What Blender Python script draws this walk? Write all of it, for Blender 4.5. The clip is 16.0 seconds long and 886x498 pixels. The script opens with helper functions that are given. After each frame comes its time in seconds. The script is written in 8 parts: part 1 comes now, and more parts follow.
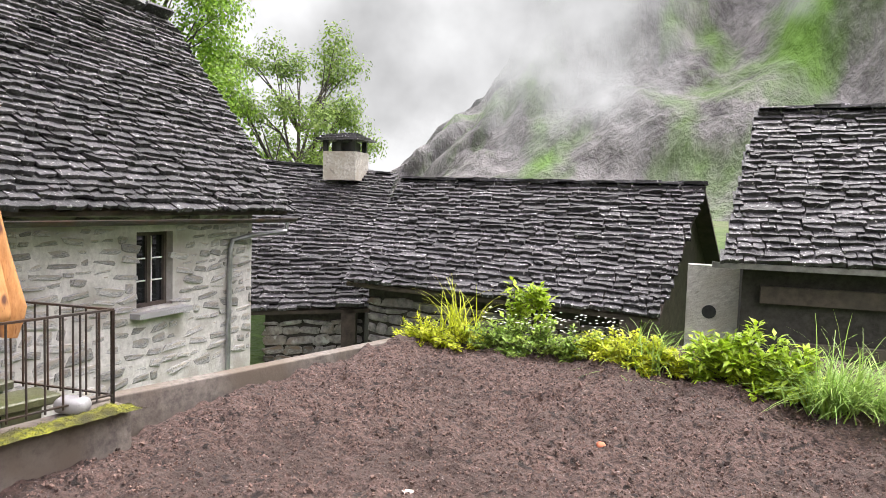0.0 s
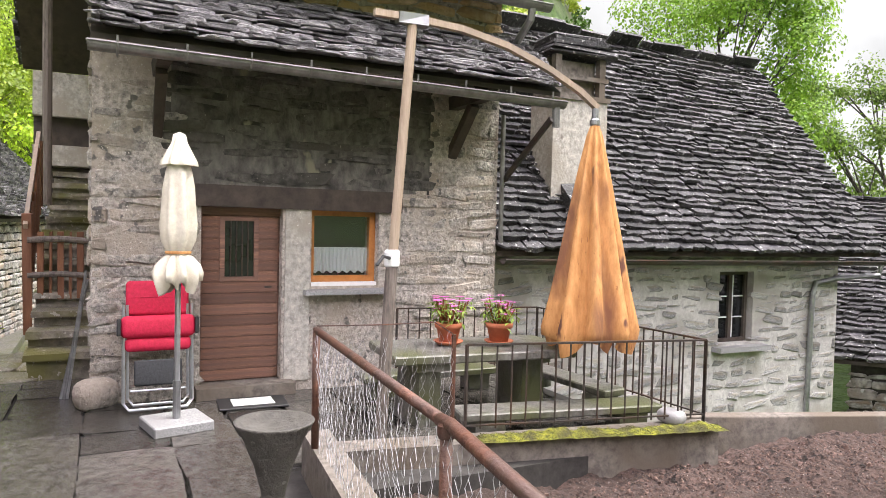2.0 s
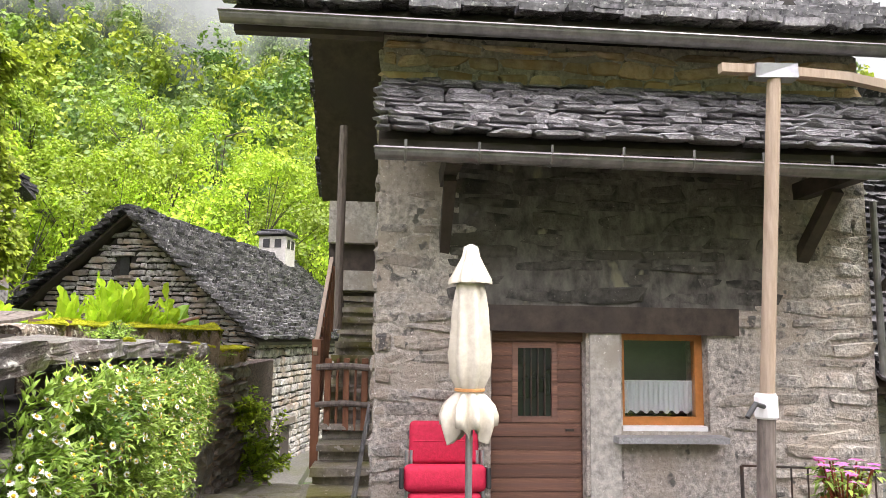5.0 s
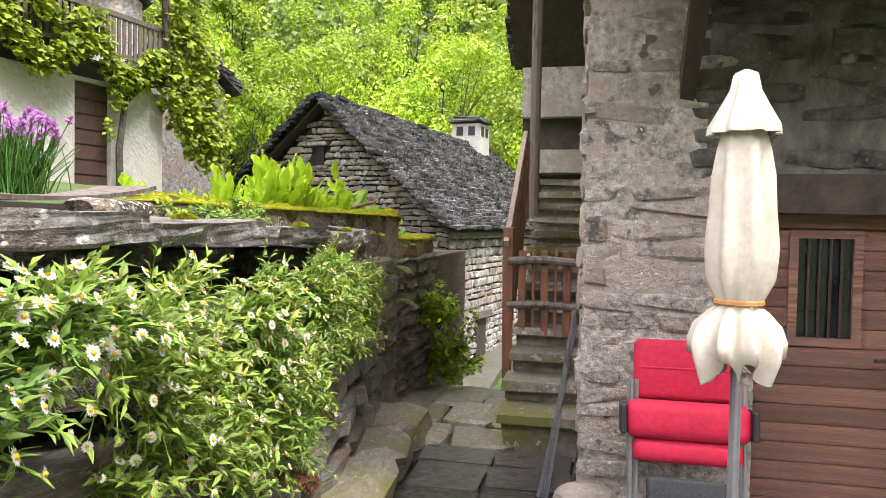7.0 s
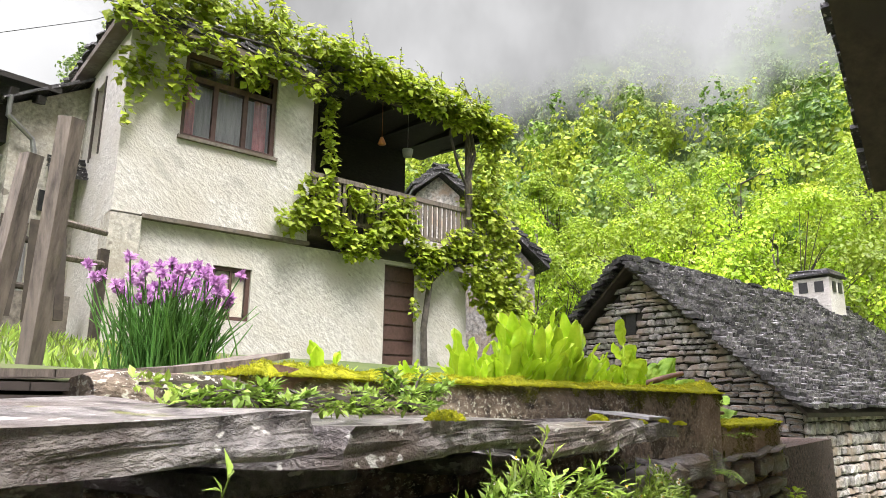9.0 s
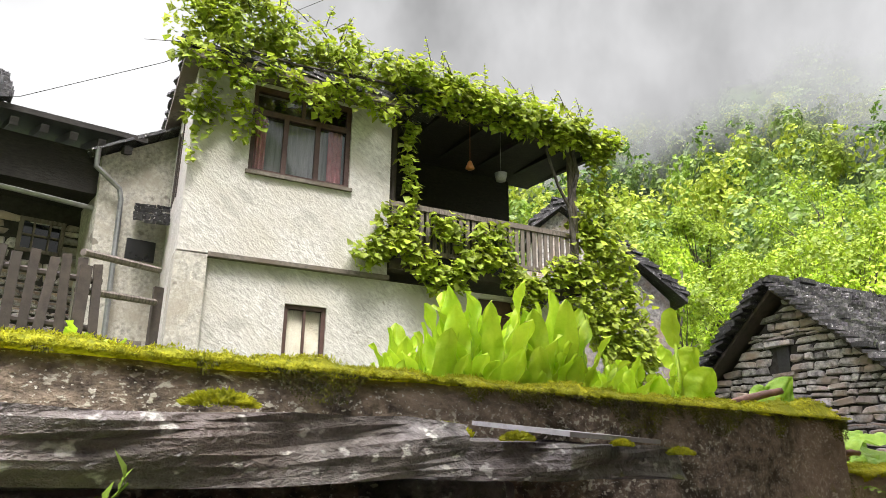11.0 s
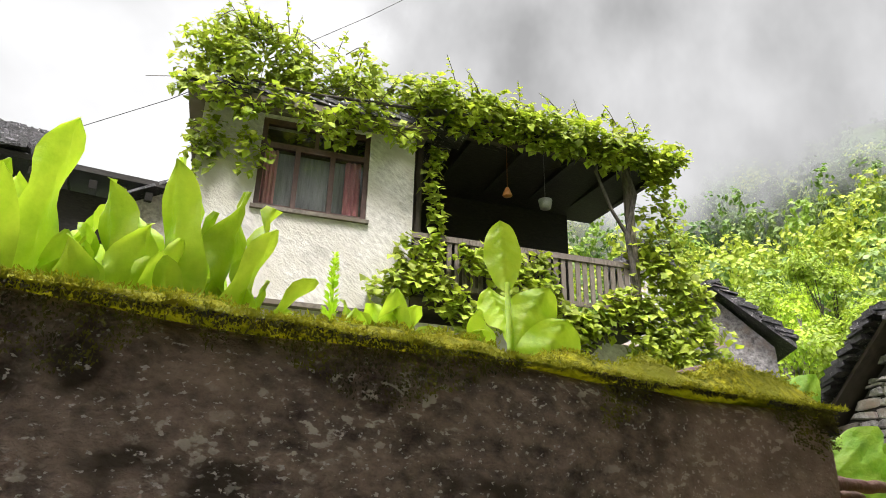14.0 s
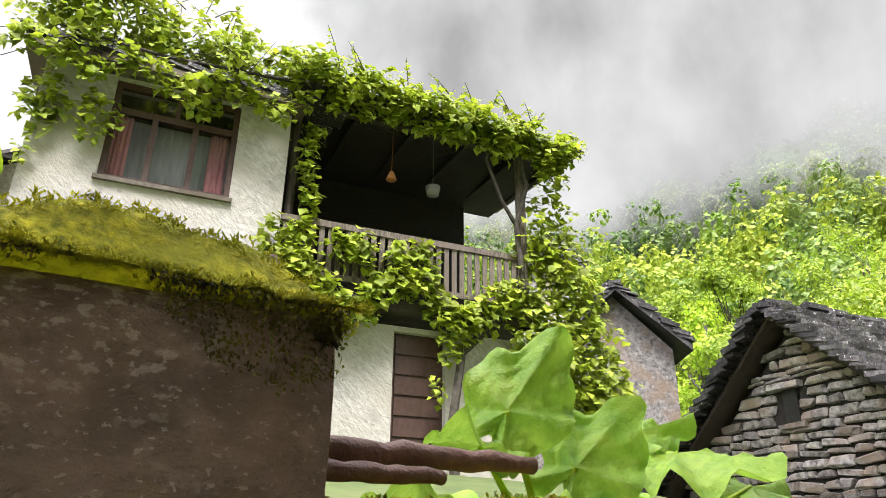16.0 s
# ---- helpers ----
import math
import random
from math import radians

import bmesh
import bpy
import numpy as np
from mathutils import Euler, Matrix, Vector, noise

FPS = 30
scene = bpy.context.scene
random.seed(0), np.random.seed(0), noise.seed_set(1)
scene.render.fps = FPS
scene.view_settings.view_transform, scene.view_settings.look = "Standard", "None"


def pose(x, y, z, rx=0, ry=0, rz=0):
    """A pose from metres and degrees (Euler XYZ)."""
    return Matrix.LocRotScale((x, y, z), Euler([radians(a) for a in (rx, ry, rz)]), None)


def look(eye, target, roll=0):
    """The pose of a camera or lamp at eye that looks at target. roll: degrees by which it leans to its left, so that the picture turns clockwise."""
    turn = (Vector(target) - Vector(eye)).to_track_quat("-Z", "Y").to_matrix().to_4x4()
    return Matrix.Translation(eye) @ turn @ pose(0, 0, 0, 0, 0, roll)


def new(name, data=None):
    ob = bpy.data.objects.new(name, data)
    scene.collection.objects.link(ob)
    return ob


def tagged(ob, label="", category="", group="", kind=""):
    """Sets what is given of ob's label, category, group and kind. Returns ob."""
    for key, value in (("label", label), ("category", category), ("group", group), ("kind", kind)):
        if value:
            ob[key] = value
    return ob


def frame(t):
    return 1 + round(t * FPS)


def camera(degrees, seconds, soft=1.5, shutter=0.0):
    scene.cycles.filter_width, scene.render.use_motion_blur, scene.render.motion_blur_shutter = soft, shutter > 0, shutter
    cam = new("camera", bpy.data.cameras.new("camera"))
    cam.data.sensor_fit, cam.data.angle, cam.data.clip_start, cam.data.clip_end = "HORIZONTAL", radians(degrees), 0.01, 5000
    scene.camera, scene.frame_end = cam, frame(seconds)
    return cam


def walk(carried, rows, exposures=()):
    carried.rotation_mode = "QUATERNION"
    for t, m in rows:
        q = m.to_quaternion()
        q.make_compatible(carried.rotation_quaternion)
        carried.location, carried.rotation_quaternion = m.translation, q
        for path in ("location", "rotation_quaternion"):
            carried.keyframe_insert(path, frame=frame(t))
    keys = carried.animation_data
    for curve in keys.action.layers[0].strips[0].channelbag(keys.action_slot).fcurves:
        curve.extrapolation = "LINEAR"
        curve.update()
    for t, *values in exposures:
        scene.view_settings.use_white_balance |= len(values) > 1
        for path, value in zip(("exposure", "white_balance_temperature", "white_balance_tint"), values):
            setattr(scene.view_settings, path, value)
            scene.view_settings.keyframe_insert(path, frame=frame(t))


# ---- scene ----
cam = camera(65.6, 16.0, soft=0.6)
PATH = [
    (0, (0.938, -0.254, 1.657), (0.306, 1.639, 1.526), 1.8),
    (0.5, (1.213, -0.414, 1.701), (0.218, 1.317, 1.576), 1.6),
    (1, (1.28, -0.571, 1.721), (-0.056, 0.914, 1.616), 1.6),
    (1.5, (1.305, -0.781, 1.728), (-0.308, 0.398, 1.645), 1.5),
    (2, (1.293, -0.885, 1.727), (-0.5, -0.001, 1.658), 1.4),
    (2.5, (1.21, -0.868, 1.751), (-0.685, -0.229, 1.722), 1.2),
    (3, (1.15, -0.799, 1.796), (-0.797, -0.353, 1.897), 1.1),
    (3.5, (0.99, -0.812, 1.812), (-0.968, -0.487, 2.054), 1.1),
    (5.8, (-0.89, -0.91, 1.771), (-2.887, -0.913, 1.876), 1.2),
    (6, (-1.061, -0.901, 1.748), (-3.06, -0.946, 1.787), 1.2),
    (6.5, (-1.43, -0.929, 1.728), (-3.419, -1.124, 1.66), 1.3),
    (7, (-1.769, -0.987, 1.75), (-3.726, -1.394, 1.684), 1.1),
    (7.5, (-2.163, -1.034, 1.764), (-4.042, -1.715, 1.815), 0.7),
    (8, (-2.57, -1.132, 1.774), (-4.32, -2.072, 2.002), 0.6),
    (8.5, (-3.017, -1.232, 1.777), (-4.632, -2.352, 2.149), 0.6),
    (9, (-3.43, -1.3, 1.78), (-4.959, -2.516, 2.207), 0.6),
    (11.5, (-5.703, -1.552, 1.645), (-6.809, -3.101, 2.26), 0.7),
    (12, (-6.075, -1.608, 1.645), (-7.104, -3.194, 2.296), 0.8),
    (12.5, (-6.386, -1.719, 1.635), (-7.352, -3.331, 2.317), 1.0),
    (13, (-6.731, -1.788, 1.61), (-7.657, -3.409, 2.326), 1.1),
    (13.5, (-7.055, -1.846, 1.622), (-7.95, -3.473, 2.366), 1.1),
    (14, (-7.267, -1.971, 1.57), (-8.15, -3.595, 2.332), 1.4),
    (14.5, (-7.468, -2.041, 1.571), (-8.383, -3.645, 2.339), 1.6),
    (15, (-7.713, -2.004, 1.586), (-8.706, -3.568, 2.341), 1.5),
    (15.5, (-8.031, -2.062, 1.546), (-9.094, -3.583, 2.29), 1.2),
    (16, (-8.433, -2.207, 1.591), (-9.478, -3.723, 2.373), 0.6),
]
walk(cam, [(t, look(eye, target, roll)) for t, eye, target, roll in PATH], exposures=[(0, 1.93), (1.5, 1.95), (3, 2.03), (9, 2.0), (12, 2.03), (16, 2.16)])

# ---- world and light ----
world = bpy.data.worlds.new("overcast")
scene.world = world
world.use_nodes = True
wn, wl = world.node_tree.nodes, world.node_tree.links
sky = wn.new("ShaderNodeTexSky")
sky.sky_type, sky.sun_disc = "NISHITA", False
sky.sun_elevation, sky.sun_rotation = radians(50), radians(200)
cloud = wn.new("ShaderNodeTexNoise")
cloud.inputs["Scale"].default_value, cloud.inputs["Detail"].default_value = 1.6, 6
cramp = wn.new("ShaderNodeValToRGB")
cramp.color_ramp.elements[0].position, cramp.color_ramp.elements[1].position = 0.3, 0.75
cramp.color_ramp.elements[0].color = (8.5, 7.8, 8.8, 1)
cramp.color_ramp.elements[1].color = (10.7, 9.8, 10.7, 1)
wmix = wn.new("ShaderNodeMixRGB")
wmix.inputs["Fac"].default_value = 0.9
wl.new(cloud.outputs["Fac"], cramp.inputs["Fac"])
wl.new(sky.outputs["Color"], wmix.inputs["Color1"])
wl.new(cramp.outputs["Color"], wmix.inputs["Color2"])
wl.new(wmix.outputs["Color"], wn["Background"].inputs["Color"])
wn["Background"].inputs["Strength"].default_value = 0.15
sun = new("sun", bpy.data.lights.new("sun", "SUN"))
sun.data.energy, sun.data.angle, sun.data.color = 1.6, radians(20), (1.0, 0.97, 0.92)
sun.matrix_world = look((0, 0, 60), (-14, -26, 0))
scene.view_settings.exposure = 1.95

# ---- materials ----


def mat(name, c1, c2, scale=8.0, c3=None, big=1.2, rough=0.7, bump=0.3, metal=0.0, rand=0.0, island=0.0,
        stretch=(1, 1, 1), patch=0.45, depth=0.02, coat=0.0, world_space=False, trans=0.0, lines=None, spots=None, turn=None):
    m = bpy.data.materials.new(name)
    m.use_nodes = True
    n, l = m.node_tree.nodes, m.node_tree.links
    b = n["Principled BSDF"]
    tc = n.new("ShaderNodeNewGeometry") if world_space else n.new("ShaderNodeTexCoord")
    mp = n.new("ShaderNodeMapping")
    mp.inputs["Scale"].default_value = stretch
    if turn:
        tn = n.new("ShaderNodeMapping")
        tn.inputs["Rotation"].default_value = [radians(a) for a in turn]
        l.new(tc.outputs["Position" if world_space else "Object"], tn.inputs["Vector"])
        l.new(tn.outputs["Vector"], mp.inputs["Vector"])
    else:
        l.new(tc.outputs["Position" if world_space else "Object"], mp.inputs["Vector"])
    fine = n.new("ShaderNodeTexNoise")
    fine.inputs["Scale"].default_value, fine.inputs["Detail"].default_value, fine.inputs["Roughness"].default_value = scale, 6, 0.65
    l.new(mp.outputs["Vector"], fine.inputs["Vector"])
    r1 = n.new("ShaderNodeValToRGB")
    r1.color_ramp.elements[0].position, r1.color_ramp.elements[1].position = 0.32, 0.68
    r1.color_ramp.elements[0].color, r1.color_ramp.elements[1].color = (*c1, 1), (*c2, 1)
    l.new(fine.outputs["Fac"], r1.inputs["Fac"])
    col = r1.outputs["Color"]
    if c3:
        wide = n.new("ShaderNodeTexNoise")
        wide.inputs["Scale"].default_value, wide.inputs["Detail"].default_value = big, 5
        l.new(mp.outputs["Vector"], wide.inputs["Vector"])
        r2 = n.new("ShaderNodeValToRGB")
        r2.color_ramp.elements[0].position, r2.color_ramp.elements[1].position = patch, patch + 0.2
        l.new(wide.outputs["Fac"], r2.inputs["Fac"])
        mx = n.new("ShaderNodeMixRGB")
        mx.inputs["Color2"].default_value = (*c3, 1)
        l.new(r2.outputs["Color"], mx.inputs["Fac"])
        l.new(col, mx.inputs["Color1"])
        col = mx.outputs["Color"]
    for sc, thr, scol, *gate in ([spots] if isinstance(spots, tuple) else spots or []):
        sp = n.new("ShaderNodeTexNoise")
        sp.inputs["Scale"].default_value, sp.inputs["Detail"].default_value = sc, 3
        l.new(mp.outputs["Vector"], sp.inputs["Vector"])
        r3 = n.new("ShaderNodeValToRGB")
        r3.color_ramp.elements[0].position, r3.color_ramp.elements[1].position = thr, thr + 0.05
        l.new(sp.outputs["Fac"], r3.inputs["Fac"])
        fac = r3.outputs["Color"]
        if gate:
            gn = n.new("ShaderNodeTexNoise")
            gn.inputs["Scale"].default_value, gn.inputs["Detail"].default_value = gate[0], 2
            l.new(mp.outputs["Vector"], gn.inputs["Vector"])
            gr = n.new("ShaderNodeMapRange")
            gr.inputs["From Min"].default_value, gr.inputs["From Max"].default_value = gate[1], gate[1] + 0.12
            l.new(gn.outputs["Fac"], gr.inputs["Value"])
            gm = n.new("ShaderNodeMath")
            gm.operation = "MULTIPLY"
            l.new(fac, gm.inputs[0])
            l.new(gr.outputs["Result"], gm.inputs[1])
            fac = gm.outputs[0]
        mx3 = n.new("ShaderNodeMixRGB")
        mx3.inputs["Color2"].default_value = (*scol, 1)
        l.new(fac, mx3.inputs["Fac"])
        l.new(col, mx3.inputs["Color1"])
        col = mx3.outputs["Color"]
    for amount, by_object in ((rand, True), (island, False)):
        if not amount:
            continue
        src = n.new("ShaderNodeObjectInfo").outputs["Random"] if by_object else n.new("ShaderNodeNewGeometry").outputs["Random Per Island"]
        mr = n.new("ShaderNodeMapRange")
        mr.inputs["To Min"].default_value, mr.inputs["To Max"].default_value = 1 - amount, 1 + amount
        l.new(src, mr.inputs["Value"])
        hs = n.new("ShaderNodeHueSaturation")
        l.new(mr.outputs["Result"], hs.inputs["Value"])
        l.new(col, hs.inputs["Color"])
        col = hs.outputs["Color"]
    l.new(col, b.inputs["Base Color"])
    b.inputs["Roughness"].default_value, b.inputs["Metallic"].default_value = rough, metal
    b.inputs["Coat Weight"].default_value = coat
    if coat:
        b.inputs["Coat Roughness"].default_value = 0.15
    if bump:
        bp = n.new("ShaderNodeBump")
        bp.inputs["Strength"].default_value, bp.inputs["Distance"].default_value = bump, depth
        h = fine.outputs["Fac"]
        if lines:
            wv = n.new("ShaderNodeTexWave")
            wv.wave_type, wv.bands_direction = "BANDS", lines[0]
            wv.inputs["Scale"].default_value, wv.inputs["Distortion"].default_value = lines[1], 2
            l.new(mp.outputs["Vector"], wv.inputs["Vector"])
            ad = n.new("ShaderNodeMath")
            l.new(wv.outputs["Fac"], ad.inputs[0])
            l.new(h, ad.inputs[1])
            h = ad.outputs[0]
        l.new(h, bp.inputs["Height"])
        l.new(bp.outputs["Normal"], b.inputs["Normal"])
    if trans:
        tr = n.new("ShaderNodeBsdfTranslucent")
        l.new(col, tr.inputs["Color"])
        ms = n.new("ShaderNodeMixShader")
        ms.inputs["Fac"].default_value = trans
        l.new(b.outputs["BSDF"], ms.inputs[1])
        l.new(tr.outputs["BSDF"], ms.inputs[2])
        l.new(ms.outputs["Shader"], n["Material Output"].inputs["Surface"])
    return m


# The lighter slates carry wet sky sheen in their base colour.
SLATE_SHEEN = mat("wet_sheen_slate", (0.03, 0.03, 0.034), (0.36, 0.345, 0.355), 14, (0.1, 0.098, 0.104), 2.4, 0.26, 1.0, island=0.6, depth=0.03, spots=(20, 0.62, (0.5, 0.49, 0.47)))
# Pale spots paint in the bright glints of the slates.
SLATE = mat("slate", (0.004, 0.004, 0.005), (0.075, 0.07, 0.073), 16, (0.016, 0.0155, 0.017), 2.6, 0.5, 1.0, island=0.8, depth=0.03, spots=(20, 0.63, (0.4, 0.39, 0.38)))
SLATE_MID = mat("damp_sheen_slate", (0.008, 0.008, 0.009), (0.19, 0.18, 0.185), 15, (0.035, 0.034, 0.037), 2.4, 0.4, 1.0, island=0.75, depth=0.03, spots=(22, 0.64, (0.45, 0.44, 0.43)))
SLATE_PIECE = mat("slate_piece", (0.045, 0.042, 0.046), (0.5, 0.475, 0.485), 13, (0.13, 0.125, 0.13), 2.4, 0.28, 0.9, rand=0.5, depth=0.03)
PLASTER = mat("stone_plaster", (0.2, 0.182, 0.158), (0.7, 0.64, 0.56), 20, (0.43, 0.37, 0.3), 1.6, 0.9, 1.0, depth=0.05, spots=[(6, 0.64, (0.15, 0.14, 0.125)), (45, 0.66, (0.74, 0.7, 0.62))])
A_STONE = mat("plastered_stone", (0.15, 0.14, 0.125), (0.62, 0.57, 0.5), 20, (0.4, 0.34, 0.27), 2.6, 0.9, 1.0, rand=0.22, depth=0.05, world_space=True, spots=[(7, 0.64, (0.14, 0.13, 0.12)), (48, 0.66, (0.7, 0.66, 0.59))])
A_STONE_TAN = mat("tan_stone", (0.32, 0.23, 0.14), (0.66, 0.54, 0.38), 7, (0.5, 0.33, 0.17), 2.6, 0.9, 1.0, rand=0.3, depth=0.06, world_space=True)
# Dark stone and plaster: canopy shade painted in along with damp staining.
A_STONE_DARK = mat("shaded_stained_stone", (0.028, 0.026, 0.024), (0.18, 0.168, 0.147), 9, (0.085, 0.078, 0.065), 1.3, 0.85, 1.0, rand=0.22, depth=0.05, world_space=True, spots=[(2.2, 0.6, (0.035, 0.033, 0.03)), (30, 0.68, (0.26, 0.24, 0.21))])
PLASTER_DARK = mat("damp_shaded_plaster", (0.045, 0.042, 0.038), (0.2, 0.187, 0.163), 7, (0.08, 0.074, 0.062), 1.1, 0.85, 1.0, depth=0.04, stretch=(1, 1, 0.6), spots=[(2.0, 0.6, (0.035, 0.033, 0.03)), (4, 0.66, (0.24, 0.225, 0.16))])
RUBBLE = mat("rubble_stone", (0.17, 0.17, 0.17), (0.44, 0.43, 0.41), 7, (0.33, 0.3, 0.25), 2.5, 0.85, 0.8, rand=0.35, depth=0.03)
RUBBLE_GREY = mat("grey_stone", (0.1, 0.095, 0.09), (0.55, 0.52, 0.49), 10, (0.34, 0.25, 0.18), 2.0, 0.7, 1.0, rand=0.38, depth=0.03)
RUBBLE_MIX = mat("grey_stone_joined", (0.1, 0.095, 0.09), (0.55, 0.52, 0.49), 10, (0.34, 0.27, 0.21), 2.0, 0.8, 0.9, island=0.35, depth=0.03)
WALLSTONE = mat("wet_wall_stone", (0.07, 0.068, 0.066), (0.3, 0.285, 0.265), 7, (0.15, 0.11, 0.08), 1.5, 0.5, 0.9, rand=0.35, depth=0.04, spots=(5, 0.64, (0.3, 0.3, 0.28)))
MORTAR = mat("lime_mortar", (0.38, 0.37, 0.34), (0.58, 0.56, 0.52), 12, (0.33, 0.31, 0.27), 1.4, 0.95, 0.7)
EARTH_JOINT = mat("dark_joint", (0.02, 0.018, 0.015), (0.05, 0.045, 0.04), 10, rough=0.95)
STUCCO = mat("white_stucco", (0.39, 0.372, 0.338), (0.66, 0.638, 0.598), 9, (0.49, 0.463, 0.41), 0.9, 0.9, 1.0, depth=0.03, stretch=(1, 1, 2.0), turn=(0, 38, 0), spots=[(1.1, 0.66, (0.42, 0.4, 0.36)), (5, 0.68, (0.36, 0.34, 0.3))])
STUCCO_SMOOTH = mat("smooth_render", (0.26, 0.245, 0.215), (0.6, 0.57, 0.5), 14, (0.36, 0.325, 0.265), 2.2, 0.9, 0.8, spots=[(3, 0.66, (0.2, 0.18, 0.15)), (40, 0.67, (0.66, 0.63, 0.56))])
CONCRETE = mat("weathered_concrete", (0.075, 0.064, 0.053), (0.23, 0.2, 0.17), 12, (0.12, 0.095, 0.07), 1.5, 0.85, 0.4)
PLANTER = mat("planter_concrete", (0.05, 0.037, 0.026), (0.42, 0.33, 0.24), 21, (0.5, 0.4, 0.29), 1.0, 0.8, 1.0, depth=0.05, patch=0.51, stretch=(1, 1, 1.5), spots=[(5, 0.6, (0.055, 0.042, 0.022)), (11, 0.63, (0.14, 0.13, 0.014), 1.8, 0.54), (42, 0.58, (0.66, 0.64, 0.52), 3.5, 0.46), (95, 0.62, (0.64, 0.62, 0.54))])
pn, pl = PLANTER.node_tree.nodes, PLANTER.node_tree.links
p_link = pn["Principled BSDF"].inputs["Base Color"].links[0]
p_col = p_link.from_socket
p_geo, p_sep, p_noise = pn.new("ShaderNodeNewGeometry"), pn.new("ShaderNodeSeparateXYZ"), pn.new("ShaderNodeTexNoise")
p_noise.inputs["Scale"].default_value, p_noise.inputs["Detail"].default_value = 4.0, 5
p_add, p_map, p_hs = pn.new("ShaderNodeMath"), pn.new("ShaderNodeMapRange"), pn.new("ShaderNodeMixRGB")
p_add.operation = "MULTIPLY_ADD"
p_add.inputs[1].default_value = 0.9
p_map.inputs["From Min"].default_value, p_map.inputs["From Max"].default_value = -7.7, -8.15
p_map.inputs["To Max"].default_value = 0.5
p_hs.inputs["Color2"].default_value = (0.62, 0.48, 0.35, 1)
pl.new(p_geo.outputs["Position"], p_sep.inputs[0])
pl.new(p_geo.outputs["Position"], p_noise.inputs["Vector"])
pl.new(p_noise.outputs["Fac"], p_add.inputs[0])
pl.new(p_sep.outputs["X"], p_add.inputs[2])
pl.new(p_add.outputs[0], p_map.inputs["Value"])
pl.new(p_map.outputs["Result"], p_hs.inputs["Fac"])
pl.new(p_col, p_hs.inputs["Color1"])
pl.new(p_hs.outputs["Color"], pn["Principled BSDF"].inputs["Base Color"])
COPING = mat("wet_coping_stone", (0.035, 0.031, 0.03), (0.3, 0.278, 0.262), 17, (0.1, 0.076, 0.062), 2.2, 0.36, 1.0, rand=0.25, depth=0.03, stretch=(1, 1, 1.7), spots=[(22, 0.62, (0.5, 0.49, 0.45)), (7, 0.64, (0.045, 0.04, 0.036)), (6, 0.69, (0.18, 0.19, 0.02))])
WOOD_DARK = mat("dark_weathered_wood", (0.03, 0.022, 0.017), (0.085, 0.065, 0.05), 6, (0.05, 0.04, 0.035), 1.0, 0.75, 0.5, stretch=(1, 1, 1))
# Dark wood deepened to near black: shade under roofs put into the colour.
WOOD_SHADED = mat("shade_darkened_wood", (0.008, 0.007, 0.006), (0.035, 0.029, 0.025), 9, (0.018, 0.015, 0.013), 1.4, 0.8, 0.6, stretch=(1, 3, 3))
WOOD_GREY = mat("grey_weathered_wood", (0.045, 0.037, 0.031), (0.24, 0.2, 0.168), 18, (0.17, 0.14, 0.12), 1.5, 0.8, 0.6, stretch=(1.5, 1.5, 0.3))
WOOD_RED = mat("red_brown_wood", (0.13, 0.05, 0.022), (0.26, 0.11, 0.05), 9, (0.15, 0.065, 0.035), 1.5, 0.7, 0.5, stretch=(1.5, 1.5, 0.3))
WOOD_DOOR = mat("brown_door_board", (0.07, 0.03, 0.019), (0.36, 0.185, 0.12), 14, (0.17, 0.092, 0.066), 1.5, 0.5, 0.6, rand=0.28, stretch=(2, 0.25, 3))
WOOD_ORANGE = mat("varnished_window_wood", (0.36, 0.14, 0.035), (0.5, 0.2, 0.055), 14, rough=0.4, bump=0.2)
WOOD_BROWN = mat("brown_window_wood", (0.055, 0.028, 0.022), (0.1, 0.055, 0.045), 14, rough=0.5, bump=0.2)
WOOD_POLE = mat("pale_pole_wood", (0.3, 0.22, 0.15), (0.45, 0.35, 0.26), 14, (0.27, 0.22, 0.17), 1.2, 0.6, 0.3, stretch=(2, 2, 0.3))
BARK = mat("tree_bark", (0.035, 0.03, 0.025), (0.11, 0.095, 0.08), 12, rough=0.9, bump=0.7)
LOG_BARK = mat("wet_log_bark", (0.11, 0.05, 0.03), (0.3, 0.17, 0.11), 9, (0.14, 0.09, 0.07), 3, 0.6, 0.8, depth=0.03)
METAL_GUTTER = mat("dull_brown_gutter", (0.12, 0.116, 0.112), (0.25, 0.242, 0.232), 7, rough=0.36, bump=0.1, metal=0.5)
METAL_ZINC = mat("zinc_pipe", (0.28, 0.28, 0.29), (0.42, 0.42, 0.43), 8, rough=0.35, bump=0.1, metal=0.8)
METAL_DARK = mat("dark_iron", (0.035, 0.032, 0.03), (0.07, 0.055, 0.045), 20, (0.07, 0.04, 0.025), 3, 0.5, 0.3, metal=0.3)
METAL_RUST = mat("rusty_pipe", (0.06, 0.026, 0.017), (0.17, 0.075, 0.045), 18, (0.085, 0.05, 0.038), 4, 0.5, 0.6, metal=0.2)
WIRE = mat("galvanised_wire", (0.3, 0.3, 0.3), (0.5, 0.5, 0.5), 30, rough=0.35, bump=0, metal=0.7)
TUBE = mat("bright_tube", (0.5, 0.52, 0.54), (0.62, 0.64, 0.66), 20, rough=0.28, bump=0, metal=0.8)
CREAM = mat("cream_canvas", (0.56, 0.51, 0.41), (0.7, 0.65, 0.54), 25, (0.5, 0.45, 0.35), 3, 0.85, 0.2)
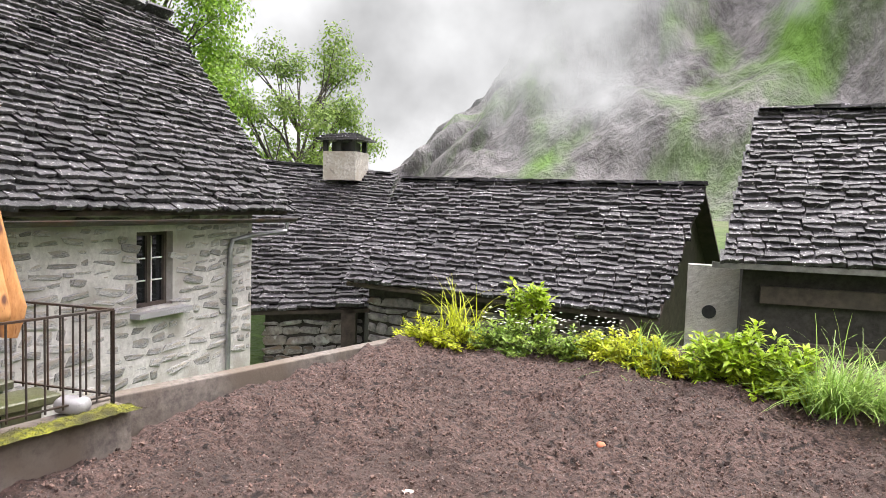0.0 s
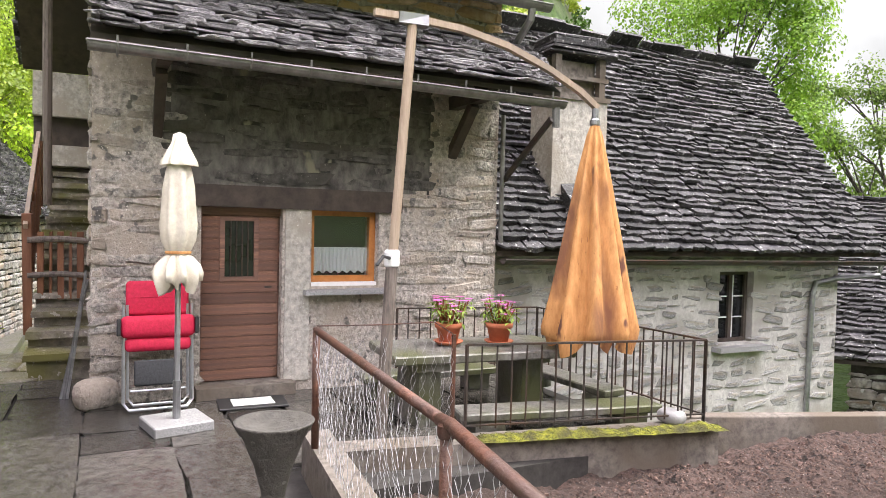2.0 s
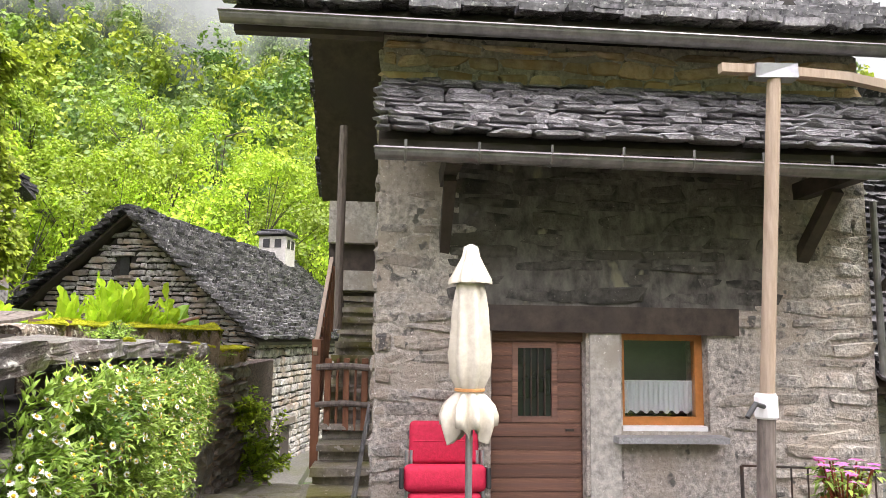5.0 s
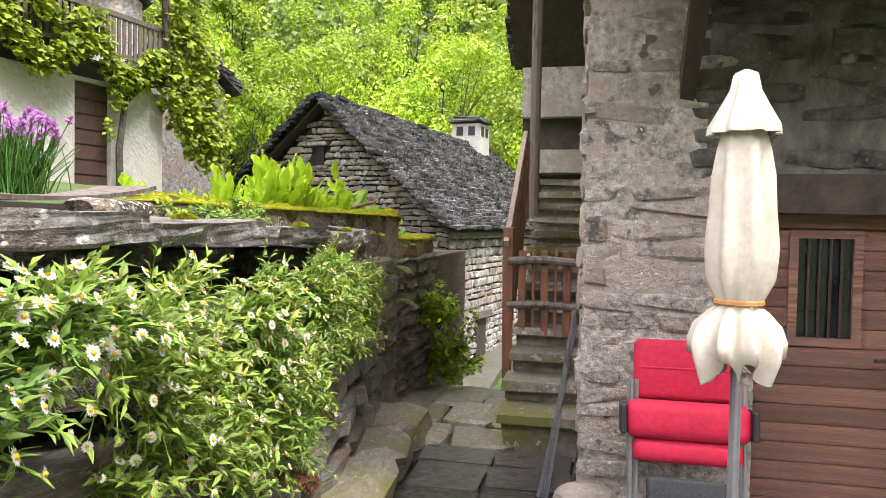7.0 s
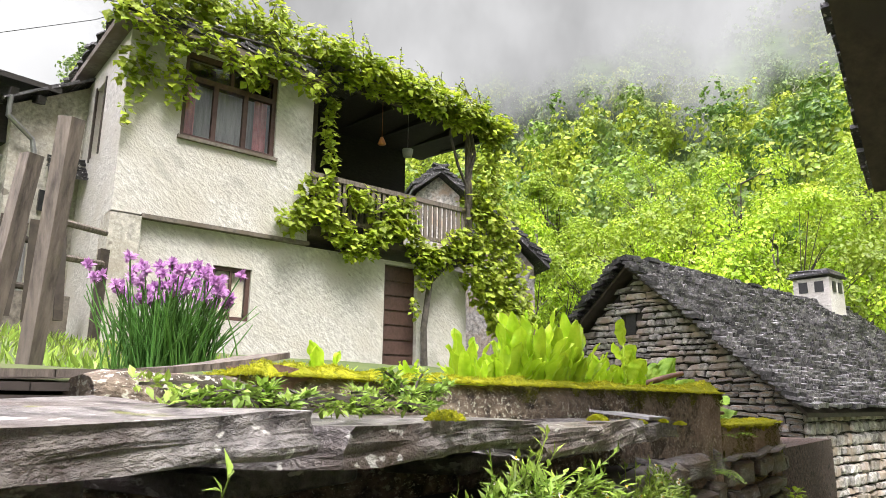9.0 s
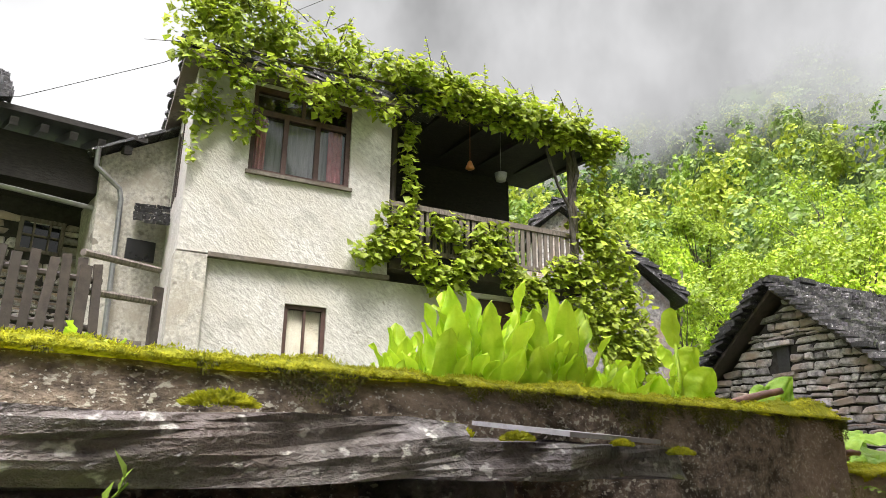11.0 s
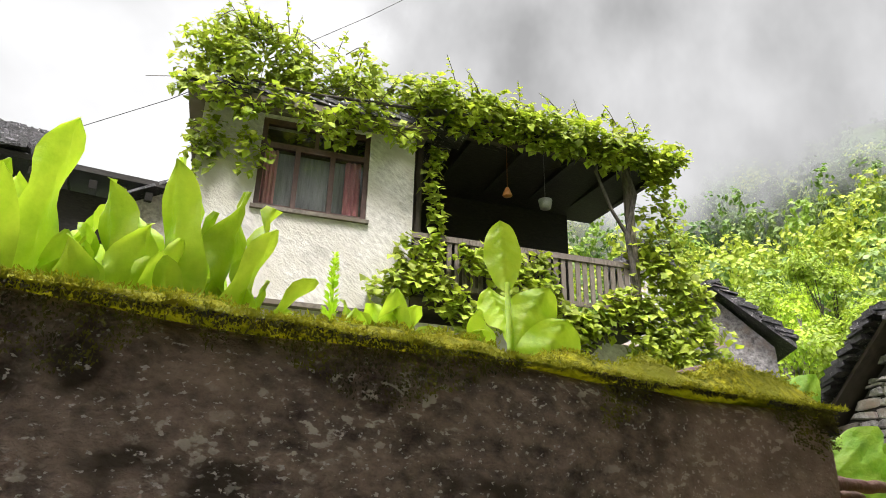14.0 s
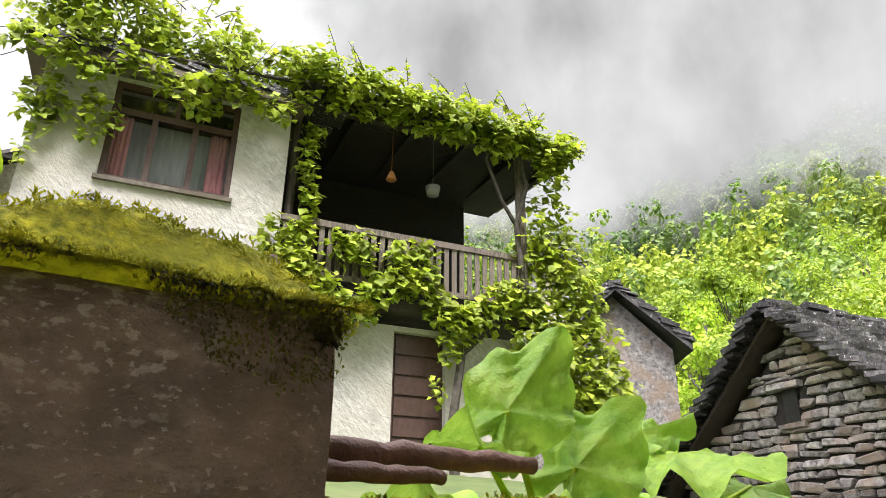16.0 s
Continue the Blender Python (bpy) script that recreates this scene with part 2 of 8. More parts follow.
ORANGE = mat("faded_orange_canvas", (0.4, 0.18, 0.055), (0.62, 0.32, 0.12), 11, (0.2, 0.085, 0.04), 2.6, 0.85, 0.5, stretch=(1.6, 1.6, 0.5), patch=0.52, spots=[(3.5, 0.62, (0.13, 0.055, 0.035)), (26, 0.66, (0.3, 0.13, 0.045))])
RED = mat("red_cushion", (0.42, 0.006, 0.035), (0.58, 0.012, 0.06), 30, rough=0.75, bump=0.2)
GREY_FABRIC = mat("grey_mesh_fabric", (0.025, 0.026, 0.028), (0.05, 0.052, 0.055), 60, rough=0.8, bump=0.2)
BLACK = mat("black_plastic", (0.015, 0.015, 0.016), (0.03, 0.03, 0.03), 20, rough=0.5, bump=0.05)
WHITE = mat("white_paint", (0.7, 0.7, 0.68), (0.8, 0.8, 0.78), 10, rough=0.5, bump=0.05)
TERRACOTTA = mat("terracotta", (0.42, 0.12, 0.06), (0.52, 0.18, 0.09), 14, rough=0.8, bump=0.15)
GRANITE = mat("grey_granite", (0.18, 0.18, 0.18), (0.4, 0.4, 0.39), 60, (0.26, 0.255, 0.25), 2, 0.5, 0.2)
TABLE_STONE = mat("mossy_table_stone", (0.05, 0.048, 0.042), (0.19, 0.18, 0.16), 14, (0.08, 0.085, 0.035), 1.6, 0.42, 0.6)
FLAG = mat("wet_flagstone", (0.025, 0.023, 0.021), (0.1, 0.092, 0.083), 9, (0.06, 0.055, 0.045), 1.6, 0.16, 0.6, rand=0.45)
FLAG_ALLEY = mat("mossy_flagstone", (0.13, 0.115, 0.09), (0.34, 0.305, 0.25), 11, (0.17, 0.16, 0.05), 1.8, 0.38, 0.7, rand=0.3, spots=(16, 0.64, (0.45, 0.42, 0.36)))
SOIL = mat("garden_soil", (0.012, 0.007, 0.005), (0.17, 0.108, 0.086), 24, (0.065, 0.043, 0.034), 0.9, 0.9, 1.0, depth=0.08, spots=[(55, 0.66, (0.27, 0.23, 0.2)), (9, 0.62, (0.022, 0.014, 0.01))])
SOIL_CLOD = mat("soil_crumb", (0.05, 0.03, 0.022), (0.19, 0.125, 0.1), 40, rough=0.95, bump=0.4, island=0.65)
GROUND = mat("meadow_ground", (0.05, 0.08, 0.02), (0.1, 0.13, 0.035), 2, (0.09, 0.08, 0.04), 0.2, 0.95, 0.5)
HILL = mat("wooded_slope", (0.03, 0.07, 0.012), (0.09, 0.15, 0.03), 0.25, (0.11, 0.12, 0.06), 0.04, 0.95, 1.0, depth=1.5)
CLIFF = mat("cliff_rock", (0.06, 0.058, 0.055), (0.24, 0.23, 0.22), 0.16, (0.1, 0.2, 0.025), 0.05, 0.9, 1.0, stretch=(1, 1, 0.45), depth=5, patch=0.46)
MOSS_DARK = mat("dull_moss", (0.025, 0.03, 0.006), (0.26, 0.26, 0.02), 26, (0.05, 0.045, 0.015), 5, 0.95, 1.0, depth=0.03)
MOSS = mat("yellow_moss", (0.17, 0.21, 0.005), (0.78, 0.76, 0.02), 55, (0.36, 0.39, 0.008), 6, 0.95, 1.0, depth=0.03, trans=0.15)
GLASS_DARK = mat("dark_window_glass", (0.01, 0.011, 0.012), (0.02, 0.022, 0.024), 2, rough=0.04, bump=0)
LACE = mat("white_lace", (0.6, 0.62, 0.64), (0.75, 0.77, 0.78), 60, rough=0.9, bump=0.3)
# Grey for an added sheet that stands in for sky reflected in panes.
PANE_SHEEN = mat("pane_sheen_grey", (0.2, 0.2, 0.21), (0.34, 0.34, 0.35), 6, rough=0.9, bump=0.2, stretch=(4, 4, 0.3))
PINK_CLOTH = mat("pink_curtain", (0.5, 0.2, 0.22), (0.6, 0.28, 0.3), 8, rough=0.9, bump=0.2)


def leaf_mat(name, dark, light, vary=0.35, rough=0.5, trans=0.35, rand=0.0):
    return mat(name, dark, light, 3.0, rough=rough, bump=0, island=vary, trans=trans, rand=rand)


LEAF_TREE = leaf_mat("spring_tree_leaf", (0.24, 0.37, 0.02), (0.42, 0.54, 0.035), 0.45, 0.5, 0.38)
LEAF_PALE = leaf_mat("pale_tree_leaf", (0.11, 0.19, 0.03), (0.22, 0.31, 0.06), 0.35, 0.5, 0.45)
LEAF_MID = leaf_mat("mid_tree_leaf", (0.13, 0.26, 0.025), (0.27, 0.42, 0.04), 0.35, 0.5, 0.5)
LEAF_VINE = leaf_mat("vine_leaf", (0.2, 0.29, 0.02), (0.44, 0.51, 0.045), 0.45, 0.6, 0.4)
LEAF_DOCK = mat("dock_leaf", (0.33, 0.54, 0.015), (0.58, 0.74, 0.05), 9.0, rough=0.36, bump=0.7, depth=0.015, rand=0.22, trans=0.42)
FAR_TONES = [leaf_mat("wood_leaf_tone", a, b, 0.22, 0.5, 0.3) for a, b in (((0.05, 0.12, 0.02), (0.12, 0.21, 0.035)), ((0.27, 0.37, 0.03), (0.5, 0.56, 0.06)), ((0.07, 0.15, 0.02), (0.17, 0.27, 0.04)), ((0.13, 0.25, 0.03), (0.3, 0.42, 0.05)), ((0.22, 0.33, 0.03), (0.44, 0.52, 0.06)), ((0.11, 0.19, 0.04), (0.24, 0.32, 0.08)))]
TREE_LEAF = leaf_mat("slope_tree_leaf", (0.19, 0.32, 0.02), (0.44, 0.56, 0.04), 0.28, 0.5, 0.38, rand=0.42)
LEAF_HERB = leaf_mat("herb_leaf", (0.13, 0.25, 0.03), (0.39, 0.5, 0.09), 0.5, 0.5, 0.35)
LEAF_YELLOW = leaf_mat("golden_herb_leaf", (0.34, 0.42, 0.015), (0.6, 0.62, 0.04), 0.4)
LEAF_BLADE = leaf_mat("pale_blade_leaf", (0.17, 0.32, 0.05), (0.38, 0.5, 0.12), 0.35)
LEAF_CHIVE = leaf_mat("chive_stem", (0.07, 0.2, 0.04), (0.16, 0.32, 0.07), 0.3)
LEAF_RHUBARB = mat("rhubarb_leaf", (0.2, 0.42, 0.03), (0.42, 0.62, 0.08), 12.0, rough=0.34, bump=1.0, depth=0.03, rand=0.25, trans=0.42)
LEAF_DRY = leaf_mat("dry_fern", (0.2, 0.05, 0.02), (0.35, 0.12, 0.04), 0.4)
PETAL_PURPLE = leaf_mat("chive_bloom", (0.42, 0.18, 0.44), (0.62, 0.36, 0.62), 0.3, 0.8)
PETAL_PINK = leaf_mat("pink_petal", (0.6, 0.12, 0.4), (0.75, 0.3, 0.6), 0.3, 0.7)
PETAL_WHITE = leaf_mat("daisy_petal", (0.75, 0.74, 0.7), (0.82, 0.8, 0.76), 0.1, 0.7)
PETAL_CENTRE = mat("daisy_centre", (0.6, 0.36, 0.02), (0.7, 0.45, 0.04), 30, rough=0.9, bump=0)


def glass_mat(name):
    m = bpy.data.materials.new(name)
    m.use_nodes = True
    b = m.node_tree.nodes["Principled BSDF"]
    b.inputs["Base Color"].default_value = (0.95, 0.97, 0.97, 1)
    b.inputs["Transmission Weight"].default_value, b.inputs["Roughness"].default_value, b.inputs["IOR"].default_value = 1.0, 0.0, 1.45
    return m


GLASS = glass_mat("window_glass")


def mist_mat(name, scale, low, high, seed, aspect=3.0, peak=0.5, colour=(0.84, 0.84, 0.85), strength=0.27, gain=0.35, top=1.0):
    """Drifting cloud far off: a pale veil with holes of noise, thinning out at all its edges."""
    m = bpy.data.materials.new(name)
    m.use_nodes = True
    n, l = m.node_tree.nodes, m.node_tree.links
    tc = n.new("ShaderNodeTexCoord")
    mp = n.new("ShaderNodeMapping")
    mp.inputs["Location"].default_value, mp.inputs["Scale"].default_value = (seed, seed * 0.7, 0), (aspect, 1, 1)
    l.new(tc.outputs["UV"], mp.inputs["Vector"])
    nz = n.new("ShaderNodeTexNoise")
    nz.inputs["Scale"].default_value, nz.inputs["Detail"].default_value, nz.inputs["Roughness"].default_value = scale, 7, 0.55
    l.new(mp.outputs["Vector"], nz.inputs["Vector"])
    sp = n.new("ShaderNodeSeparateXYZ")
    l.new(tc.outputs["UV"], sp.inputs[0])
    up = n.new("ShaderNodeValToRGB")
    up.color_ramp.interpolation = "EASE"
    e = up.color_ramp.elements
    e[0].position, e[0].color = 0.0, (0, 0, 0, 1)
    e[1].position, e[1].color = 1.0, (0, 0, 0, 1)
    for pos in ((peak,) if top == 1.0 else (0.02, top)):
        k = e.new(pos)
        k.color = (1, 1, 1, 1)
    l.new(sp.outputs["Y"], up.inputs["Fac"])
    side = n.new("ShaderNodeValToRGB")
    side.color_ramp.interpolation = "EASE"
    e = side.color_ramp.elements
    e[0].position, e[0].color = 0.0, (0, 0, 0, 1)
    e[1].position, e[1].color = 1.0, (0, 0, 0, 1)
    for pos in (0.18, 0.82):
        k = e.new(pos)
        k.color = (1, 1, 1, 1)
    l.new(sp.outputs["X"], side.inputs["Fac"])
    mul = n.new("ShaderNodeMath")
    mul.operation = "MULTIPLY"
    l.new(up.outputs["Color"], mul.inputs[0])
    l.new(side.outputs["Color"], mul.inputs[1])
    ad = n.new("ShaderNodeMath")
    ad.operation = "MULTIPLY_ADD"
    l.new(mul.outputs[0], ad.inputs[0])
    ad.inputs[1].default_value = gain
    l.new(nz.outputs["Fac"], ad.inputs[2])
    mr = n.new("ShaderNodeMapRange")
    mr.interpolation_type = "SMOOTHSTEP"
    mr.inputs["From Min"].default_value, mr.inputs["From Max"].default_value = low, high
    l.new(ad.outputs[0], mr.inputs["Value"])
    edge = n.new("ShaderNodeMath")
    edge.operation = "MULTIPLY"
    l.new(mr.outputs["Result"], edge.inputs[0])
    soft = n.new("ShaderNodeMapRange")
    soft.inputs["From Max"].default_value = 0.3
    l.new(mul.outputs[0], soft.inputs["Value"])
    l.new(soft.outputs["Result"], edge.inputs[1])
    df = n.new("ShaderNodeEmission")
    df.inputs["Color"].default_value = (*colour, 1)
    nz2 = n.new("ShaderNodeTexNoise")
    nz2.inputs["Scale"].default_value, nz2.inputs["Detail"].default_value = scale * 0.8, 5
    l.new(mp.outputs["Vector"], nz2.inputs["Vector"])
    tone = n.new("ShaderNodeMapRange")
    tone.inputs["From Min"].default_value, tone.inputs["From Max"].default_value = 0.32, 0.68
    tone.inputs["To Min"].default_value, tone.inputs["To Max"].default_value = strength * 0.62, strength * 1.3
    l.new(nz2.outputs["Fac"], tone.inputs["Value"])
    l.new(tone.outputs["Result"], df.inputs["Strength"])
    tp = n.new("ShaderNodeBsdfTransparent")
    ms = n.new("ShaderNodeMixShader")
    l.new(edge.outputs[0], ms.inputs["Fac"])
    l.new(tp.outputs[0], ms.inputs[1])
    l.new(df.outputs[0], ms.inputs[2])
    l.new(ms.outputs[0], n["Material Output"].inputs["Surface"])
    return m


# ---- building helpers ----
ORIGIN = {}
R = random.Random(7)


def thing(name, at, label, category, group="", kind=""):
    ob = new(name)
    ob.location = at
    ORIGIN[ob.name] = Vector(at)
    return tagged(ob, label, category, group, kind)


class Shape:
    """Collects faces in world coordinates, then becomes one mesh object."""

    def __init__(self):
        self.v, self.f, self.uv = [], [], {}

    def add(self, verts, faces):
        k = len(self.v)
        self.v.extend([tuple(p) for p in verts])
        self.f.extend([tuple(i + k for i in f) for f in faces])
        return self

    def box(self, m, sx, sy, sz, jit=0.0, rnd=R):
        c = [Vector((x * sx / 2, y * sy / 2, z * sz / 2)) for z in (-1, 1) for x, y in ((-1, -1), (1, -1), (1, 1), (-1, 1))]
        if jit:
            c = [p + Vector((rnd.uniform(-jit, jit), rnd.uniform(-jit, jit), rnd.uniform(-jit, jit))) for p in c]
        return self.add([m @ p for p in c], [(3, 2, 1, 0), (4, 5, 6, 7), (0, 1, 5, 4), (1, 2, 6, 5), (2, 3, 7, 6), (3, 0, 4, 7)])

    def slate(self, m, sx, sy, sz, jit=0.0, rnd=R):
        """A split slate with a ragged lower edge, thicker there than at its top."""
        k, n = 5, 7
        edge = [Vector((sx * (0.5 - i / (k - 1)), -sy * 0.5 + rnd.uniform(-0.1, 0.14) * sy * (0.6 if 0 < i < k - 1 else 1.2), rnd.uniform(-0.2, 0.2) * sz)) for i in range(k)]
        out = [Vector((-sx / 2 + rnd.uniform(0, jit), sy / 2, 0)), Vector((sx / 2 - rnd.uniform(0, jit), sy / 2, 0)), *edge]
        lift = Vector((0, 0, rnd.uniform(-jit, jit) * 0.4))
        v = [m @ (p + Vector((0, 0, -sz / 2))) for p in out] + [m @ (p + lift + Vector((0, 0, sz / 2))) for p in out]
        return self.add(v, [tuple(range(n)), tuple(reversed(range(n, 2 * n)))] + [(i, i + n, (i + 1) % n + n, (i + 1) % n) for i in range(n)])

    def span(self, x0, x1, y0, y1, z0, z1):
        return self.box(pose((x0 + x1) / 2, (y0 + y1) / 2, (z0 + z1) / 2), abs(x1 - x0), abs(y1 - y0), abs(z1 - z0))

    def tube(self, pts, radii, n=8, cap=True):
        pts = [Vector(p) for p in pts]
        if not isinstance(radii, (list, tuple)):
            radii = [radii] * len(pts)
        rings = []
        side = None
        for i, p in enumerate(pts):
            d = (pts[min(i + 1, len(pts) - 1)] - pts[max(i - 1, 0)]).normalized()
            if side is None:
                side = d.orthogonal().normalized()
            side = (side - d * side.dot(d)).normalized()
            other = d.cross(side)
            rings.append([p + (side * math.cos(2 * math.pi * k / n) + other * math.sin(2 * math.pi * k / n)) * radii[i] for k in range(n)])
        k0 = len(self.v)
        for r in rings:
            self.v.extend([tuple(q) for q in r])
        for i in range(len(rings) - 1):
            for k in range(n):
                a, b = k0 + i * n + k, k0 + i * n + (k + 1) % n
                self.f.append((a, b, b + n, a + n))
        if cap:
            self.f.append(tuple(k0 + k for k in reversed(range(n))))
            self.f.append(tuple(k0 + (len(rings) - 1) * n + k for k in range(n)))
        return self

    def lathe(self, m, profile, n=20):
        """Turns (radius, height) pairs round the z axis of m."""
        k0 = len(self.v)
        for r, z in profile:
            for k in range(n):
                a = 2 * math.pi * k / n
                self.v.append(tuple(m @ Vector((r * math.cos(a), r * math.sin(a), z))))
        for i in range(len(profile) - 1):
            for k in range(n):
                a, b = k0 + i * n + k, k0 + i * n + (k + 1) % n
                self.f.append((a, b, b + n, a + n))
        return self

    def leaf(self, p, d, up, length, width, fold=0.25, droop=0.0):
        """A pointed leaf with a folded midrib, of four faces."""
        p, d = Vector(p), Vector(d).normalized()
        s = d.cross(Vector(up))
        s = s.normalized() if s.length > 1e-4 else d.orthogonal().normalized()
        u = s.cross(d)
        a = p + d * length * 0.45 + u * (-droop * length * 0.2)
        e = p + d * length + u * (-droop * length)
        w = s * width * 0.5
        lift = u * width * fold
        return self.add([p, a + w + lift, e, a - w + lift, a], [(0, 1, 4), (1, 2, 4), (0, 4, 3), (4, 2, 3)])

    def blade(self, p, d, up, length, width, fold=0.15):
        """A small pointed leaf of two faces."""
        p, d = Vector(p), Vector(d).normalized()
        s = d.cross(Vector(up))
        s = s.normalized() if s.length > 1e-4 else d.orthogonal().normalized()
        a = p + d * length * 0.45 + s.cross(d) * width * fold
        w = s * width * 0.5
        return self.add([p, a + w, p + d * length, a - w], [(0, 1, 2), (0, 2, 3)])

    def each(self, name, material, parent, label=""):
        """Every box of this shape as a part of its own."""
        for k in range(0, len(self.v), 8):
            one = Shape()
            one.v = self.v[k:k + 8]
            one.f = [tuple(i - k for i in f) for f in self.f if k <= f[0] < k + 8]
            one.obj(name, material, parent, label)

    def obj(self, name, material, parent=None, label="", smooth=False, kind=""):
        o = ORIGIN[parent.name] if parent else Vector((0, 0, 0))
        me = bpy.data.meshes.new(name)
        me.from_pydata([(x - o.x, y - o.y, z - o.z) for x, y, z in self.v], [], self.f)
        me.materials.append(material)
        if smooth:
            me.polygons.foreach_set("use_smooth", [True] * len(me.polygons))
        me.update()
        ob = new(name, me)
        ORIGIN[ob.name] = o
        if parent:
            ob.parent = parent
        return tagged(ob, label, "", "", kind)


def solo(name, shape, material, label, category, smooth=False, group="", kind=""):
    ob = shape.obj(name, material, smooth=smooth)
    return tagged(ob, label, category, group, kind)


def basis(x, y, z, o):
    """A pose with the given axes and origin."""
    x, y, z = Vector(x).normalized(), Vector(y).normalized(), Vector(z).normalized()
    return Matrix(((x.x, y.x, z.x, o[0]), (x.y, y.y, z.y, o[1]), (x.z, y.z, z.z, o[2]), (0, 0, 0, 1)))


def rough_block(seed, cut=0.16):
    """A unit stone with cut corners and uneven faces."""
    rnd = random.Random(seed)
    bm = bmesh.new()
    bmesh.ops.create_cube(bm, size=1.0)
    bmesh.ops.bevel(bm, geom=bm.edges[:], offset=cut, segments=1, affect="EDGES", profile=0.6)
    tx, tz, sk = rnd.uniform(-0.35, 0.35), rnd.uniform(-0.4, 0.4), rnd.uniform(-0.2, 0.2)
    for v in bm.verts:
        x, z = v.co.x, v.co.z
        v.co.x, v.co.z = x * (1 + tx * z) + sk * z, z * (1 + tz * x)
        v.co += Vector((rnd.uniform(-1, 1), rnd.uniform(-1, 1), rnd.uniform(-1, 1))) * 0.075
    me = bpy.data.meshes.new("stone")
    bm.to_mesh(me)
    bm.free()
    return me


STONES = [rough_block(s) for s in range(16)]


def stones_of(material):
    out = []
    for s in STONES:
        c = s.copy()
        c.materials.append(material)
        out.append(c)
    return out


def piece(name, me, m, size, parent):
    """One stone, slate or flag, an object on a shared mesh under its parent."""
    ob = new(name, me)
    ob.parent = parent
    ob.matrix_basis = Matrix.Translation(-ORIGIN[parent.name]) @ m @ Matrix.Diagonal((*size, 1))
    return ob


def lay_stones(parent, meshes, o, u, v, w, width, height, row=0.16, long=0.34, thick=0.12, proud=0.0, gap=0.012, keep=None, seed=1, name="stone", most=300, joined=None, wild=4.0):
    """Courses of rubble over a face: o corner, u along, v up, w outward. keep(a, b) picks places on the face."""
    rnd = random.Random(seed)
    u, v, w, o = Vector(u).normalized(), Vector(v).normalized(), Vector(w).normalized(), Vector(o)
    n, b, rest = 0, 0.0, Shape()
    while b < height - 0.02:
        h = min(row * rnd.uniform(0.6, 1.45), height - b)
        a = -rnd.uniform(0, long * 0.5)
        while a < width:
            l = long * rnd.uniform(0.45, 1.6)
            a0, a1 = max(a, 0), min(a + l, width)
            if a1 - a0 > 0.05 and (keep is None or keep((a0 + a1) / 2, b + h / 2)):
                hh = h * rnd.uniform(0.85 - wild * 0.02, 1.05)
                c = o + u * (a0 + a1) / 2 + v * (b + h / 2 + rnd.uniform(-0.01, 0.01)) + w * (proud - thick / 2 + rnd.uniform(-0.018, 0.018))
                m = basis(u, w, v, c) @ pose(0, 0, 0, rnd.uniform(-4, 4), rnd.uniform(-wild, wild), rnd.uniform(-4, 4))
                size = (a1 - a0 - gap, thick, max(hh - gap, 0.02))
                if n < most:
                    piece(name, rnd.choice(meshes), m, size, parent)
                else:
                    block = rnd.choice(STONES)
                    rest.add([m @ Vector((v.co.x * size[0], v.co.y * size[1], v.co.z * size[2])) for v in block.vertices], [tuple(p.vertices) for p in block.polygons])
                n += 1
            a += l
        b += h
    if rest.v and joined:
        rest.obj("stonework", joined, parent, kind="stuff")


def slate_rows(o, across, up, width, length, row=0.12, wide=0.32, thick=0.036, seed=1, rough=0.022, piece_to=None, keep=None):
    """Courses of stone slates up a roof face, from the eave corner o. Gives a Shape, or lays pieces by piece_to(m, size)."""
    rnd = random.Random(seed)
    o, a, u = Vector(o), Vector(across).normalized(), Vector(up).normalized()
    nrm = a.cross(u).normalized()
    if nrm.z < 0:
        nrm = -nrm
    s = Shape()
    for r in range(int(length / row) + 1):
        x = -rnd.uniform(0.0, wide)
        sag = 0.02 * math.sin(r * 1.3)
        while x < width:
            l = wide * rnd.uniform(0.45, 1.6)
            x0, x1 = max(x, -0.06 * rnd.random()), min(x + l, width + 0.06 * rnd.random())
            x += l
            if x1 - x0 < 0.06 or (keep and not keep((x0 + x1) / 2, r * row)):
                continue
            t = thick * rnd.uniform(0.7, 1.7)
            deep = row * rnd.uniform(1.9, 2.4)
            start = r * row + rnd.uniform(-0.025, 0.02) + sag
            c = o + a * (x0 + x1) / 2 + u * (start + deep / 2) + nrm * (0.03 + thick * 1.1)
            m = basis(a, u, nrm, c) @ pose(0, 0, 0, -math.degrees(math.atan(thick * 1.75 / row)) + rnd.uniform(-2.5, 2.5), rnd.uniform(-2, 2), rnd.uniform(-3, 3))
            if piece_to:
                piece_to(m, (x1 - x0 - 0.006, deep, t))
            else:
                s.slate(m, x1 - x0 - 0.016, deep, t * 1.25, jit=rough, rnd=rnd)
    return s


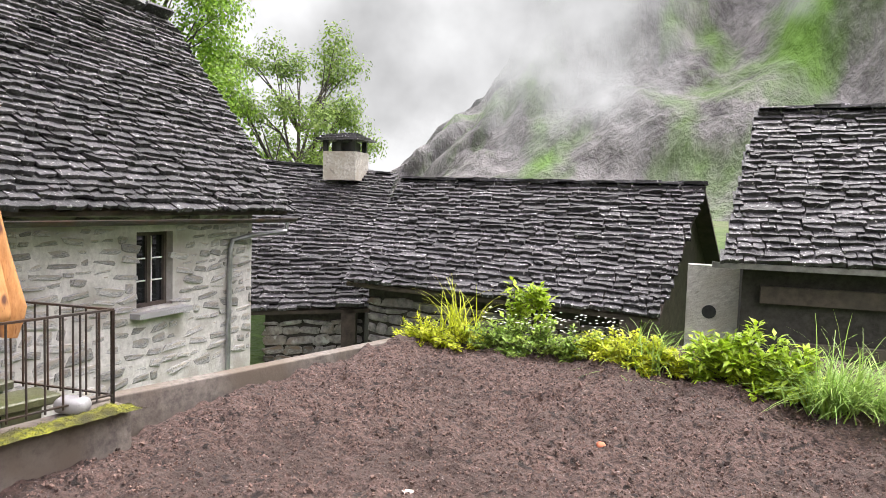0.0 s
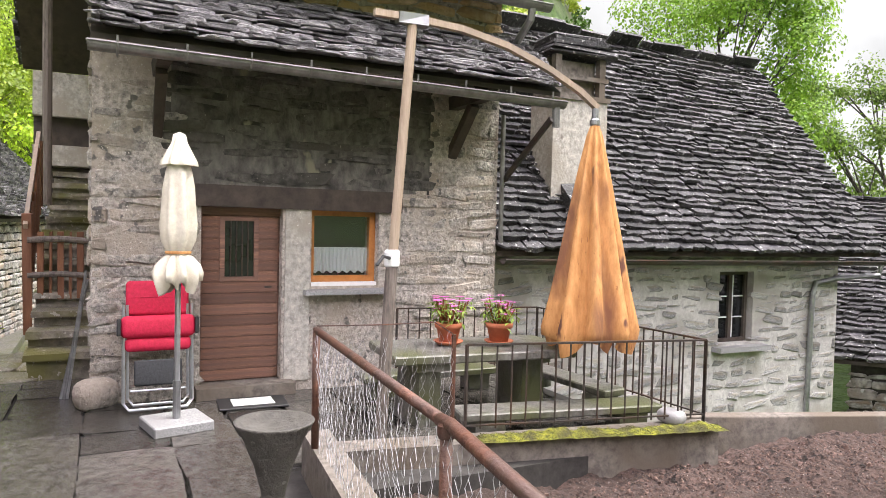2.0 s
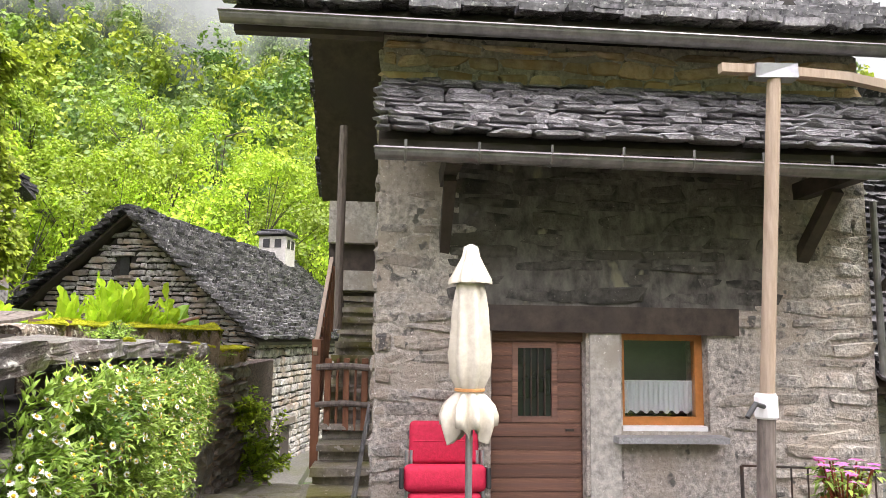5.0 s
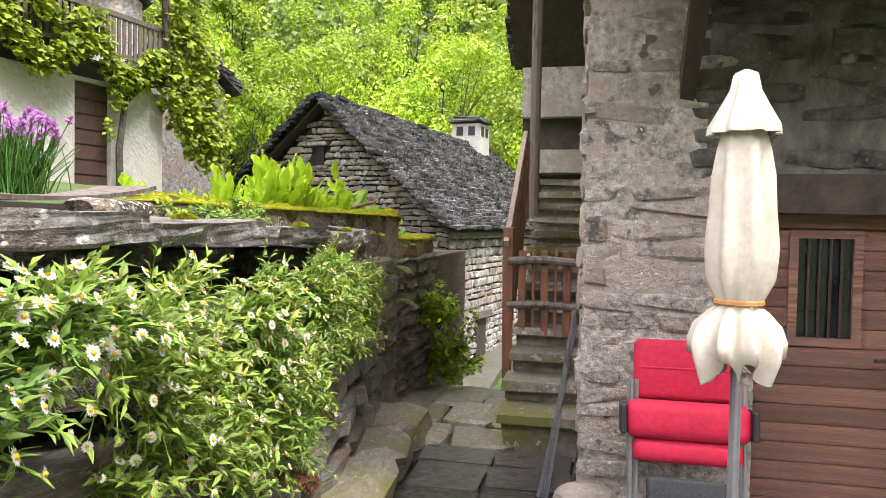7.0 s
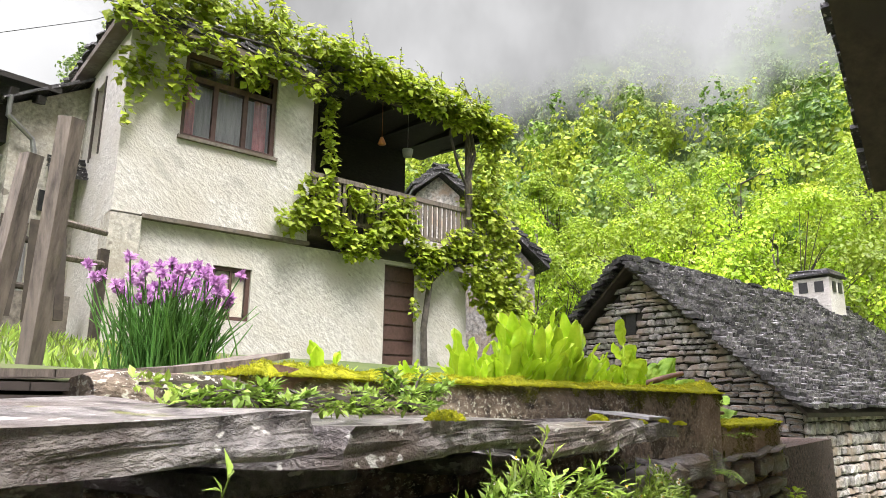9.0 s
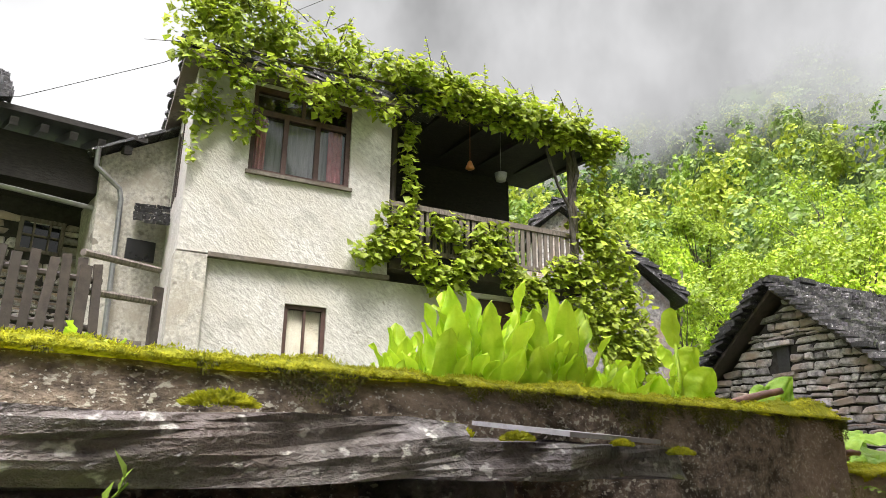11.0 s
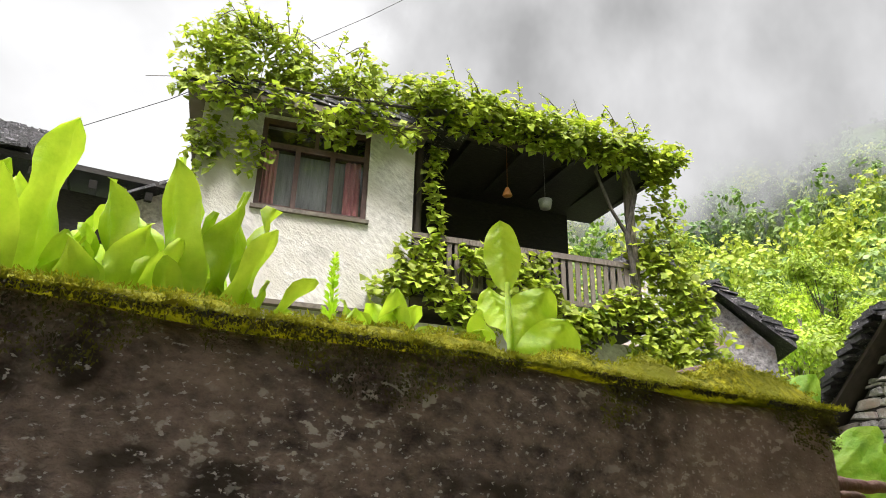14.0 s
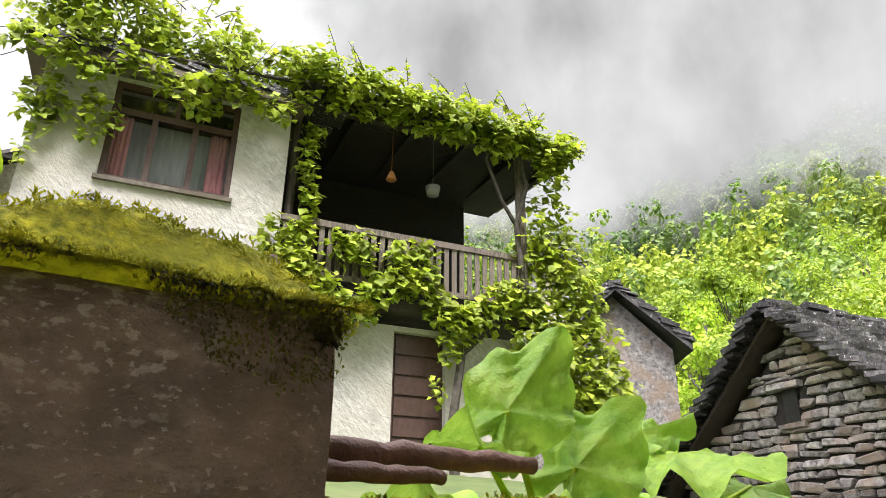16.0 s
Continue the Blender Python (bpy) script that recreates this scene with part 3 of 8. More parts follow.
def gutter(shape, p0, p1, r=0.07):
    """A half-round channel from p0 to p1."""
    p0, p1 = Vector(p0), Vector(p1)
    d = (p1 - p0).normalized()
    s = d.cross(Vector((0, 0, 1))).normalized()
    n = 8
    v, f = [], []
    for q in (p0, p1):
        for rr in (r, r - 0.008):
            for k in range(n + 1):
                a = math.pi + math.pi * k / n
                v.append(q + s * math.cos(a) * rr + Vector((0, 0, 1)) * math.sin(a) * rr)
    k1 = n + 1
    for k in range(n):
        f.append((k, k + 1, 2 * k1 + k + 1, 2 * k1 + k))
        f.append((k1 + k + 1, k1 + k, 3 * k1 + k, 3 * k1 + k + 1))
        f.append((k, k1 + k, k1 + k + 1, k + 1))
        f.append((2 * k1 + k, 2 * k1 + k + 1, 3 * k1 + k + 1, 3 * k1 + k))
    shape.add(v, f)
    for q, e in ((p0, -1), (p1, 1)):
        shape.tube([q + d * e * 0.004 + s * r, q + d * e * 0.004 - s * r], 0.008, 6)
    shape.tube([p0 + s * r, p1 + s * r], 0.011, 6)
    return shape

# ---- ground, hills, distance ----
CX, CY = -6.0, -2.0


def smooth(a, b, x):
    t = min(max((x - a) / (b - a), 0), 1)
    return t * t * (3 - 2 * t)


def slope_at(h):
    """Steepness of the valley side by heading in degrees."""
    h %= 360
    wooded = smooth(128, 160, h) * (1 - smooth(238, 262, h))
    back = 0.35 * (smooth(270, 320, h) if h > 180 else 1 - smooth(40, 75, h))
    return 0.66 * wooded + back


def ground_height(x, y):
    d = math.hypot(x - CX, y - CY)
    h = math.degrees(math.atan2(y - CY, x - CX))
    z = -1.85 - 0.5 * smooth(8, 20, d)
    if d > 36:
        rise = slope_at(h) * (d - 36)
        z += rise * (1 - 0.25 * smooth(150, 500, d))
        z += 0.3 * max(0, d - 120) * smooth(0.1, 0.4, slope_at(h)) * (1 - 0.5 * smooth(200, 600, d))
        z += smooth(36, 80, d) * 5 * noise.noise((x * 0.02, y * 0.02, 0))
    return z


gs = Shape()
radii = [0.5, 6, 12, 18, 24, 30, 36, 42, 48, 56, 66, 78, 92, 110, 130, 155, 185, 220, 270, 340, 450, 700, 1200, 2500]
SEG = 180
for r in radii:
    for k in range(SEG):
        a = 2 * math.pi * k / SEG
        x, y = CX + r * math.cos(a), CY + r * math.sin(a)
        gs.v.append((x, y, ground_height(x, y)))
for i in range(len(radii) - 1):
    for k in range(SEG):
        a, b = i * SEG + k, i * SEG + (k + 1) % SEG
        gs.f.append((a, a + SEG, b + SEG, b))
gs.f.append(tuple(range(SEG)))
solo("ground", gs, HILL, "green wooded valley ground rising to steep slopes", "ground", smooth=True, kind="structure")

PROFILE = ((40, 34), (60, 35), (80, 33), (88, 28), (94, 23), (98, 18), (101, 13), (104, 8.5), (108, 5), (112, 2.5), (120, 0))


def crest(h):
    for (a, ea), (b, eb) in zip(PROFILE, PROFILE[1:]):
        if a <= h <= b:
            return ea + (eb - ea) * (h - a) / (b - a)
    return 0


ms = Shape()
NH, NR = 160, 60
for j in range(NR + 1):
    for i in range(NH + 1):
        h = 40 + 80 * i / NH
        f = j / NR
        d = 120 + 150 * f
        z = d * math.tan(radians(crest(h))) * smooth(0, 1, f) * 1.0
        p = Vector((CX + d * math.cos(radians(h)), CY + d * math.sin(radians(h)), z - 3))
        n1 = noise.fractal((p.x * 0.03, p.y * 0.03, p.z * 0.02), 1.0, 2.1, 5)
        n2 = noise.ridged_multi_fractal((p.x * 0.012, p.y * 0.012, p.z * 0.006), 1.0, 2.0, 4, 1.0, 2.0)
        out = Vector((math.cos(radians(h)), math.sin(radians(h)), 0))
        p -= out * (n1 * 18 + n2 * 14) * f
        p.z += (n1 * 9 + (n2 - 1) * 12) * f
        ms.v.append(tuple(p))
for j in range(NR):
    for i in range(NH):
        a = j * (NH + 1) + i
        ms.f.append((a, a + 1, a + NH + 2, a + NH + 1))
solo("mountain", ms, CLIFF, "grey cliff mountain with green ledges in mist", "mountain", smooth=True, kind="structure")


def mist_sheet(d, h0, h1, z0, z1, material, lean=0.0):
    s, n = Shape(), 24
    for i in range(n + 1):
        h = radians(h0 + (h1 - h0) * i / n)
        for z in (z0, z1):
            dd = d + (lean if z == z1 else 0)
            s.v.append((CX + dd * math.cos(h), CY + dd * math.sin(h), z))
    for i in range(n):
        s.f.append((2 * i, 2 * i + 2, 2 * i + 3, 2 * i + 1))
    ob = solo("mist", s, material, "drifting white mist on the mountain side", "mist", kind="structure")
    uv = ob.data.uv_layers.new(name="UVMap")
    for poly in ob.data.polygons:
        for li in poly.loop_indices:
            vi = ob.data.loops[li].vertex_index
            uv.data[li].uv = ((vi // 2) / n, vi % 2)
    return ob


mist_sheet(1000, 35, 300, -80, 1430, mist_mat("cloud_cover", 3.0, 0.2, 0.4, 5.2, 3.0, 0.5, strength=0.29, gain=1.0, top=0.72))
mist_sheet(150, 120, 258, 34, 200, mist_mat("mist_high", 3.2, 0.58, 1.02, 3.1, 3.0, 0.42, gain=0.56, strength=0.14))
mist_sheet(95, 165, 260, 26, 95, mist_mat("mist_mid", 3.0, 0.62, 1.1, 7.7, 2.4, 0.55, gain=0.5, strength=0.24))
mist_sheet(84, 186, 252, 20, 110, mist_mat("mist_low", 2.6, 0.6, 1.0, 4.4, 2.0, 0.45, gain=0.7, strength=0.2))
mist_sheet(112, 82, 140, -2, 60, mist_mat("mist_cliff", 2.6, 0.6, 1.0, 12.3, 2.0, 0.62, gain=0.55))
mist_sheet(118, 55, 100, 18, 70, mist_mat("mist_peak", 3.0, 0.62, 1.05, 9.3, 1.8, 0.7, gain=0.3))
mist_sheet(290, 92, 158, -45, 110, mist_mat("mist_valley", 2.0, 0.5, 0.9, 1.4, 1.5, 0.42, strength=0.3))

# ---- terraces and paving ----
ts = Shape()
ts.span(-3.0, 3.5, -2.45, 0.25, -2.0, -0.1)
ts.span(-7.4, -3.0, -2.75, 0.25, -2.0, -0.14)
ts.span(-6.0, -3.2, 0.25, 3.75, -2.0, -0.15)
solo("terrace_base", ts, EARTH_JOINT, "dark bed under the flagstone terrace", "terrace", kind="structure")


def soil_z(x, y):
    base = -0.3 + 0.3 * smooth(3.0, 7.4, y) + 0.05 * smooth(-1.5, 1.5, x)
    f = noise.fractal((x * 1.1, y * 1.1, 3), 1.0, 2.0, 5) * 0.11
    lumps = noise.fractal((x * 3.2, y * 3.2, 8), 1.0, 2.0, 3) * 0.05
    fine = noise.fractal((x * 9, y * 9, 1), 0.7, 2.3, 3) * 0.035
    return base + f + lumps + fine


bed = Shape()
NX, NY = 260, 300
for j in range(NY + 1):
    y = 0.1 + 8.1 * j / NY
    left = -3.3 + 1.35 * max(0, (y - 4.0)) / 3.6 if y > 4.0 else -3.25
    for i in range(NX + 1):
        x = left + (4.2 - left) * i / NX
        bed.v.append((x, y, soil_z(x, y)))
for j in range(NY):
    for i in range(NX):
        a = j * (NX + 1) + i
        bed.f.append((a, a + 1, a + NX + 2, a + NX + 1))
soil = solo("garden_bed", bed, SOIL, "freshly dug brown garden soil with small stones", "soil", smooth=True, kind="structure")

clods = Shape()
rnd = random.Random(5)
for _ in range(30000):
    x, y = rnd.uniform(-3.0, 3.9), rnd.uniform(0.6, 7.9)
    if x < -3.2 + 1.35 * max(0, y - 4.0) / 3.6 + 0.1:
        continue
    s = rnd.uniform(0.006, 0.018) * (1.8 if rnd.random() < 0.06 else 1)
    clods.box(pose(x, y, soil_z(x, y) + s * 0.25, rnd.uniform(0, 90), rnd.uniform(0, 90), rnd.uniform(0, 90)), s, s * 0.8, s * 0.7, s * 0.25, rnd)
solo("soil_clods", clods, SOIL_CLOD, "loose crumbs of brown soil on the bed", "soil", kind="stuff")

ks = Shape()
k0, k1 = Vector((-3.42, 3.9, 0)), Vector((-2.02, 7.75, 0))
kd = (k1 - k0).normalized()
kn = Vector((kd.y, -kd.x, 0))
ks.box(basis(kd, kn, (0, 0, 1), (k0 + k1) / 2 + Vector((0, 0, -0.9)) - kn * 0.07), (k1 - k0).length, 0.16, 1.8)
kerb = solo("garden_kerb", ks, CONCRETE, "weathered concrete edging wall of the soil bed", "edging", kind="structure")
bv = kerb.modifiers.new("edge", "BEVEL")
bv.width, bv.segments = 0.012, 2

ws = Shape()
r0, r1 = Vector((-3.74, 0.5, 0)), Vector((-3.1, 3.98, 0))
rd = (r1 - r0).normalized()
rn = Vector((rd.y, -rd.x, 0))
ws.box(basis(rd, rn, (0, 0, 1), (r0 + r1) / 2 + Vector((0, 0, -0.98))), (r1 - r0).length, 0.26, 2.0)
ws.box(pose(-0.9, 0.3, -0.4, 0, 0, -5), 5.6, 0.2, 1.14)
solo("low_wall", ws, CONCRETE, "low damp concrete wall under the railing and fence", "wall", kind="structure")

paving = thing("terrace_floor", (-3, -1, 0), "wet dark flagstone terrace with pale joints", "paving", kind="structure")
flag_shapes = []
for s in range(6):
    rnd = random.Random(40 + s)
    bm = bmesh.new()
    bmesh.ops.create_cube(bm, size=1.0)
    bmesh.ops.bevel(bm, geom=[e for e in bm.edges if abs(e.verts[0].co.z - e.verts[1].co.z) > 0.5], offset=rnd.uniform(0.02, 0.12), segments=1, affect="EDGES")
    for v in bm.verts:
        v.co.x += rnd.uniform(-0.035, 0.035)
        v.co.y += rnd.uniform(-0.035, 0.035)
    me = bpy.data.meshes.new("flagstone")
    bm.to_mesh(me)
    bm.free()
    me.materials.append(FLAG)
    flag_shapes.append(me)


def floor_z(x):
    return -0.1 * smooth(-2.0, -4.5, x)


def lay_flags(x0, x1, y0, y1, z, seed, size=0.6):
    rnd = random.Random(seed)
    y = y0
    while y < y1 - 0.08:
        h = min(rnd.uniform(0.7, 1.2) * size, y1 - y)
        x = x0
        while x < x1 - 0.08:
            w = min(rnd.uniform(0.6, 1.5) * size, x1 - x)
            piece("flagstone", rnd.choice(flag_shapes), pose(x + w / 2, y + h / 2, z + floor_z(x + w / 2) - 0.03 + rnd.uniform(-0.005, 0.005), rnd.uniform(-0.5, 0.5), rnd.uniform(-0.5, 0.5), rnd.uniform(-1.5, 1.5)), (w - 0.02, h - 0.02, 0.06), paving)
            x += w
        y += h


# ---- houses ----


def holed(s, at, a0, a1, b0, b1, z0, z1, holes):
    """One connected wall slab with openings (a0, a1, z0, z1) cut through; at() turns along, depth and height into a place."""
    ca = sorted({a0, a1, *[min(max(v, a0), a1) for h in holes for v in h[:2]]})
    cz = sorted({z0, z1, *[min(max(v, z0), z1) for h in holes for v in h[2:]]})
    na, nz = len(ca) - 1, len(cz) - 1

    def full(i, j):
        if not (0 <= i < na and 0 <= j < nz):
            return False
        a, z = (ca[i] + ca[i + 1]) / 2, (cz[j] + cz[j + 1]) / 2
        return not any(h[0] < a < h[1] and h[2] < z < h[3] for h in holes)

    ids, verts, faces = {}, [], []

    def vid(i, j, k):
        if (i, j, k) not in ids:
            ids[i, j, k] = len(verts)
            verts.append(at(ca[i], (b0, b1)[k], cz[j]))
        return ids[i, j, k]

    for i in range(na):
        for j in range(nz):
            if not full(i, j):
                continue
            faces.append((vid(i, j, 0), vid(i + 1, j, 0), vid(i + 1, j + 1, 0), vid(i, j + 1, 0)))
            faces.append((vid(i, j + 1, 1), vid(i + 1, j + 1, 1), vid(i + 1, j, 1), vid(i, j, 1)))
            for (di, dj), (p, q) in (((-1, 0), ((0, 0), (0, 1))), ((1, 0), ((1, 1), (1, 0))), ((0, -1), ((1, 0), (0, 0))), ((0, 1), ((0, 1), (1, 1)))):
                if not full(i + di, j + dj):
                    faces.append((vid(i + p[0], j + p[1], 0), vid(i + q[0], j + q[1], 0), vid(i + q[0], j + q[1], 1), vid(i + p[0], j + p[1], 1)))
    return s.add(verts, faces)


def pierced_wall(s, x0, x1, y0, y1, z0, z1, holes):
    return holed(s, lambda a, b, z: (b, a, z), y0, y1, x0, x1, z0, z1, holes)



WX = -6.09
house_a = thing("stone_house", (-8.5, 1.2, 0), "old grey stone house with slate roofs and a boarded door", "house")
s = Shape()
pierced_wall(s, WX - 0.5, WX, -1.0, 3.48, -0.3, 4.5, [(0.0, 0.83, 0.0, 1.87), (1.15, 1.93, 1.02, 1.87)])
s.span(-12.5, WX - 0.5, -1.0, -0.55, -0.5, 4.5)
s.span(-12.5, WX - 0.5, 3.03, 3.48, -1.8, 4.5)
s.span(-12.5, -12.0, -0.55, 3.03, -1.8, 4.5)
s.add([(WX, -1.0, 4.5), (-12.5, -1.0, 4.5), (-9.3, -1.0, 7.0), (WX - .5, -0.55, 4.5), (-12.5, -0.55, 4.5), (-9.3, -0.55, 7.0)], [(0, 1, 2), (5, 4, 3), (0, 2, 5, 3), (1, 4, 5, 2), (0, 3, 4, 1)])
s.add([(WX, 3.48, 4.5), (-12.5, 3.48, 4.5), (-9.3, 3.48, 7.0), (WX - .5, 3.03, 4.5), (-12.5, 3.03, 4.5), (-9.3, 3.03, 7.0)], [(2, 1, 0), (3, 4, 5), (3, 5, 2, 0), (2, 5, 4, 1), (1, 4, 3, 0)])
wall_a = s.obj("wall", PLASTER, house_a, "grey plastered rubble wall")
# Darker panel below the canopy: damp and canopy shade both in the colour.
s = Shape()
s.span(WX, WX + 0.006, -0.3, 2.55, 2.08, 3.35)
s.obj("stained_plaster", PLASTER_DARK, wall_a, "damp-stained plaster with the canopy shade in its colour")
s = Shape()
s.span(WX - 0.1, WX + 0.02, 0.86, 1.13, 0.0, 1.88)
s.obj("door_jamb", STUCCO_SMOOTH, house_a, "smooth grey rendered door jamb")
s = Shape()
s.box(pose(WX - 0.1, 1.05, 1.97, 0, 0, 0), 0.32, 2.3, 0.2, 0.02)
s.obj("lintel", WOOD_DARK, house_a, "dark old timber lintel")
s = Shape()
s.span(WX - 0.12, WX + 0.2, -0.05, 0.95, -0.25, 0.02)
s.obj("doorstep", CONCRETE, house_a, "grey stone doorstep")

# boarded door
s = Shape()
s.span(WX - 0.2, WX - 0.14, 0.0, 0.83, 0.02, 1.87)
door_a = s.obj("door", WOOD_DOOR, house_a, "closed brown boarded door with a barred light")
bm = bmesh.new()
bmesh.ops.create_cube(bm, size=1.0)
bmesh.ops.bevel(bm, geom=bm.edges[:], offset=0.06, segments=1, affect="EDGES")
BOARD = bpy.data.meshes.new("board")
bm.to_mesh(BOARD)
bm.free()
BOARD.materials.append(WOOD_DOOR)
rnd = random.Random(3)
nb = 15
for i in range(nb):
    z0, z1 = 0.03 + i * 1.74 / nb, 0.03 + (i + 1) * 1.74 / nb
    zc = (z0 + z1) / 2
    for a, b in (((0.02, 0.23), (0.58, 0.81)) if 1.13 < zc < 1.72 else ((0.02, 0.81),)):
        piece("board", BOARD, pose(WX - 0.13, (a + b) / 2, zc, 0, rnd.uniform(2, 5), 0), (0.035, b - a, z1 - z0 - 0.006), door_a)
s = Shape()
for a, b, c, d in ((0.2, 0.6, 1.08, 1.13), (0.2, 0.6, 1.72, 1.77), (0.2, 0.25, 1.13, 1.72), (0.55, 0.6, 1.13, 1.72), (0.0, 0.83, 1.78, 1.86)):
    s.span(WX - 0.14, WX - 0.1, a, b, c, d)
s.obj("light_frame", WOOD_DOOR, door_a)
s = Shape()
s.span(WX - 0.137, WX - 0.132, 0.25, 0.55, 1.13, 1.72)
s.obj("door_pane", GLASS_DARK, door_a, "dark glass of the door light")
for y in (0.31, 0.37, 0.43, 0.49):
    Shape().tube([(WX - 0.115, y, 1.13), (WX - 0.115, y, 1.72)], 0.009, 6).obj("iron_bar", METAL_DARK, door_a)
Shape().tube([(WX - 0.08, 0.73, 1.02), (WX - 0.06, 0.73, 1.02), (WX - 0.05, 0.66, 1.02)], 0.011, 8).obj("handle", METAL_DARK, door_a, "dark iron door handle")

# kitchen window
s = Shape()
for a, b, c, d in ((1.15, 1.21, 1.02, 1.87), (1.86, 1.93, 1.02, 1.87), (1.21, 1.86, 1.80, 1.87), (1.21, 1.86, 1.06, 1.13)):
    s.span(WX - 0.2, WX - 0.12, a, b, c, d)
win_a = s.obj("window", WOOD_ORANGE, house_a, "varnished wooden window with a lace half curtain")
s = Shape()
s.span(WX - 0.17, WX - 0.164, 1.21, 1.86, 1.13, 1.80)
s.obj("pane", GLASS, win_a).visible_shadow = False
s = Shape()
s.span(WX - 0.49, WX - 0.47, 1.15, 1.93, 1.02, 1.87)
s.obj("dark_interior", BLACK, win_a, "dark room behind the window")
s = Shape()
for k in range(60):
    y0, y1 = 1.2 + 0.67 * k / 60, 1.2 + 0.67 * (k + 1) / 60
    x0, x1 = WX - 0.2 + 0.008 * math.sin(k * 1.5), WX - 0.2 + 0.008 * math.sin((k + 1) * 1.5)
    lo0, lo1 = 1.165 + 0.014 * math.cos(k * 0.75), 1.165 + 0.014 * math.cos((k + 1) * 0.75)
    s.add([(x0, y0, lo0), (x1, y1, lo1), (x1, y1, 1.44), (x0, y0, 1.44), (x0 - .003, y0, lo0), (x1 - .003, y1, lo1), (x1 - .003, y1, 1.44), (x0 - .003, y0, 1.44)], [(0, 1, 2, 3), (7, 6, 5, 4), (0, 4, 5, 1), (3, 2, 6, 7)])
s.obj("lace_curtain", LACE, win_a, "white lace half curtain")
Shape().tube([(WX - 0.2, 1.2, 1.44), (WX - 0.2, 1.87, 1.44)], 0.006, 6).obj("curtain_rod", WHITE, win_a)
s = Shape()
s.span(WX - 0.13, WX - 0.02, 1.16, 1.92, 1.0, 1.06)
s.obj("metal_sill", WHITE, win_a, "white metal drip sill")
s = Shape()
s.box(pose(WX + 0.03, 1.54, 0.965), 0.26, 0.96, 0.055, 0.008)
s.obj("sill", GRANITE, win_a, "grey stone slab sill")

# canopy roof over the door
can = Shape()
e0, e1, w0 = (-5.12, -1.02, 3.27), (-5.12, 3.72, 3.27), (WX, 4.02)
can.add([(-5.12, -1.0, 3.2), (-5.12, 3.7, 3.2), (WX, 3.7, 3.97), (WX, -1.0, 3.97), (-5.12, -1.0, 3.25), (-5.12, 3.7, 3.25), (WX, 3.7, 4.02), (WX, -1.0, 4.02)],
        [(0, 1, 2, 3), (7, 6, 5, 4), (0, 4, 5, 1), (1, 5, 6, 2), (2, 6, 7, 3), (3, 7, 4, 0)])
canopy = can.obj("canopy_roof", WOOD_DARK, house_a, "slate canopy roof on timber brackets")
for y, end in ((-0.42, 0), (2.85, 0), (1.2, 1)):
    b = Shape()
    b.box(basis((1, 0, -0.78), (0, 1, 0), (0.78, 0, 1), (-5.62, y, 3.5)), 1.1, 0.13, 0.15, 0.01)
    if not end:
        b.box(pose(-5.63, y, 3.18), 0.92, 0.12, 0.14, 0.01)
        b.box(basis((1, 0, 1), (0, 1, 0), (-1, 0, 1), (-5.86, y, 2.83)), 0.75, 0.1, 0.11, 0.01)
    b.obj("bracket", WOOD_DARK, canopy, "dark timber bracket")
SLATE_ONE = [m.copy() for m in STONES[:4]]
for m in SLATE_ONE:
    m.materials.append(SLATE_PIECE)
pick = random.Random(9)
slate_rows((-5.03, -1.0, 3.2), (0, 1, 0), (-0.97, 0, 0.77), 4.7, 1.2, row=0.1, wide=0.27, thick=0.034, seed=4,
           piece_to=lambda m, size: piece("slate", pick.choice(SLATE_ONE), m, size, canopy))
ga = gutter(Shape(), (-5.08, -1.02, 3.16), (-5.08, 3.72, 3.13), 0.075).obj("gutter", METAL_GUTTER, house_a, "dull brown half-round gutter")
for i in range(9):
    y = -0.8 + i * 0.54
    s = Shape().tube([(-5.0, y, 3.22), (-5.005, y, 3.14), (-5.035, y, 3.09), (-5.08, y, 3.075), (-5.125, y, 3.09), (-5.155, y, 3.16)], 0.011, 6)
    s.obj("gutter_clip", METAL_GUTTER, ga)
Shape().tube([(-5.08, 3.62, 3.08), (-5.08, 3.62, 2.85)], 0.045, 12).obj("outlet", METAL_GUTTER, ga)
Shape().box(basis((1, 0.0, 0.65), (0, 1, 0), (-0.65, 0, 1), (-5.55, 3.55, 2.62)), 1.15, 0.03, 0.07).obj("brace", METAL_DARK, house_a, "dark steel gutter brace")
Shape().tube([(WX + 0.05, 3.52, 3.1), (WX + 0.05, 3.52, 1.5)], 0.03, 10).obj("downpipe", METAL_GUTTER, house_a)

# upper roof
RS = 0.78
up_a = Vector((-1, 0, RS)).normalized()
s = Shape()
s.add([(-5.5, -2.2, 4.40), (-5.5, 3.68, 4.40), (-9.3, 3.68, 7.36), (-9.3, -2.2, 7.36), (-13.1, 3.68, 4.40), (-13.1, -2.2, 4.40),
       (-5.5, -2.2, 4.33), (-5.5, 3.68, 4.33), (-9.3, 3.68, 7.29), (-9.3, -2.2, 7.29), (-13.1, 3.68, 4.33), (-13.1, -2.2, 4.33)],
      [(0, 1, 2, 3), (3, 2, 4, 5), (9, 8, 7, 6), (11, 10, 8, 9), (0, 6, 7, 1), (5, 4, 10, 11), (1, 7, 8, 2), (2, 8, 10, 4), (3, 9, 6, 0), (5, 11, 9, 3)])
roof_a = s.obj("roof", WOOD_DARK, house_a, "steep grey slate roof on dark boards")
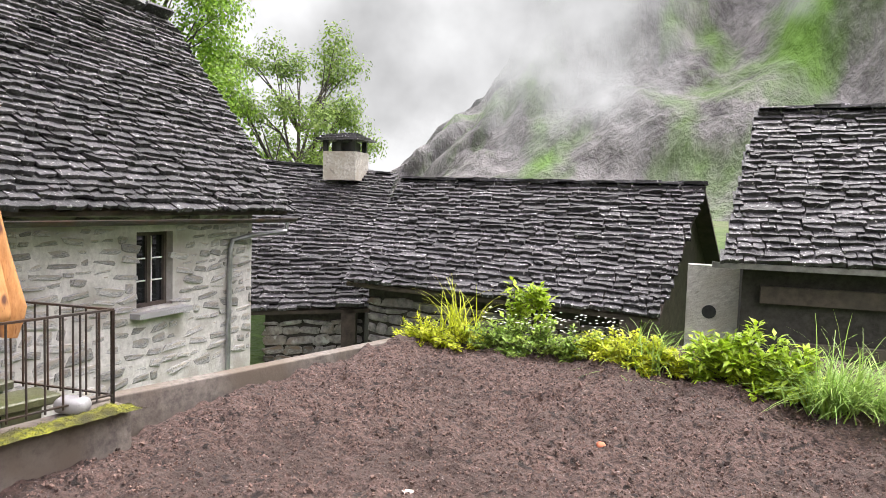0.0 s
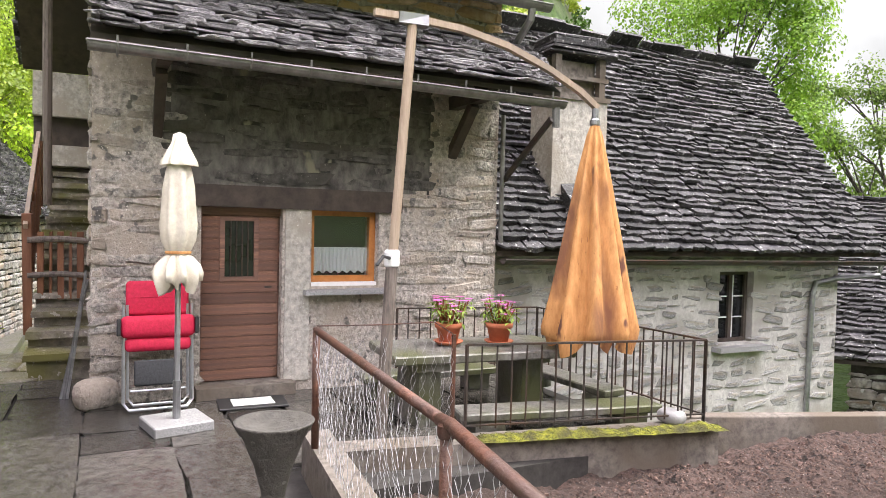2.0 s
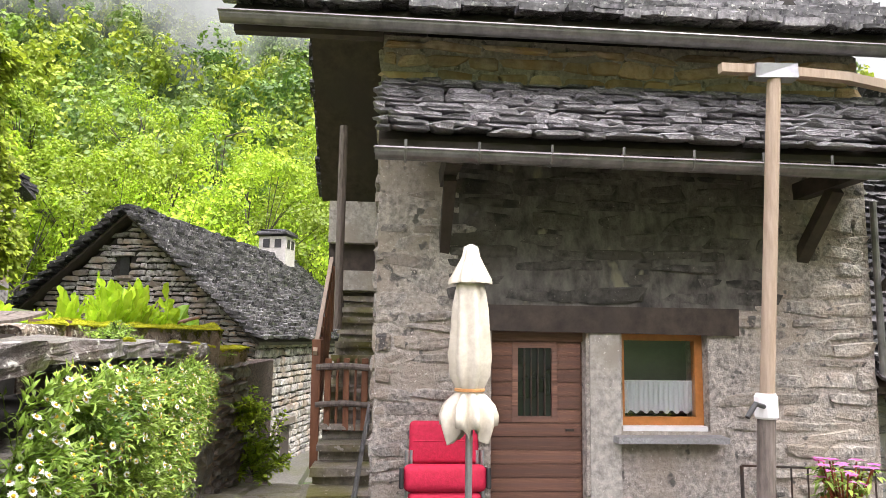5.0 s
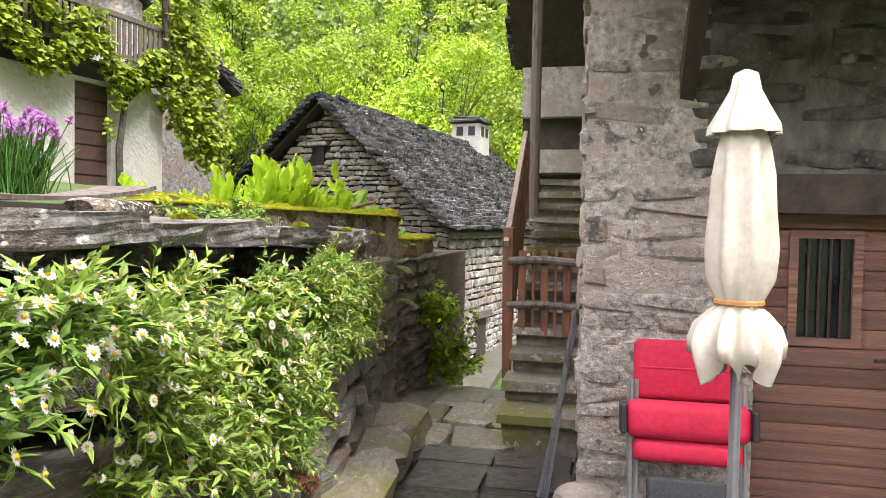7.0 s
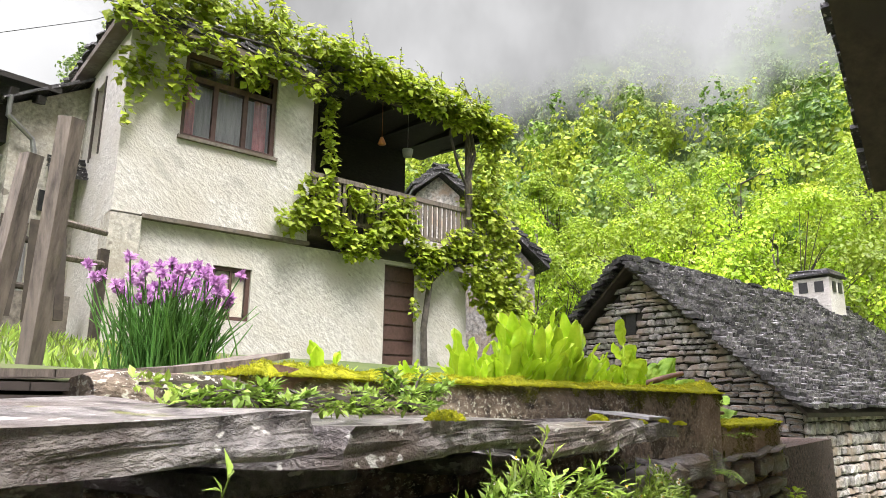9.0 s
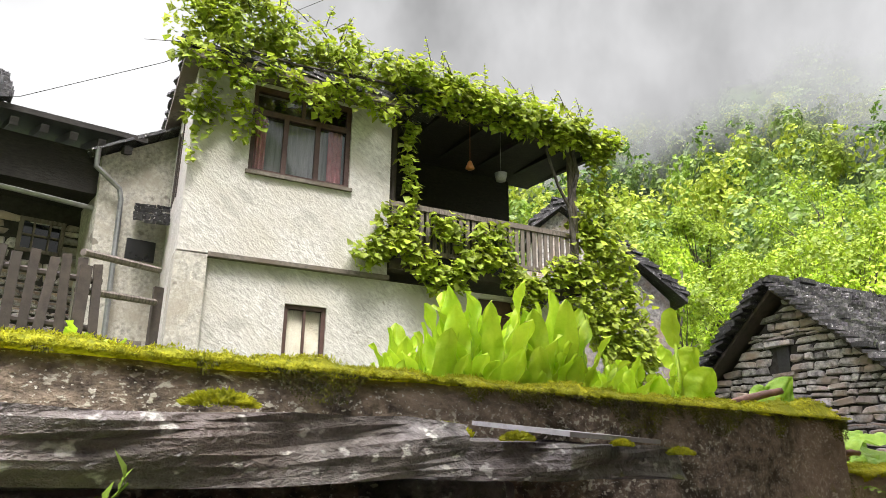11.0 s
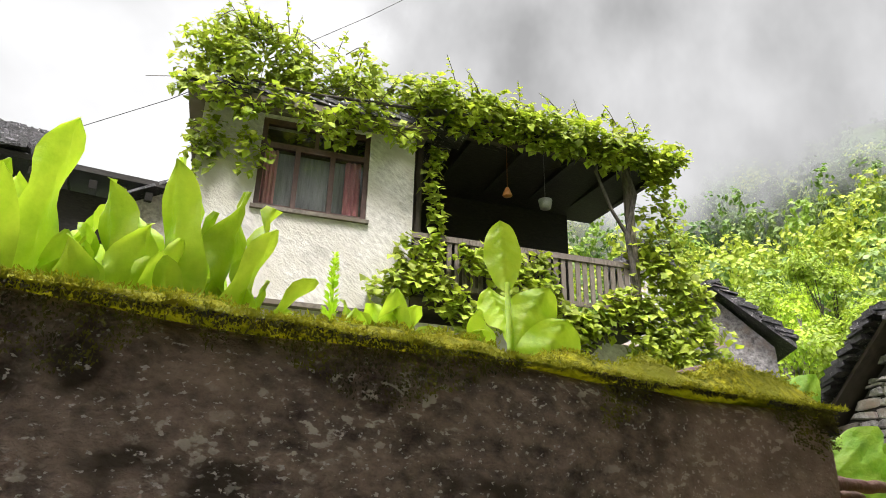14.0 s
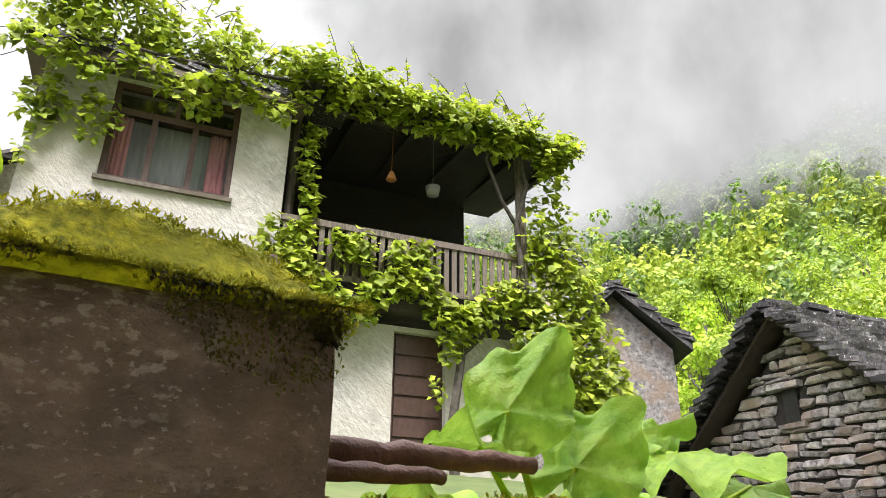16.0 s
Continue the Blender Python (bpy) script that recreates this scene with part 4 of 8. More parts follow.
# Front slope in the slate lightened for sky sheen, back slope in plain.
slate_rows((-5.42, -2.25, 4.36), (0, 1, 0), up_a, 5.98, 4.9, row=0.12, wide=0.3, seed=11).obj("slate_covering", SLATE_SHEEN, roof_a, kind="stuff")
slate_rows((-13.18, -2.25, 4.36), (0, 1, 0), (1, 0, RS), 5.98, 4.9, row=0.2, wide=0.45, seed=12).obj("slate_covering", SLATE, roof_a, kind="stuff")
for i in range(9):
    x = -5.6 - i * 0.45
    Shape().box(basis((0, 1, 0), (1, 0, 0), (0, 0, 1), (x, -1.6, 4.22 + (-5.5 - x) * RS)), 1.2, 0.09, 0.12).obj("rafter", WOOD_DARK, roof_a)
gu = gutter(Shape(), (-5.44, -2.28, 4.32), (-5.44, 3.74, 4.30), 0.075).obj("gutter", METAL_GUTTER, house_a)
Shape().tube([(-5.44, 3.5, 4.24), (-5.46, 3.5, 4.12), (-5.75, 3.5, 3.92), (-5.95, 3.5, 3.8)], 0.045, 10).obj("downpipe", METAL_GUTTER, house_a)
for y in (-1.47, 0.02, 1.43, 2.73):
    s = Shape()
    prof = [(-0.17, 0), (0.17, 0), (0.17, 0.2), (0.12, 0.31), (0.04, 0.36), (-0.05, 0.36), (-0.13, 0.3), (-0.17, 0.2)]
    c = Vector((-5.98, y, 4.76))
    v = [c + Vector((dx, a, b)) for dx in (0.04, -0.05) for a, b in prof]
    n = len(prof)
    s.add(v, [tuple(range(n)), tuple(reversed(range(n, 2 * n)))] + [(i, i + n, (i + 1) % n + n, (i + 1) % n) for i in range(n)])
    s.obj("snow_stop", EARTH_JOINT, roof_a, "upright rounded stone snow stop")

# house beyond, lower down
house_b = thing("low_stone_house", (-8, 7, -1.8), "low pale rubble stone house with a slate roof and gutter", "house")
s = Shape()
pierced_wall(s, -6.95, -6.5, 3.5, 10.75, -1.9, 1.42, [(7.85, 8.62, -0.05, 1.1)])
s.span(-11.5, -6.95, 10.3, 10.75, -1.9, 1.42)
s.add([(-6.5, 10.75, 1.42), (-11.5, 10.75, 1.42), (-9.0, 10.75, 4.75), (-6.5, 10.3, 1.42), (-11.5, 10.3, 1.42), (-9.0, 10.3, 4.75)], [(2, 1, 0), (3, 4, 5), (3, 5, 2, 0), (2, 5, 4, 1), (1, 4, 3, 0)])
s.span(-11.5, -11.2, 3.5, 10.3, -1.9, 1.42)
wall_b = s.obj("wall", MORTAR, house_b, "pale mortared rubble wall")
up_b = Vector((-2.75, 0, 3.5)).normalized()
s = Shape()
s.add([(-6.1, 3.5, 1.42), (-6.1, 11.3, 1.42), (-8.95, 11.3, 5.04), (-8.95, 3.5, 5.04), (-11.8, 11.3, 1.42), (-11.8, 3.5, 1.42),
       (-6.1, 3.5, 1.36), (-6.1, 11.3, 1.36), (-8.95, 11.3, 4.98), (-8.95, 3.5, 4.98), (-11.8, 11.3, 1.36), (-11.8, 3.5, 1.36)],
      [(0, 1, 2, 3), (3, 2, 4, 5), (9, 8, 7, 6), (11, 10, 8, 9), (0, 6, 7, 1), (5, 4, 10, 11), (1, 7, 8, 2), (2, 8, 10, 4), (3, 9, 6, 0), (5, 11, 9, 3)])
roof_b = s.obj("roof", WOOD_DARK, house_b, "steep dark slate roof")
slate_rows((-6.03, 3.5, 1.38), (0, 1, 0), up_b, 7.85, 4.6, row=0.13, wide=0.32, seed=21, thick=0.032).obj("slate_covering", SLATE, roof_b, kind="stuff")
slate_rows((-11.87, 3.5, 1.38), (0, 1, 0), (2.75, 0, 3.5), 7.85, 4.6, row=0.25, wide=0.5, seed=22).obj("slate_covering", SLATE, roof_b, kind="stuff")
gutter(Shape(), (-6.02, 3.55, 1.32), (-6.02, 11.45, 1.28), 0.07).obj("gutter", METAL_DARK, house_b)
Shape().tube([(-6.02, 11.2, 1.22), (-6.03, 11.15, 1.05), (-6.3, 10.4, 0.98), (-6.42, 10.05, 0.9), (-6.43, 10.0, 0.7), (-6.43, 9.95, -1.8)], 0.045, 10).obj("downpipe", METAL_ZINC, house_b, "grey zinc downpipe")
s = Shape()
for a, b, c, d in ((7.85, 7.91, -0.05, 1.1), (8.56, 8.62, -0.05, 1.1), (8.2, 8.27, 0.01, 1.04), (7.91, 8.56, 1.04, 1.1), (7.91, 8.56, -0.05, 0.01)):
    s.span(-6.68, -6.62, a, b, c, d)
win_b = s.obj("window", WOOD_DARK, house_b, "small dark casement with white glazing bars")
s = Shape()
for a, b in ((7.93, 8.18), (8.29, 8.54)):
    for z in (0.34, 0.68):
        s.span(-6.655, -6.635, a, b, z, z + 0.02)
    s.span(-6.655, -6.63, a, a + 0.02, 0.02, 1.03)
s.each("glazing_bar", WHITE, win_b)
s = Shape()
s.span(-6.67, -6.665, 7.9, 8.57, 0.0, 1.05)
s.obj("pane", GLASS_DARK, win_b)
Shape().box(pose(-6.45, 8.3, -0.13), 0.26, 1.15, 0.08, 0.01).obj("sill", GRANITE, win_b, "grey stone sill")

# chimney on the low house
ch = Shape()
ch.span(-7.05, -6.5, 4.58, 5.5, 1.9, 3.55)
chim = ch.obj("chimney", STUCCO_SMOOTH, house_b, "plastered chimney with a slate cap")
s = Shape()
for a, b, c, d in ((-7.05, -6.95, 4.6, 4.7), (-6.6, -6.5, 4.6, 4.7), (-7.05, -6.95, 5.35, 5.45), (-6.6, -6.5, 5.35, 5.45), (-6.85, -6.72, 4.62, 4.68), (-6.85, -6.72, 5.37, 5.43)):
    s.span(a, b, c, d, 3.55, 4.1)
s.span(-7.08, -6.47, 4.55, 5.53, 3.5, 3.57)
s.span(-7.06, -6.49, 4.57, 5.5, 3.78, 3.84)
s.span(-6.95, -6.6, 4.75, 5.3, 3.57, 4.05)
s.each("flue_bar", CONCRETE, chim)
s = Shape()
rnd = random.Random(8)
for k in range(5):
    w = 0.72 - 0.08 * max(0, k - 1)
    s.box(pose(-6.78, 5.04, 4.13 + k * 0.065, 0, 0, rnd.uniform(-3, 3)), w, w + 0.38, 0.05, 0.02, rnd)
s.each("cap_slate", SLATE, chim, "stacked slate chimney cap")
Shape().box(basis((0, 1, 0), (-1, 0, 0.9), (0.9, 0, 1), (-6.44, 4.98, 2.15)), 0.5, 0.7, 0.2, 0.05).obj("mossy_flashing", SLATE, chim)


def back_roof(name, label, ridge0, ridge1, eave0, eave1, seed, depth=2.5, wall_mat=None, wall_drop=2.0, wall_in=0.35, row=0.13, wide=0.34):
    """A gabled house seen from its eave side: ridge and eave corners (x, y, z), low wall under the eave."""
    ridge0, ridge1, eave0, eave1 = Vector(ridge0), Vector(ridge1), Vector(eave0), Vector(eave1)
    h = thing(name, (eave0 + eave1) / 2 - Vector((0, 0, wall_drop)), label, "house")
    back0, back1 = ridge0 + Vector((ridge0.x - eave0.x, abs(ridge0.y - eave0.y), -(ridge0.z - eave0.z))), ridge1 + Vector((ridge1.x - eave1.x, abs(ridge1.y - eave1.y), -(ridge1.z - eave1.z)))
    dz = Vector((0, 0, 0.07))
    s = Shape().add([eave0, eave1, ridge1, ridge0, back1, back0, eave0 - dz, eave1 - dz, ridge1 - dz, ridge0 - dz, back1 - dz, back0 - dz],
                    [(0, 1, 2, 3), (3, 2, 4, 5), (9, 8, 7, 6), (11, 10, 8, 9), (0, 6, 7, 1), (5, 4, 10, 11), (1, 7, 8, 2), (2, 8, 10, 4), (3, 9, 6, 0), (5, 11, 9, 3)])
    roof = s.obj("roof", WOOD_DARK, h, "dark slate roof")
    sl = Shape()
    rnd = random.Random(seed)
    L = ((ridge0 - eave0).length + (ridge1 - eave1).length) / 2
    rows = int(L / row) + 1
    nrm = (eave1 - eave0).cross(ridge0 - eave0).normalized()
    if nrm.z < 0:
        nrm = -nrm
    for r in range(rows):
        p, q = eave0.lerp(ridge0, (r + 0.0) / rows), eave1.lerp(ridge1, (r + 0.0) / rows)
        a = (q - p).normalized()
        u = nrm.cross(a)
        W, x = (q - p).length, -rnd.uniform(0, wide)
        while x < W:
            l = wide * rnd.uniform(0.45, 1.6)
            x0, x1 = max(x, -0.08 * rnd.random()), min(x + l, W + 0.08 * rnd.random())
            x += l
            if x1 - x0 < 0.06:
                continue
            deep = row * 2.1
            c = p + a * (x0 + x1) / 2 + u * (deep * 0.35 + rnd.uniform(-0.03, 0.02)) + nrm * 0.065
            m = basis(a, u, nrm, c) @ pose(0, 0, 0, -18 + rnd.uniform(-4, 4), rnd.uniform(-2.5, 2.5), rnd.uniform(-3, 3))
            sl.slate(m, x1 - x0 - 0.012, deep, 0.045 * rnd.uniform(0.7, 1.6), 0.03, rnd)
    for k in range(int((ridge1 - ridge0).length / 0.4)):
        c = ridge0.lerp(ridge1, (k + 0.5) / max(1, int((ridge1 - ridge0).length / 0.4)))
        sl.box(basis(ridge1 - ridge0, (0, 1, 0), (0, 0, 1), c + Vector((0, 0, 0.08))) @ pose(0, 0, 0, rnd.uniform(-4, 4), 0, rnd.uniform(-4, 4)), 0.46, 0.4, 0.05, 0.02, rnd)
    sl.obj("slate_covering", SLATE, roof, kind="stuff")
    s = Shape()
    inward = Vector((0, 1, 0))
    a0, a1 = eave0 + inward * wall_in, eave1 + inward * wall_in
    x = (a1 - a0).normalized()
    a0 += x * 0.3
    a1 -= x * 0.3
    mid = (a0 + a1) / 2
    s.box(basis(x, (-x.y, x.x, 0), (0, 0, 1), mid + Vector((0, 0.2, -wall_drop / 2))), (a1 - a0).length, 0.4, wall_drop)
    w_ob = s.obj("wall", EARTH_JOINT, h, "dark weathered lower wall")
    if wall_mat is not WOOD_DARK:
        lay_stones(w_ob, WALL_PIECES, a0 - Vector((0, 0, wall_drop)), x, (0, 0, 1), (x.y, -x.x, 0), (a1 - a0).length, wall_drop - 0.25, row=0.17, long=0.42, thick=0.1, proud=0.05, seed=seed, most=40, joined=WALLSTONE, wild=8)
    g1, g0, gb = ridge1 - x * 0.3, eave1 - x * 0.3, back1 - x * 0.3
    t = -x * 0.3
    s = Shape().add([g0, g1, gb, g0 + t, g1 + t, gb + t, g0 - Vector((0, 0, wall_drop)), gb - Vector((0, 0, wall_drop)), g0 + t - Vector((0, 0, wall_drop)), gb + t - Vector((0, 0, wall_drop))],
                    [(0, 2, 1), (3, 4, 5), (0, 6, 7, 2), (3, 5, 9, 8), (0, 3, 8, 6), (2, 7, 9, 5)])
    s.obj("gable_wall", WOOD_DARK, h, "dark timber gable wall")
    return h, roof


WALL_PIECES = stones_of(WALLSTONE)
house_c, roof_c = back_roof("slate_barn", "long low barn with a mossy slate roof and log gable", (-4.55, 13.4, 2.1), (1.46, 13.4, 2.1), (-4.6, 10.9, 0.2), (0.8, 10.8, -0.02), 31)
house_e, roof_e = back_roof("far_slate_house", "old stone house with a bowed slate roof and chimney", (-10.8, 17.0, 2.7), (-6.3, 17.0, 2.35), (-7.6, 12.0, -0.75), (-4.9, 12.6, -0.55), 33, wall_mat=RUBBLE_GREY, row=0.17, wide=0.4)
house_d, roof_d = back_roof("timber_barn", "dark timber barn with a slate roof and white wall", (2.25, 13.0, 3.4), (8.5, 13.0, 3.5), (1.65, 10.5, 0.92), (8.2, 10.5, 1.0), 35, wall_mat=WOOD_DARK, wall_drop=2.6)
s = Shape()
s.span(-7.95, -7.0, 16.1, 16.9, 2.2, 2.95)
far_ch = s.obj("chimney", STUCCO_SMOOTH, house_e, "small chimney with slate cap")
s = Shape()
for x in (-7.9, -7.5, -7.08):
    for y in (16.15, 16.8):
        s.span(x - 0.06, x + 0.06, y - 0.05, y + 0.05, 2.95, 3.25)
s.span(-7.8, -7.15, 16.3, 16.7, 2.95, 3.2)
s.each("opening", BLACK, far_ch)
s = Shape()
for k in range(3):
    s.box(pose(-7.48, 16.5, 3.28 + k * 0.06), 1.25 - 0.2 * k, 1.1 - 0.2 * k, 0.05, 0.02)
s.each("cap_slate", SLATE, far_ch)
s = Shape()
s.span(1.2, 2.5, 11.6, 11.9, -2.0, 0.8)
s.obj("white_wall", STUCCO, house_d, "white rendered wall beside the barn")
Shape().tube([(1.55, 11.59, 0.05), (1.55, 11.62, 0.05)], 0.11, 16).obj("vent_hole", BLACK, house_d)
s = Shape()
s.span(2.2, 8.2, 10.75, 10.95, 0.35, 0.6)
s.span(2.6, 8.2, 10.7, 10.9, -0.35, -0.2)
s.obj("beam", WOOD_DARK, house_d, "dark weathered cross beams")
s = Shape()
s.span(1.5, 8.2, 10.42, 10.5, 0.86, 0.94)
s.obj("gutter", METAL_GUTTER, house_d)

# stone house in the hollow behind the stairs
FA, FU = Vector((-18.8, -7.72, 0)), Vector((0.19, 0.98, 0)).normalized()
FB = Vector((-FU.y, FU.x, 0))
house_f = thing("gabled_stone_house", (-20, -8, -2.2), "dry stone gabled house with a slate roof and white chimney", "house")


def fp(a, b, z):
    """Along the gable, back from it, and up."""
    return FA + FU * a + FB * b + Vector((0, 0, z))


s = Shape()
v = [fp(-3.4, 0.05, -2.4), fp(3.5, 0.05, -2.4), fp(3.5, 0.05, 1.75), fp(0, 0.05, 4.7), fp(-3.4, 0.05, 1.75)]
v += [p + FB * 13 for p in v]
s.add(v, [(4, 3, 2, 1, 0), (5, 6, 7, 8, 9), (0, 1, 6, 5), (1, 2, 7, 6), (4, 0, 5, 9), (2, 3, 8, 7), (3, 4, 9, 8)])
wall_f = s.obj("wall", EARTH_JOINT, house_f, "grey dry stone wall")
s = Shape()
e0, e1, rr0, rr1, l0, l1 = fp(3.75, -0.35, 1.6), fp(3.75, 13.2, 1.6), fp(0, -0.35, 4.9), fp(0, 13.2, 4.9), fp(-3.75, -0.35, 1.6), fp(-3.75, 13.2, 1.6)
dz = Vector((0, 0, 0.08))
s.add([e0, e1, rr1, rr0, l1, l0, e0 - dz, e1 - dz, rr1 - dz, rr0 - dz, l1 - dz, l0 - dz],
      [(0, 1, 2, 3), (3, 2, 4, 5), (9, 8, 7, 6), (11, 10, 8, 9), (0, 6, 7, 1), (5, 4, 10, 11), (1, 7, 8, 2), (2, 8, 10, 4), (3, 9, 6, 0), (5, 11, 9, 3)])
roof_f = s.obj("roof", WOOD_DARK, house_f, "grey slate roof")
# Right slope in the mid slate, its highlights put into the colour.
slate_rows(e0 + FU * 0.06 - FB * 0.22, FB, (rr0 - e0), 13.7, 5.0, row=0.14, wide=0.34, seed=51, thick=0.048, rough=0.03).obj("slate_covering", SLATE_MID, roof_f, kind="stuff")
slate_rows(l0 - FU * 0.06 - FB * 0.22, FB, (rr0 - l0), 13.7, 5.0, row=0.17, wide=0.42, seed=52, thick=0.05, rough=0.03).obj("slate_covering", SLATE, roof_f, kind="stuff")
FSTONE = stones_of(RUBBLE_GREY)


def in_gable(a, b):
    x, z = a - 3.4, b - 2.4
    if abs(x + 0.15) < 0.24 and 3.25 < z < 3.9:
        return False
    return z < 1.8 + (3.45 - abs(x)) * 0.85


lay_stones(wall_f, FSTONE, fp(-3.4, 0.05, -2.4) + Vector((0, 0, 2.9)), FU, (0, 0, 1), -FB, 6.9, 4.3, row=0.125, long=0.32, thick=0.22, proud=0.08, wild=7,
           keep=lambda a, b: in_gable(a, b + 2.9), seed=61, joined=RUBBLE_MIX)
lay_stones(wall_f, FSTONE, fp(-3.4, 0.05, -2.4), FU, (0, 0, 1), -FB, 6.9, 2.9, row=0.14, long=0.34, thick=0.22, proud=0.08, seed=62, most=0, joined=RUBBLE_MIX)
lay_stones(wall_f, FSTONE, fp(3.5, 0.05, -2.4), FB, (0, 0, 1), FU, 9.0, 4.0, row=0.19, long=0.3, thick=0.22, proud=0.08, seed=63, most=0, joined=RUBBLE_MIX,
           keep=lambda a, b: not (1.9 < a < 2.7 and b < 1.75))
s = Shape()
s.box(basis(FB, FU, (0, 0, 1), fp(3.55, 2.35, -1.55)), 0.75, 0.08, 1.6)
fdoor = s.obj("door", WOOD_DARK, house_f, "old dark plank door standing in the stone wall")
Shape().box(basis(FB, FU, (0, 0, 1), fp(3.6, 2.35, -0.62)), 1.1, 0.2, 0.16, 0.02).obj("lintel", WOOD_GREY, house_f)
slot = Shape().box(basis(FB, FU, (0, 0, 1), fp(-0.15, 0.04, 3.54)), 0.12, 0.26, 0.5).obj("window", BLACK, house_f, "small dark slit window in the gable")
Shape().box(basis(FB, FU, (0, 0, 1), fp(-0.2, 0.0, 3.86)), 0.2, 0.55, 0.1, 0.02).obj("lintel", RUBBLE_GREY, house_f, "pale stone lintel")
Shape().box(basis(FB, FU, (0, 0, 1), fp(-0.15, 0.0, 3.24)), 0.2, 0.45, 0.08, 0.02).obj("sill", RUBBLE_GREY, house_f)
fc = fp(0.0, 10.8, 0.6)
s = Shape()
s.box(basis(FB, FU, (0, 0, 1), fc + Vector((0, 0, 4.5))), 1.2, 1.15, 1.5)
fch = s.obj("chimney", STUCCO, house_f, "white chimney with two openings and slate cap")
s = Shape()
for k in (-0.25, 0.25):
    s.box(basis(FB, FU, (0, 0, 1), fc - FB * 0.6 + FU * k + Vector((0, 0, 4.95))), 0.04, 0.28, 0.36)
    s.box(basis(FB, FU, (0, 0, 1), fc + FU * 0.58 + FB * k + Vector((0, 0, 4.95))), 0.28, 0.04, 0.36)
s.each("opening", BLACK, fch)
s = Shape()
for k in range(3):
    s.box(basis(FB, FU, (0, 0, 1), fc + Vector((0, 0, 5.34 + 0.08 * k))), 1.5 - 0.15 * k, 1.4 - 0.15 * k, 0.07, 0.03)
s.each("cap_slate", SLATE, fch)

# ---- white house with the balcony ----
GP, GU = Vector((-8.3, -11.78, 0)), Vector((-0.98, 0.2, 0)).normalized()
GV = Vector((GU.y, -GU.x, 0)) * 1.0
if GV.y > 0:
    GV = -GV


def gp(a, b, z):
    """Along the front, back from it, and up."""
    return GP + GU * a + GV * b + Vector((0, 0, z))


def gbox(s, a0, a1, b0, b1, z0, z1):
    return s.box(basis(GU, GV, (0, 0, 1), gp((a0 + a1) / 2, (b0 + b1) / 2, (z0 + z1) / 2)), abs(a1 - a0), abs(b1 - b0), abs(z1 - z0))


def gwall(s, a0, a1, b0, b1, z0, z1, holes):
    return holed(s, lambda a, b, z: gp(a, b, z), a0, a1, b0, b1, z0, z1, holes)


house_g = thing("white_house", (-12, -12, 2.2), "white stuccoed house with a vine-covered balcony", "house")
s = Shape()
gwall(s, 0.12, 3.42, 0, 0.4, 4.62, 7.72, [(0.92, 2.66, 6.09, 7.68)])
gbox(s, 0.0, 0.12, 0, 0.4, 4.62, 7.72)
gbox(s, 3.02, 3.42, 0.4, 4.2, 4.62, 7.9)
wall_g = s.obj("wall", STUCCO, house_g, "rough white stucco upper wall")
# Back wall, beams and ceiling carry the balcony's shade in their wood colour.
s = Shape()
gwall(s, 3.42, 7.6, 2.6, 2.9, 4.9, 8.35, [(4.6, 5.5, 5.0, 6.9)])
s.obj("balcony_wall", WOOD_SHADED, house_g, "dark boarded balcony wall with the recess shade in its colour")
s = Shape()
gwall(s, 0.45, 7.5, 0.09, 0.45, 1.9, 4.56, [(1.72, 2.42, 3.06, 3.98), (5.28, 6.12, 2.3, 4.48)])
s.obj("lower_wall", STUCCO, house_g, "white lower wall")
s = Shape()
gbox(s, -0.02, 0.45, -0.04, 0.5, 1.9, 4.58)
s.obj("corner_pier", STUCCO_SMOOTH, house_g, "smooth grey corner pier")
s = Shape()
gbox(s, 0.45, 3.45, -0.05, 0.1, 4.56, 4.63)
s.obj("ledge", CONCRETE, house_g)
# side wall with its narrow window
s = Shape()
for a, b, z0, z1 in ((0.4, 1.35, 4.6, 7.72), (1.95, 4.2, 4.6, 7.72), (1.35, 1.95, 4.6, 5.95), (1.35, 1.95, 7.3, 7.72), (0.5, 4.2, 1.9, 4.6)):
    gbox(s, 0.0, 0.35, a, b, z0, z1)
gbox(s, 0.0, 7.5, 4.2, 4.5, 1.9, 7.72)
s.obj("side_wall", STUCCO, house_g, "white stucco side wall")
s = Shape()
gbox(s, 0.12, 0.16, 1.35, 1.95, 5.95, 7.3)
sw = s.obj("window", WOOD_BROWN, house_g, "narrow shuttered side window")
s = Shape()
gbox(s, -0.02, 0.02, 1.3, 1.36, 5.9, 7.35)
gbox(s, -0.02, 0.02, 1.94, 2.0, 5.9, 7.35)
s.obj("window_frame", WOOD_DARK, sw)
# roof slab
s = Shape()
gbox(s, -0.25, 3.6, -0.3, 4.6, 7.74, 7.86)
roof_g = s.obj("roof", CONCRETE, house_g, "flat overhanging grey roof edge")
slate_rows(gp(-0.3, 4.6, 7.84), -GV, GU, 4.9, 3.9, row=0.3, wide=0.5, seed=71).obj("slate_covering", SLATE, roof_g, kind="stuff")
# balcony roof of corrugated sheets
s = Shape()
v, f = [], []
n = 90
for i in range(n + 1):
    a = 3.4 + 5.2 * i / n
    w = 0.025 * math.sin(i * 1.6)
    v += [gp(a, -0.45, 8.12 - 0.0 * i + w), gp(a, 3.0, 8.42 + w)]
for i in range(n):
    f.append((2 * i, 2 * i + 2, 2 * i + 3, 2 * i + 1))
k = len(v)
v += [p - Vector((0, 0, 0.012)) for p in v]
f += [tuple(reversed([q + k for q in t])) for t in f[:]]
s.add(v, f)
broof = s.obj("balcony_roof", METAL_GUTTER, house_g, "grey corrugated balcony roof")
